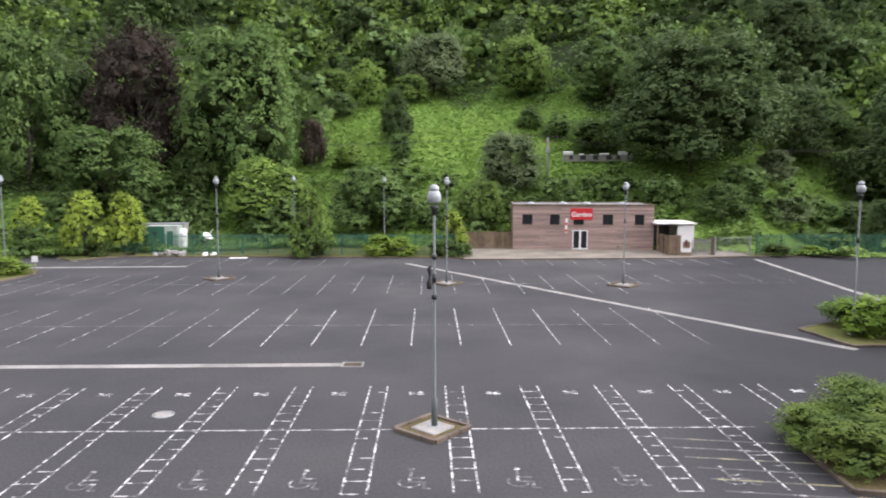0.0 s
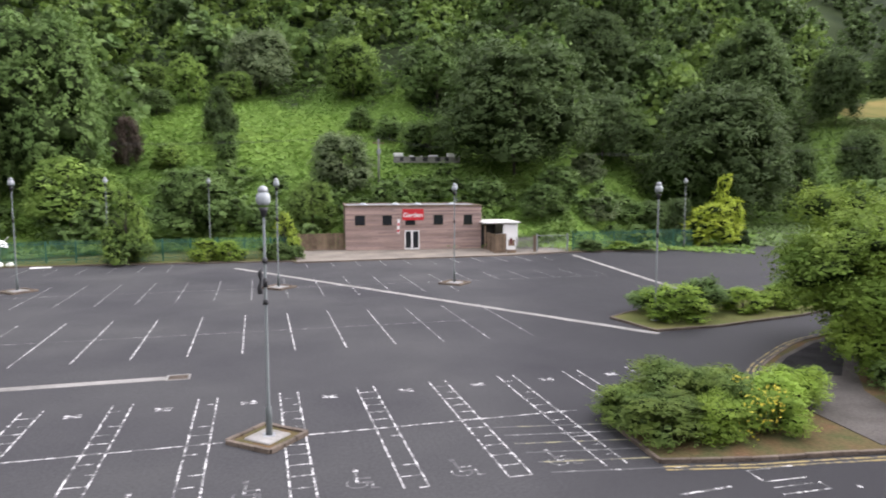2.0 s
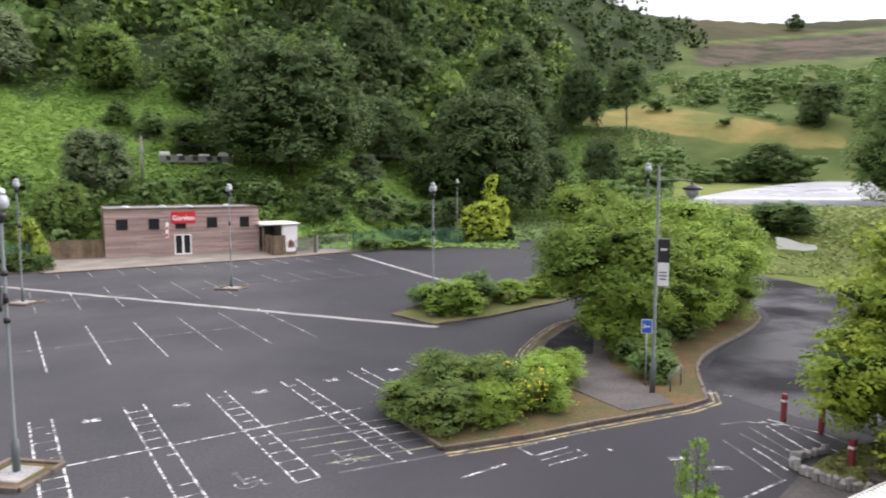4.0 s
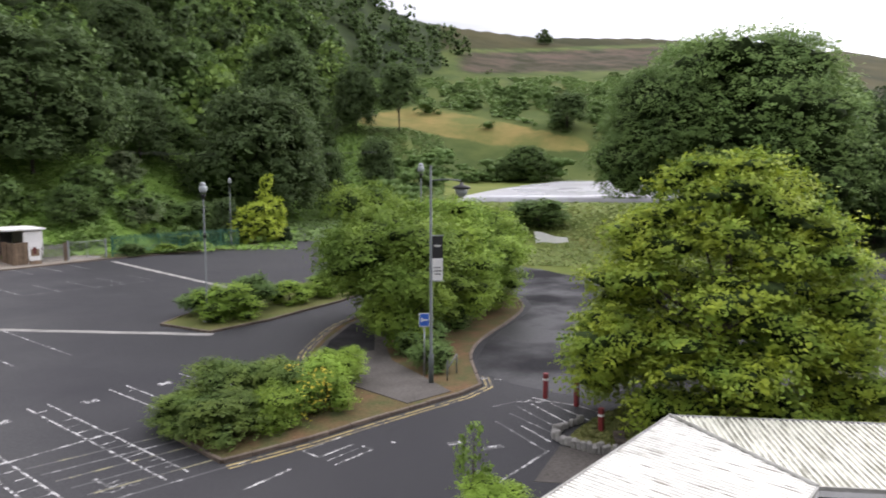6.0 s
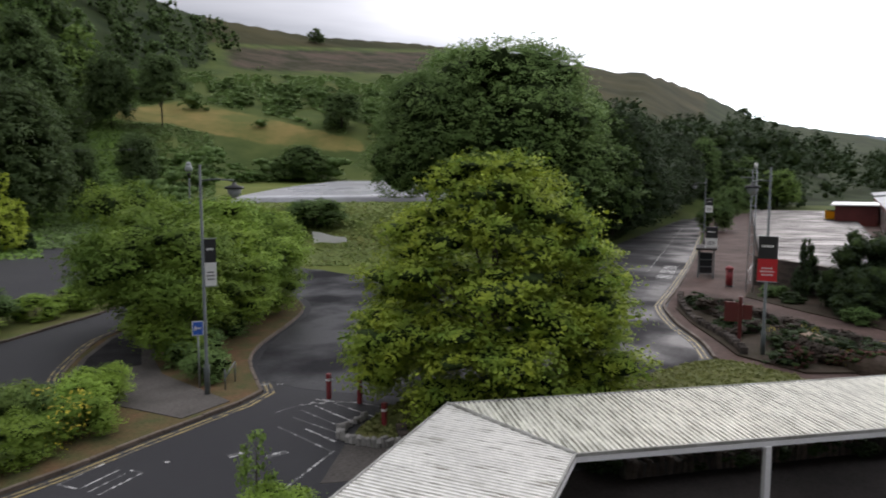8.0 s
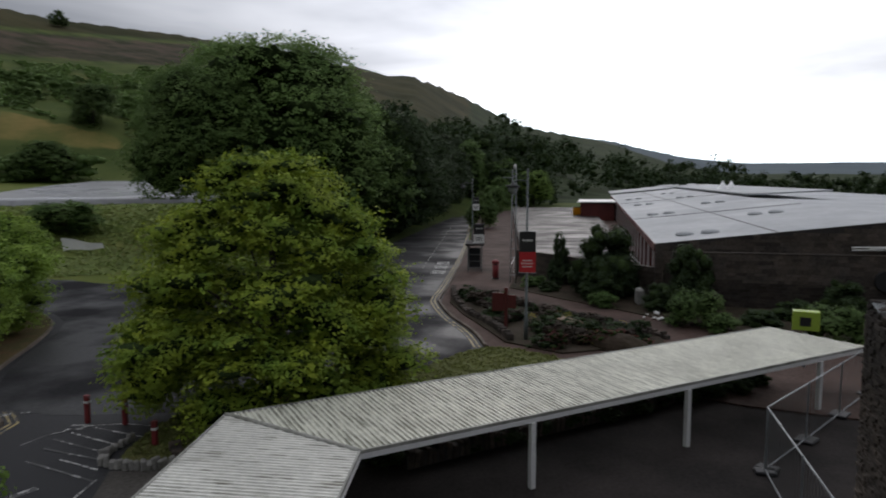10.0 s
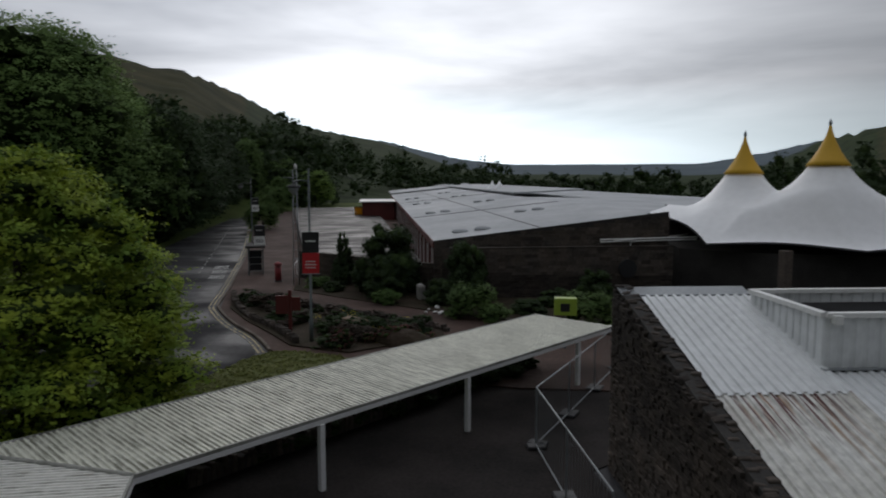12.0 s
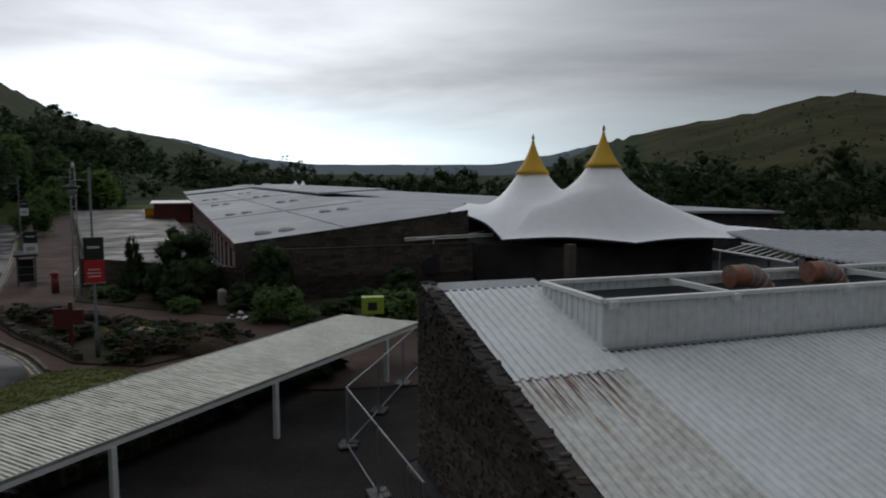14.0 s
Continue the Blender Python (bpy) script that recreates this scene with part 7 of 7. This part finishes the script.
# far woods: one joined mass of leafy crowns
def woods(name, spots, seed, count_leaf, leaf, material, label, lobes=14, core=0.72, squat=1.0):
    rng = np.random.default_rng(seed)
    vs, qs, fs, inside, n = [], [], [], [], 0
    base = [crown_points(rng, lobes, count_leaf, s, core if core > 0.9 else core * 0.8, 0.075, 8) for s in ("round", "egg", "round", "round")]
    solid = min(lobes, 7)
    n_ball = solid * len(BALL)
    for i, (x, y, w, h) in enumerate(spots):
        h *= squat
        p, d, cores = base[i % 4]
        cores = cores[:n_ball]
        a = rng.uniform(0, 6.28)
        rot = np.array([[math.cos(a), -math.sin(a), 0], [math.sin(a), math.cos(a), 0], [0, 0, 1]])
        p2 = (p @ rot.T) * np.array([w, w, h]) + np.array([x, y, land(x, y) - 0.4])
        v, q = leaf_cards(p2, d @ rot.T, leaf * w, 0.4, rng)
        c2 = (cores @ rot.T) * np.array([w, w, h]) + np.array([x, y, land(x, y) - 0.4])
        vs += [c2, v]
        fs.append(leaf_facing(len(c2), d @ rot.T, rng))
        inside.append(ball_faces(solid) + n)
        qs.append(q + n + n_ball)
        n += n_ball + len(v)
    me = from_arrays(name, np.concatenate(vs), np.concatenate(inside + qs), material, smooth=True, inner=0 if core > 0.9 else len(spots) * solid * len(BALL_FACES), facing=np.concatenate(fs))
    return tagged(new(name, me), label, "woodland", kind="stuff")


def scatter(seed, n, az, dist, size, keep):
    rng = random.Random(seed)
    out = []
    while len(out) < n:
        a = rng.uniform(*az)
        r = math.sqrt(rng.uniform(dist[0] ** 2, dist[1] ** 2))
        x, y = -math.sin(radians(a)) * r, math.cos(radians(a)) * r
        n += 0
        if keep(a, r):
            w = rng.uniform(*size) * (0.8 + 0.4 * rng.random())
            out.append((x, y, w, w * rng.uniform(0.75, 1.1)))
        elif rng.random() < 0.02:
            n -= 1
    return out


slope = scatter(1, 400, (-50, 36), (112, 300), (9, 16), lambda a, r: wooded(a, r) and not (a < -42 and r > 262))
woods("hillside_wood", slope[:130], 2, 900, 0.04, f_mid, "thick mixed green wood on the steep hillside")
woods("hillside_wood", slope[130:270], 3, 900, 0.04, f_dark, "thick dark green wood on the steep hillside")
woods("hillside_wood", slope[270:], 4, 900, 0.04, f_bright, "fresh green young trees on the steep hillside")
woods("hillside_wood", scatter(15, 46, (-16, 14), (160, 225), (8, 14), lambda a, r: True), 15, 900, 0.04, f_bright, "young green trees above the meadow")
woods("ridge_wood", scatter(5, 170, (-53, -30), (290, 470), (6.5, 11), lambda a, r: r > table([(-53, 440), (-49, 320), (-44, 290)], a)), 5, 260, 0.055, f_dark, "dark trees along the ridge", 15)
def rise_at(a, r):
    return math.degrees(math.atan2(land(-math.sin(radians(a)) * r, math.cos(radians(a)) * r) - EYE, r))


f_scrub = foliage("hill_scrub_leaves", (0.16, 0.235, 0.06), (0.11, 0.17, 0.045), rand=0)
woods("gorse_scrub", scatter(6, 120, (-72, -45), (170, 480), (5, 10), lambda a, r: rise_at(a, r) > table(FIELD_TOP, a) + 0.25 and rise_at(a, r) < 7.0 or (rise_at(a, r) < 9 and noise.noise(Vector((a * 0.4, r * 0.02, 0))) > 0.35)), 6, 420, 0.04, f_scrub, "green scrub thick over the hillside", 10, 0.92, 0.55)
woods("bank_scrub", scatter(16, 60, (-76, -44), (118, 180), (4, 9), lambda a, r: r > table([(-76, 150), (-70, 172), (-51, 172), (-48, 125), (-44, 118)], a)), 16, 600, 0.034, f_mid, "green bushes round the upper car park", 10, 0.92, 0.7)
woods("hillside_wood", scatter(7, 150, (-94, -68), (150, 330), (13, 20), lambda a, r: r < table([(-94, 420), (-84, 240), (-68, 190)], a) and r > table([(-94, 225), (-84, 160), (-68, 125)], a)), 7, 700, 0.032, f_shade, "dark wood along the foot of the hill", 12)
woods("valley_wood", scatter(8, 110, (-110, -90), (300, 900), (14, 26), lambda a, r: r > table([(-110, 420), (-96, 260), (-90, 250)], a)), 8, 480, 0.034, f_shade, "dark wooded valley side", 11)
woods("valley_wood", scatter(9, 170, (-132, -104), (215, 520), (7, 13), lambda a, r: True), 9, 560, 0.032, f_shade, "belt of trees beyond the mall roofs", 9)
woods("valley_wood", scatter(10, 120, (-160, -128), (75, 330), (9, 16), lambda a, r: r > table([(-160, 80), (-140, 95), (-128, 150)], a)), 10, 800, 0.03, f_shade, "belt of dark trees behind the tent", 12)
woods("moor_scrub", scatter(11, 160, (-158, -130), (330, 1050), (2.5, 6.5), lambda a, r: r > table([(-158, 330), (-136, 420), (-130, 700)], a)), 11, 60, 0.11, f_dark, "dark bushes scattered on the moor", 5)


def ground_cover(name, seed, n, az, dist, size, height, material, label, keep=lambda a, r: True, spread=0.3):
    """Low fronds over the slope, thicker in drifts."""
    rng = np.random.default_rng(seed)
    c, d = [], []
    tries = 0
    while len(c) < n and tries < n * 6:
        tries += 1
        a, r = rng.uniform(*az), math.sqrt(rng.uniform(dist[0] ** 2, dist[1] ** 2))
        if not keep(a, r):
            continue
        x, y = -math.sin(radians(a)) * r, math.cos(radians(a)) * r
        k = noise.noise(Vector((x * 0.12, y * 0.12, seed))) + 0.4 * noise.noise(Vector((x * 0.45, y * 0.45, seed)))
        c.append((x, y, land(x, y) + height * (0.35 + max(k + 0.3, 0) * rng.uniform(0.3, 1.0)))), d.append((0, 0, 1))
    v, q = leaf_cards(np.array(c), np.array(d, dtype=float), size, spread, rng)
    return tagged(new(name, from_arrays(name, v, q, material, smooth=True, facing=leaf_facing(0, np.array(d, dtype=float), rng))), label, "undergrowth", kind="stuff")


f_bramble = foliage("bramble_leaves", (0.19, 0.285, 0.058), (0.125, 0.2, 0.045), rand=0)
woods("fence_scrub", scatter(18, 66, (-30, 32), (87, 106), (3.5, 7.5), lambda a, r: not (-26 < a < -4 and r < 97)), 18, 700, 0.034, f_mid, "thick green bushes on the bank behind the fence", 12, 0.66, 0.75)
ground_cover("undergrowth", 8, 26000, (-44, 36), (112, 300), 0.75, 2.2, f_mid, "dark undergrowth between the hillside trees", wooded)
ground_cover("bracken", 1, 64000, (-38, 36), (86, 165), 0.32, 0.3, f_bracken, "bright green bracken over the slope")
ground_cover("brambles", 2, 20000, (-32, 30), (84, 110), 0.34, 1.2, f_bramble, "tangled green brambles behind the fence", lambda a, r: noise.noise(Vector((a * 0.25, r * 0.1, 2))) > -0.05)
ground_cover("rough_grass_tufts", 3, 19000, (-76, -44), (69, 135), 0.3, 0.12, foliage("bank_grass", (0.25, 0.29, 0.07), (0.18, 0.23, 0.06), 0), "rough grass tufts on the bank", lambda a, r: not (r > 114 and -69 < a < -51))
ground_cover("rough_grass_tufts", 4, 9000, (-98, -76), (88, 130), 0.4, 0.5, foliage("verge_grass", (0.06, 0.08, 0.024), (0.045, 0.06, 0.02), 0), "rough grass tufts beside the road", lambda a, r: math.cos(radians(a)) * r > 14)

ground_cover("hill_scrub", 5, 15000, (-73, -44), (180, 470), 0.95, 1.0, f_scrub, "low green scrub and bracken over the far slope",
             lambda a, r: rise_at(a, r) > table(FIELD_TOP, a) + 0.2 and rise_at(a, r) < 8.0 and noise.noise(Vector((a * 0.5, r * 0.015, 7))) > -0.25)

ground_cover("hill_scrub", 6, 16000, (-52, -36), (96, 235), 0.42, 0.6, f_scrub, "rough green undergrowth between the trees",
             lambda a, r: not (a < -50 and r > 110) and not table(FIELD_LOW, a) - 0.2 < rise_at(a, r) < table(FIELD_TOP, a) + 0.2)

# ---- planted trees ----
near_trunk = trunk_mesh("trunk", 9, 9)
lime_crown = crown_mesh("crown", 91, 240, 120000, 0.0067, "tiers", f_lime, 0.62, 0.045, 18)
tree("lime_tree", lime_crown, near_trunk, 24.1, 7.7, 0.1, 10.8, 9.15, 0.6, "big bushy lime tree with yellow-tipped leaves by the road", turn=200)
f_road = foliage("road_tree_leaves", (0.25, 0.345, 0.042), (0.125, 0.205, 0.029))
mid_crowns = [crown_mesh("crown", s, n, 30000, 0.0108, shape, f_road, 0.52, 0.075, 18) for s, n, shape in ((92, 30, "round"), (96, 24, "egg"), (97, 38, "round"))]
for i, (x, y, w, h, f) in enumerate(((26.6, 25.8, 8.6, 6.7, 0.8), (33.6, 28.0, 9.8, 7.2, 0.5), (29.6, 30.0, 7.6, 8.2, 1.2), (38.6, 29.4, 7.8, 6.8, 0.4), (24.8, 23.4, 4.6, 4.4, 0.4), (30.4, 24.9, 6.2, 5.2, 0.4), (35.2, 26.6, 5.8, 4.9, 0.3))):
    tree("broadleaf_tree", mid_crowns[i % 3], near_trunk, x, y, 0.1, w, h, f, "spreading green tree on a kerbed island", group="island trees", turn=x * 40)
young = crown_mesh("crown", 93, 34, 9000, 0.016, "egg", f_yellow, 0.6, 0.08)
young2 = crown_mesh("crown", 94, 40, 9000, 0.016, "cone", f_bright, 0.6, 0.08)
for x, y, w, h in ((-38.6, 74.6, 5.0, 7.0), (-35.6, 77.4, 5.2, 6.8), (-49.4, 83.0, 4.6, 6.2), (-54.5, 81.0, 4.6, 6.6)):
    tree("young_tree", young, near_trunk, x, y, 0.08, w, h, 1.2, "small yellow-green young tree on a grass island", group="young trees", turn=x * 31)
tree("young_tree", young2, near_trunk, -14.2, 74.6, 0.1, 5.4, 7.4, 0.2, "bright green conical young tree by the fence", turn=20)
tree("young_tree", young, near_trunk, 1.2, 76.5, 0.1, 3.2, 4.9, 0.9, "small yellow-green young tree by the fence", turn=50)
tree("conifer", crown_mesh("crown", 98, 64, 12000, 0.019, "cone", f_gold, 0.55, 0.05), near_trunk, 57.5, 79.5, 0.08, 5.4, 9.0, 0.3, "yellow-green pointed conifer by the entrance")
tree("round_bush", crown_mesh("crown", 99, 40, 12000, 0.019, "round", f_gold, 0.55, 0.05), near_trunk, 54.6, 78.8, 0.08, 7.0, 5.4, 0.1, "bright green rounded bush by the entrance", "bush")
tree("dark_bush", crowns["dark"][0], near_trunk, 51.5, 81.5, 0.05, 4.5, 6.0, 0.1, "dark green bush by the fence", "bush")


def shrub(x, y, w, h, key, label, z=0.08, turn=0):
    t = thing("shrub", pose(x, y, z, 0, 0, turn), label, "shrub")
    share("foliage", shrubs[key], t, Matrix.Diagonal((w, w, h, 1)))
    share("stem", trunks[0], t, Matrix.Diagonal((w * 0.7, w * 0.7, h * 0.7, 1)))
    return t


f_fresh = foliage("fresh_shrub_leaves", (0.275, 0.385, 0.045), (0.185, 0.285, 0.04))
shrubs = {"olive": crown_mesh("foliage", 101, 22, 11000, 0.0165, "round", f_shrub, 0.55, 0.13, 18), "yellow": crown_mesh("foliage", 102, 20, 11000, 0.0165, "round", f_fresh, 0.55, 0.12, 18), "dark": crown_mesh("foliage", 103, 40, 11000, 0.0145, "round", f_bed, 0.86, 0.05),
          "mid": crown_mesh("foliage", 104, 22, 7000, 0.019, "round", f_mid, 0.66, 0.08), "low": crown_mesh("foliage", 106, 14, 1300, 0.034, "round", f_bed), "lowbrown": crown_mesh("foliage", 109, 14, 1200, 0.034, "round", f_copper), "lowred": crown_mesh("foliage", 110, 14, 1200, 0.032, "round", foliage("red_bedding_leaves", (0.16, 0.035, 0.03), (0.07, 0.04, 0.025))), "lowdark": crown_mesh("foliage", 107, 14, 1300, 0.032, "round", f_bed), "fresh": crown_mesh("foliage", 108, 22, 8000, 0.018, "round", f_fresh, 0.64, 0.1), "flower": crown_mesh("foliage", 105, 20, 260, 0.022, "round", f_blossom, 0.01, 0)}
for x, y, w, h, k in ((12.2, 19.7, 3.2, 1.5, "olive"), (13.4, 21.6, 3.3, 2.0, "olive"), (15.4, 21.5, 3.1, 1.7, "olive"), (13.8, 19.2, 2.3, 1.5, "yellow"), (15.8, 19.2, 2.6, 1.4, "yellow"), (17.3, 20.5, 3.0, 1.55, "yellow"), (18.8, 21.5, 2.7, 1.5, "yellow"), (11.8, 21.5, 2.4, 1.3, "olive"), (14.9, 20.2, 2.2, 1.9, "olive")):
    shrub(x, y, w, h, k, "spreading shrub of mixed green and yellow leaves on the island" if k == "olive" else "bright yellow-green shrub on the island", turn=x * 53)
shrub(15.2, 19.2, 2.6, 1.85, "flower", "yellow flower heads on a shrub", turn=40)
for x, y, w, h, k in ((23.4, 36.6, 4.2, 2.2, "fresh"), (26.0, 38.2, 3.6, 2.3, "mid"), (29.0, 38.0, 3.2, 1.6, "fresh"), (32.0, 38.8, 3.4, 1.5, "fresh"), (35.0, 40.2, 4.0, 1.7, "mid"), (23.3, 39.2, 3.4, 1.6, "mid")):
    shrub(x, y, w, h, k, "low bright green shrub on the lamp island", turn=x * 53)
for x, y, w, h, k in ((-37.4, 75.2, 3.0, 1.8, "mid"), (-38.2, 60.5, 4.0, 1.6, "fresh"), (-41.0, 58.2, 5.0, 2.2, "fresh"), (-45, 58, 5, 2, "mid"), (-14.2, 74.9, 5.6, 3.0, "mid"), (-6.8, 75.0, 4.0, 2.3, "fresh"), (-4.4, 75.0, 3.4, 2.2, "fresh"), (0.4, 74.8, 4.0, 1.9, "mid"),
                     (2.0, 74.6, 2.6, 1.5, "mid"), (36.5, 75.6, 3.4, 1.4, "mid"), (40.2, 75.4, 3.0, 1.1, "fresh"), (58.5, 77.5, 2.4, 2.0, "dark"), (22.8, 19.9, 2.2, 1.3, "mid"), (24.6, 22.0, 3.0, 1.7, "mid"), (30, 25.2, 3.5, 2.2, "mid"), (36.0, 27.2, 3.6, 2.4, "mid")):
    shrub(x, y, w, h, k, "low green shrub in the grass verge", turn=x * 53)
for x, y, w, h, k in ((50.4, -8.5, 5.4, 5.1, "dark"), (48.2, -7.7, 3.0, 2.2, "dark"), (46.0, -13.2, 3.3, 4.2, "dark"), (44.8, -11.2, 2.6, 1.8, "dark"), (40.3, -11.9, 3.3, 2.1, "mid"), (36.4, -17.8, 3.4, 2.0, "mid"), (43.6, -21.8, 3.0, 2.2, "dark"), (42.4, -18.4, 2.6, 1.2, "dark"), (40.4, -15.6, 2.4, 1.0, "dark"),
                     (46.0, -7.6, 2.0, 1.0, "mid"), (38.6, -12.8, 2.2, 1.1, "mid"), (38.5, -7.2, 1.4, 0.6, "flower"), (40.6, -4.4, 1.4, 0.7, "flower"), (41.5, -1.0, 3.0, 0.8, "dark"), (38.4, -5.2, 2.6, 0.7, "dark"), (36.8, -7.2, 2.6, 0.8, "dark"), (54.5, -3.6, 2.2, 0.9, "mid"), (52.2, -4.6, 1.8, 0.8, "dark")):
    shrub(x, y, w, h, k, {"dark": "dark evergreen shrub in the planting bed", "mid": "grey-green shrub in the planting bed", "flower": "yellow flowering plant in the bed"}[k], turn=x * 53)
tree("conifer", crown_mesh("crown", 111, 46, 9000, 0.02, "cone", f_bed, 0.7, 0.05), near_trunk, 55.2, -5.7, 0.1, 2.0, 4.1, 0.1, "dark clipped conical evergreen before the garden wall", "conifer")
tree("sapling", crown_mesh("crown", 95, 16, 620, 0.034, "cone", f_bright, 0.1, 0.12, 8), trunk_mesh("trunk", 12, 0), 13.7, 10.5, 0.0, 1.35, 2.4, 0.3, "thin leafy green sapling beside the walkway", "sapling")
shrub(13.3, 9.9, 2.4, 1.0, "yellow", "bright green bush at the foot of a sapling", 0.0)
for i in range(13):
    s = i / 12
    shrub(20.0 + 8.8 * s + random.uniform(-0.2, 0.2), 3.0 - 14.0 * s, random.uniform(1.3, 1.8), random.uniform(0.7, 1.0), "dark", "low dark hedge plant along the covered walk", 0.03, i * 50)
for i in range(44):
    w = random.uniform(0.6, 1.5)
    shrub(random.uniform(34.2, 37.4), random.uniform(-8.6, -2.2), w, w * random.uniform(0.4, 0.7), random.choice(("lowbrown", "lowdark", "lowred", "lowbrown", "flower" if w < 0.8 else "low")), "low brown and red plant in the soil bed", 0.12, i * 47)
for i in range(46):
    s, w = random.random(), random.uniform(0.7, 1.9)
    x = 36.0 + 15 * s
    y = -9.0 + 10.0 * s + (8.0 - 6.6 * s) * random.uniform(0.1, 0.9)
    shrub(x, y, w, w * random.uniform(0.35, 0.6), random.choice(("lowdark", "lowbrown", "low", "lowdark", "lowbrown", "flower" if w < 0.9 else "lowdark")), "low plant in the dark soil bed", 0.12, i * 50)

# ---- ruin, wooden pole and wires on the slope ----
ruin = thing("ruined_wall", pose(19.8, 115.5, land(24, 115) + 0.5, 0, 0, -4), "broken white wall of a ruined building on the slope", "ruin")
part("wall", slab([(0, 0), (11.2, 0), (11.2, 0.4), (0, 0.4)], 0, 1.0), m_channel, ruin)
for x, w, h in ((0, 1.6, 1.6), (2.6, 0.8, 1.2), (4.4, 0.5, 1.15), (5.9, 1.6, 1.3), (9.0, 2.2, 1.62)):
    part("broken_top", boxed(x, x + w, -0.02, 0.42, 1.002, h, pose(0, 0, 0, 0, 0, 0.4), bevel=0.08), m_white, ruin)
# black plates on the face paint the dark of the openings
for x, w in ((1.0, 0.6), (2.8, 0.9), (4.9, 0.8), (7.0, 0.9), (8.6, 0.7)):
    part("opening", boxed(x, x + w, -0.03, -0.005, 0.25, 0.92), m_black, ruin)
wood_pole = thing("utility_pole", pose(16.1, 107.8, land(16.1, 107.8) - 0.3), "wooden utility pole with a crossarm and transformer", "utility pole")
part("pole", tubed([(0, 0, 0), (0, 0, 7.2)], [0.2, 0.14], 10), m_channel, wood_pole)
part("crossarm", boxed(-0.9, 0.9, -0.06, 0.06, 6.5, 6.65), m_timber, wood_pole)
part("transformer", boxed(-0.3, 0.3, -0.35, -0.1, 4.9, 5.6, bevel=0.04), m_steel, wood_pole)
for z in (6.7, 6.5):
    w = thing("overhead_wire", Matrix(), "thin overhead wire sagging across the slope", "wire")
    z0 = land(16.1, 107.8) + z - 0.4
    part("wire", tubed([(-70 + 86 * i / 12, 112 - 4.2 * i / 12, z0 + 1.0 - 1.5 * math.sin(math.pi * i / 12)) for i in range(13)] + [(16.1 + 84 * i / 12, 107.8 - 6 * i / 12, z0 - 1.5 * math.sin(math.pi * i / 12)) for i in range(1, 13)], 0.02, 4), m_black, w)

board = thing("wall_notice", pose(17.62, -9.62, 1.35, 0, 0, 169), "dark red notice board on the stone gable corner", "notice board")
part("panel", boxed(-0.2, 0.2, 0.06, 0.1, 0.0, 1.5, bevel=0.01), m_darkred, board)
part("border", box(boxed(-0.23, 0.23, 0.05, 0.095, 1.502, 1.54), -0.23, 0.23, 0.05, 0.095, -0.04, -0.002), m_black, board)

# ---- stonework of the near gable, last ----
foot = on_roof(-0.42, -10.9)
stone_face(gable, Vector((on_roof(-0.42, 0.7).x, on_roof(-0.42, 0.7).y, 0.02)), -UDIR, 11.5, lambda s: APEX.z + SLOPE * (0.7 - s) - 0.02, 5, (0.05, 0.12), (0.12, 0.36), 0.06, 300)
for i in range(230):
    b = 0.62 - (i // 2) * 0.1 + random.uniform(-0.04, 0.04)
    p = on_roof(-0.12 - 0.2 * (i % 2) + random.uniform(-0.05, 0.05), b, 0.12)
    bm = boxed(-0.05 - random.uniform(0, 0.03), 0.05, -0.11 - random.uniform(0, 0.03), 0.11 + random.uniform(-0.03, 0.04), -0.22, random.uniform(-0.14, -0.01), bevel=0.02)
    part("coping_stone", bm, m_stone, gable, m=pose(p.x, p.y, p.z, random.uniform(-12, 12), -15 + random.uniform(-16, 16), -11 + random.uniform(-25, 25)))
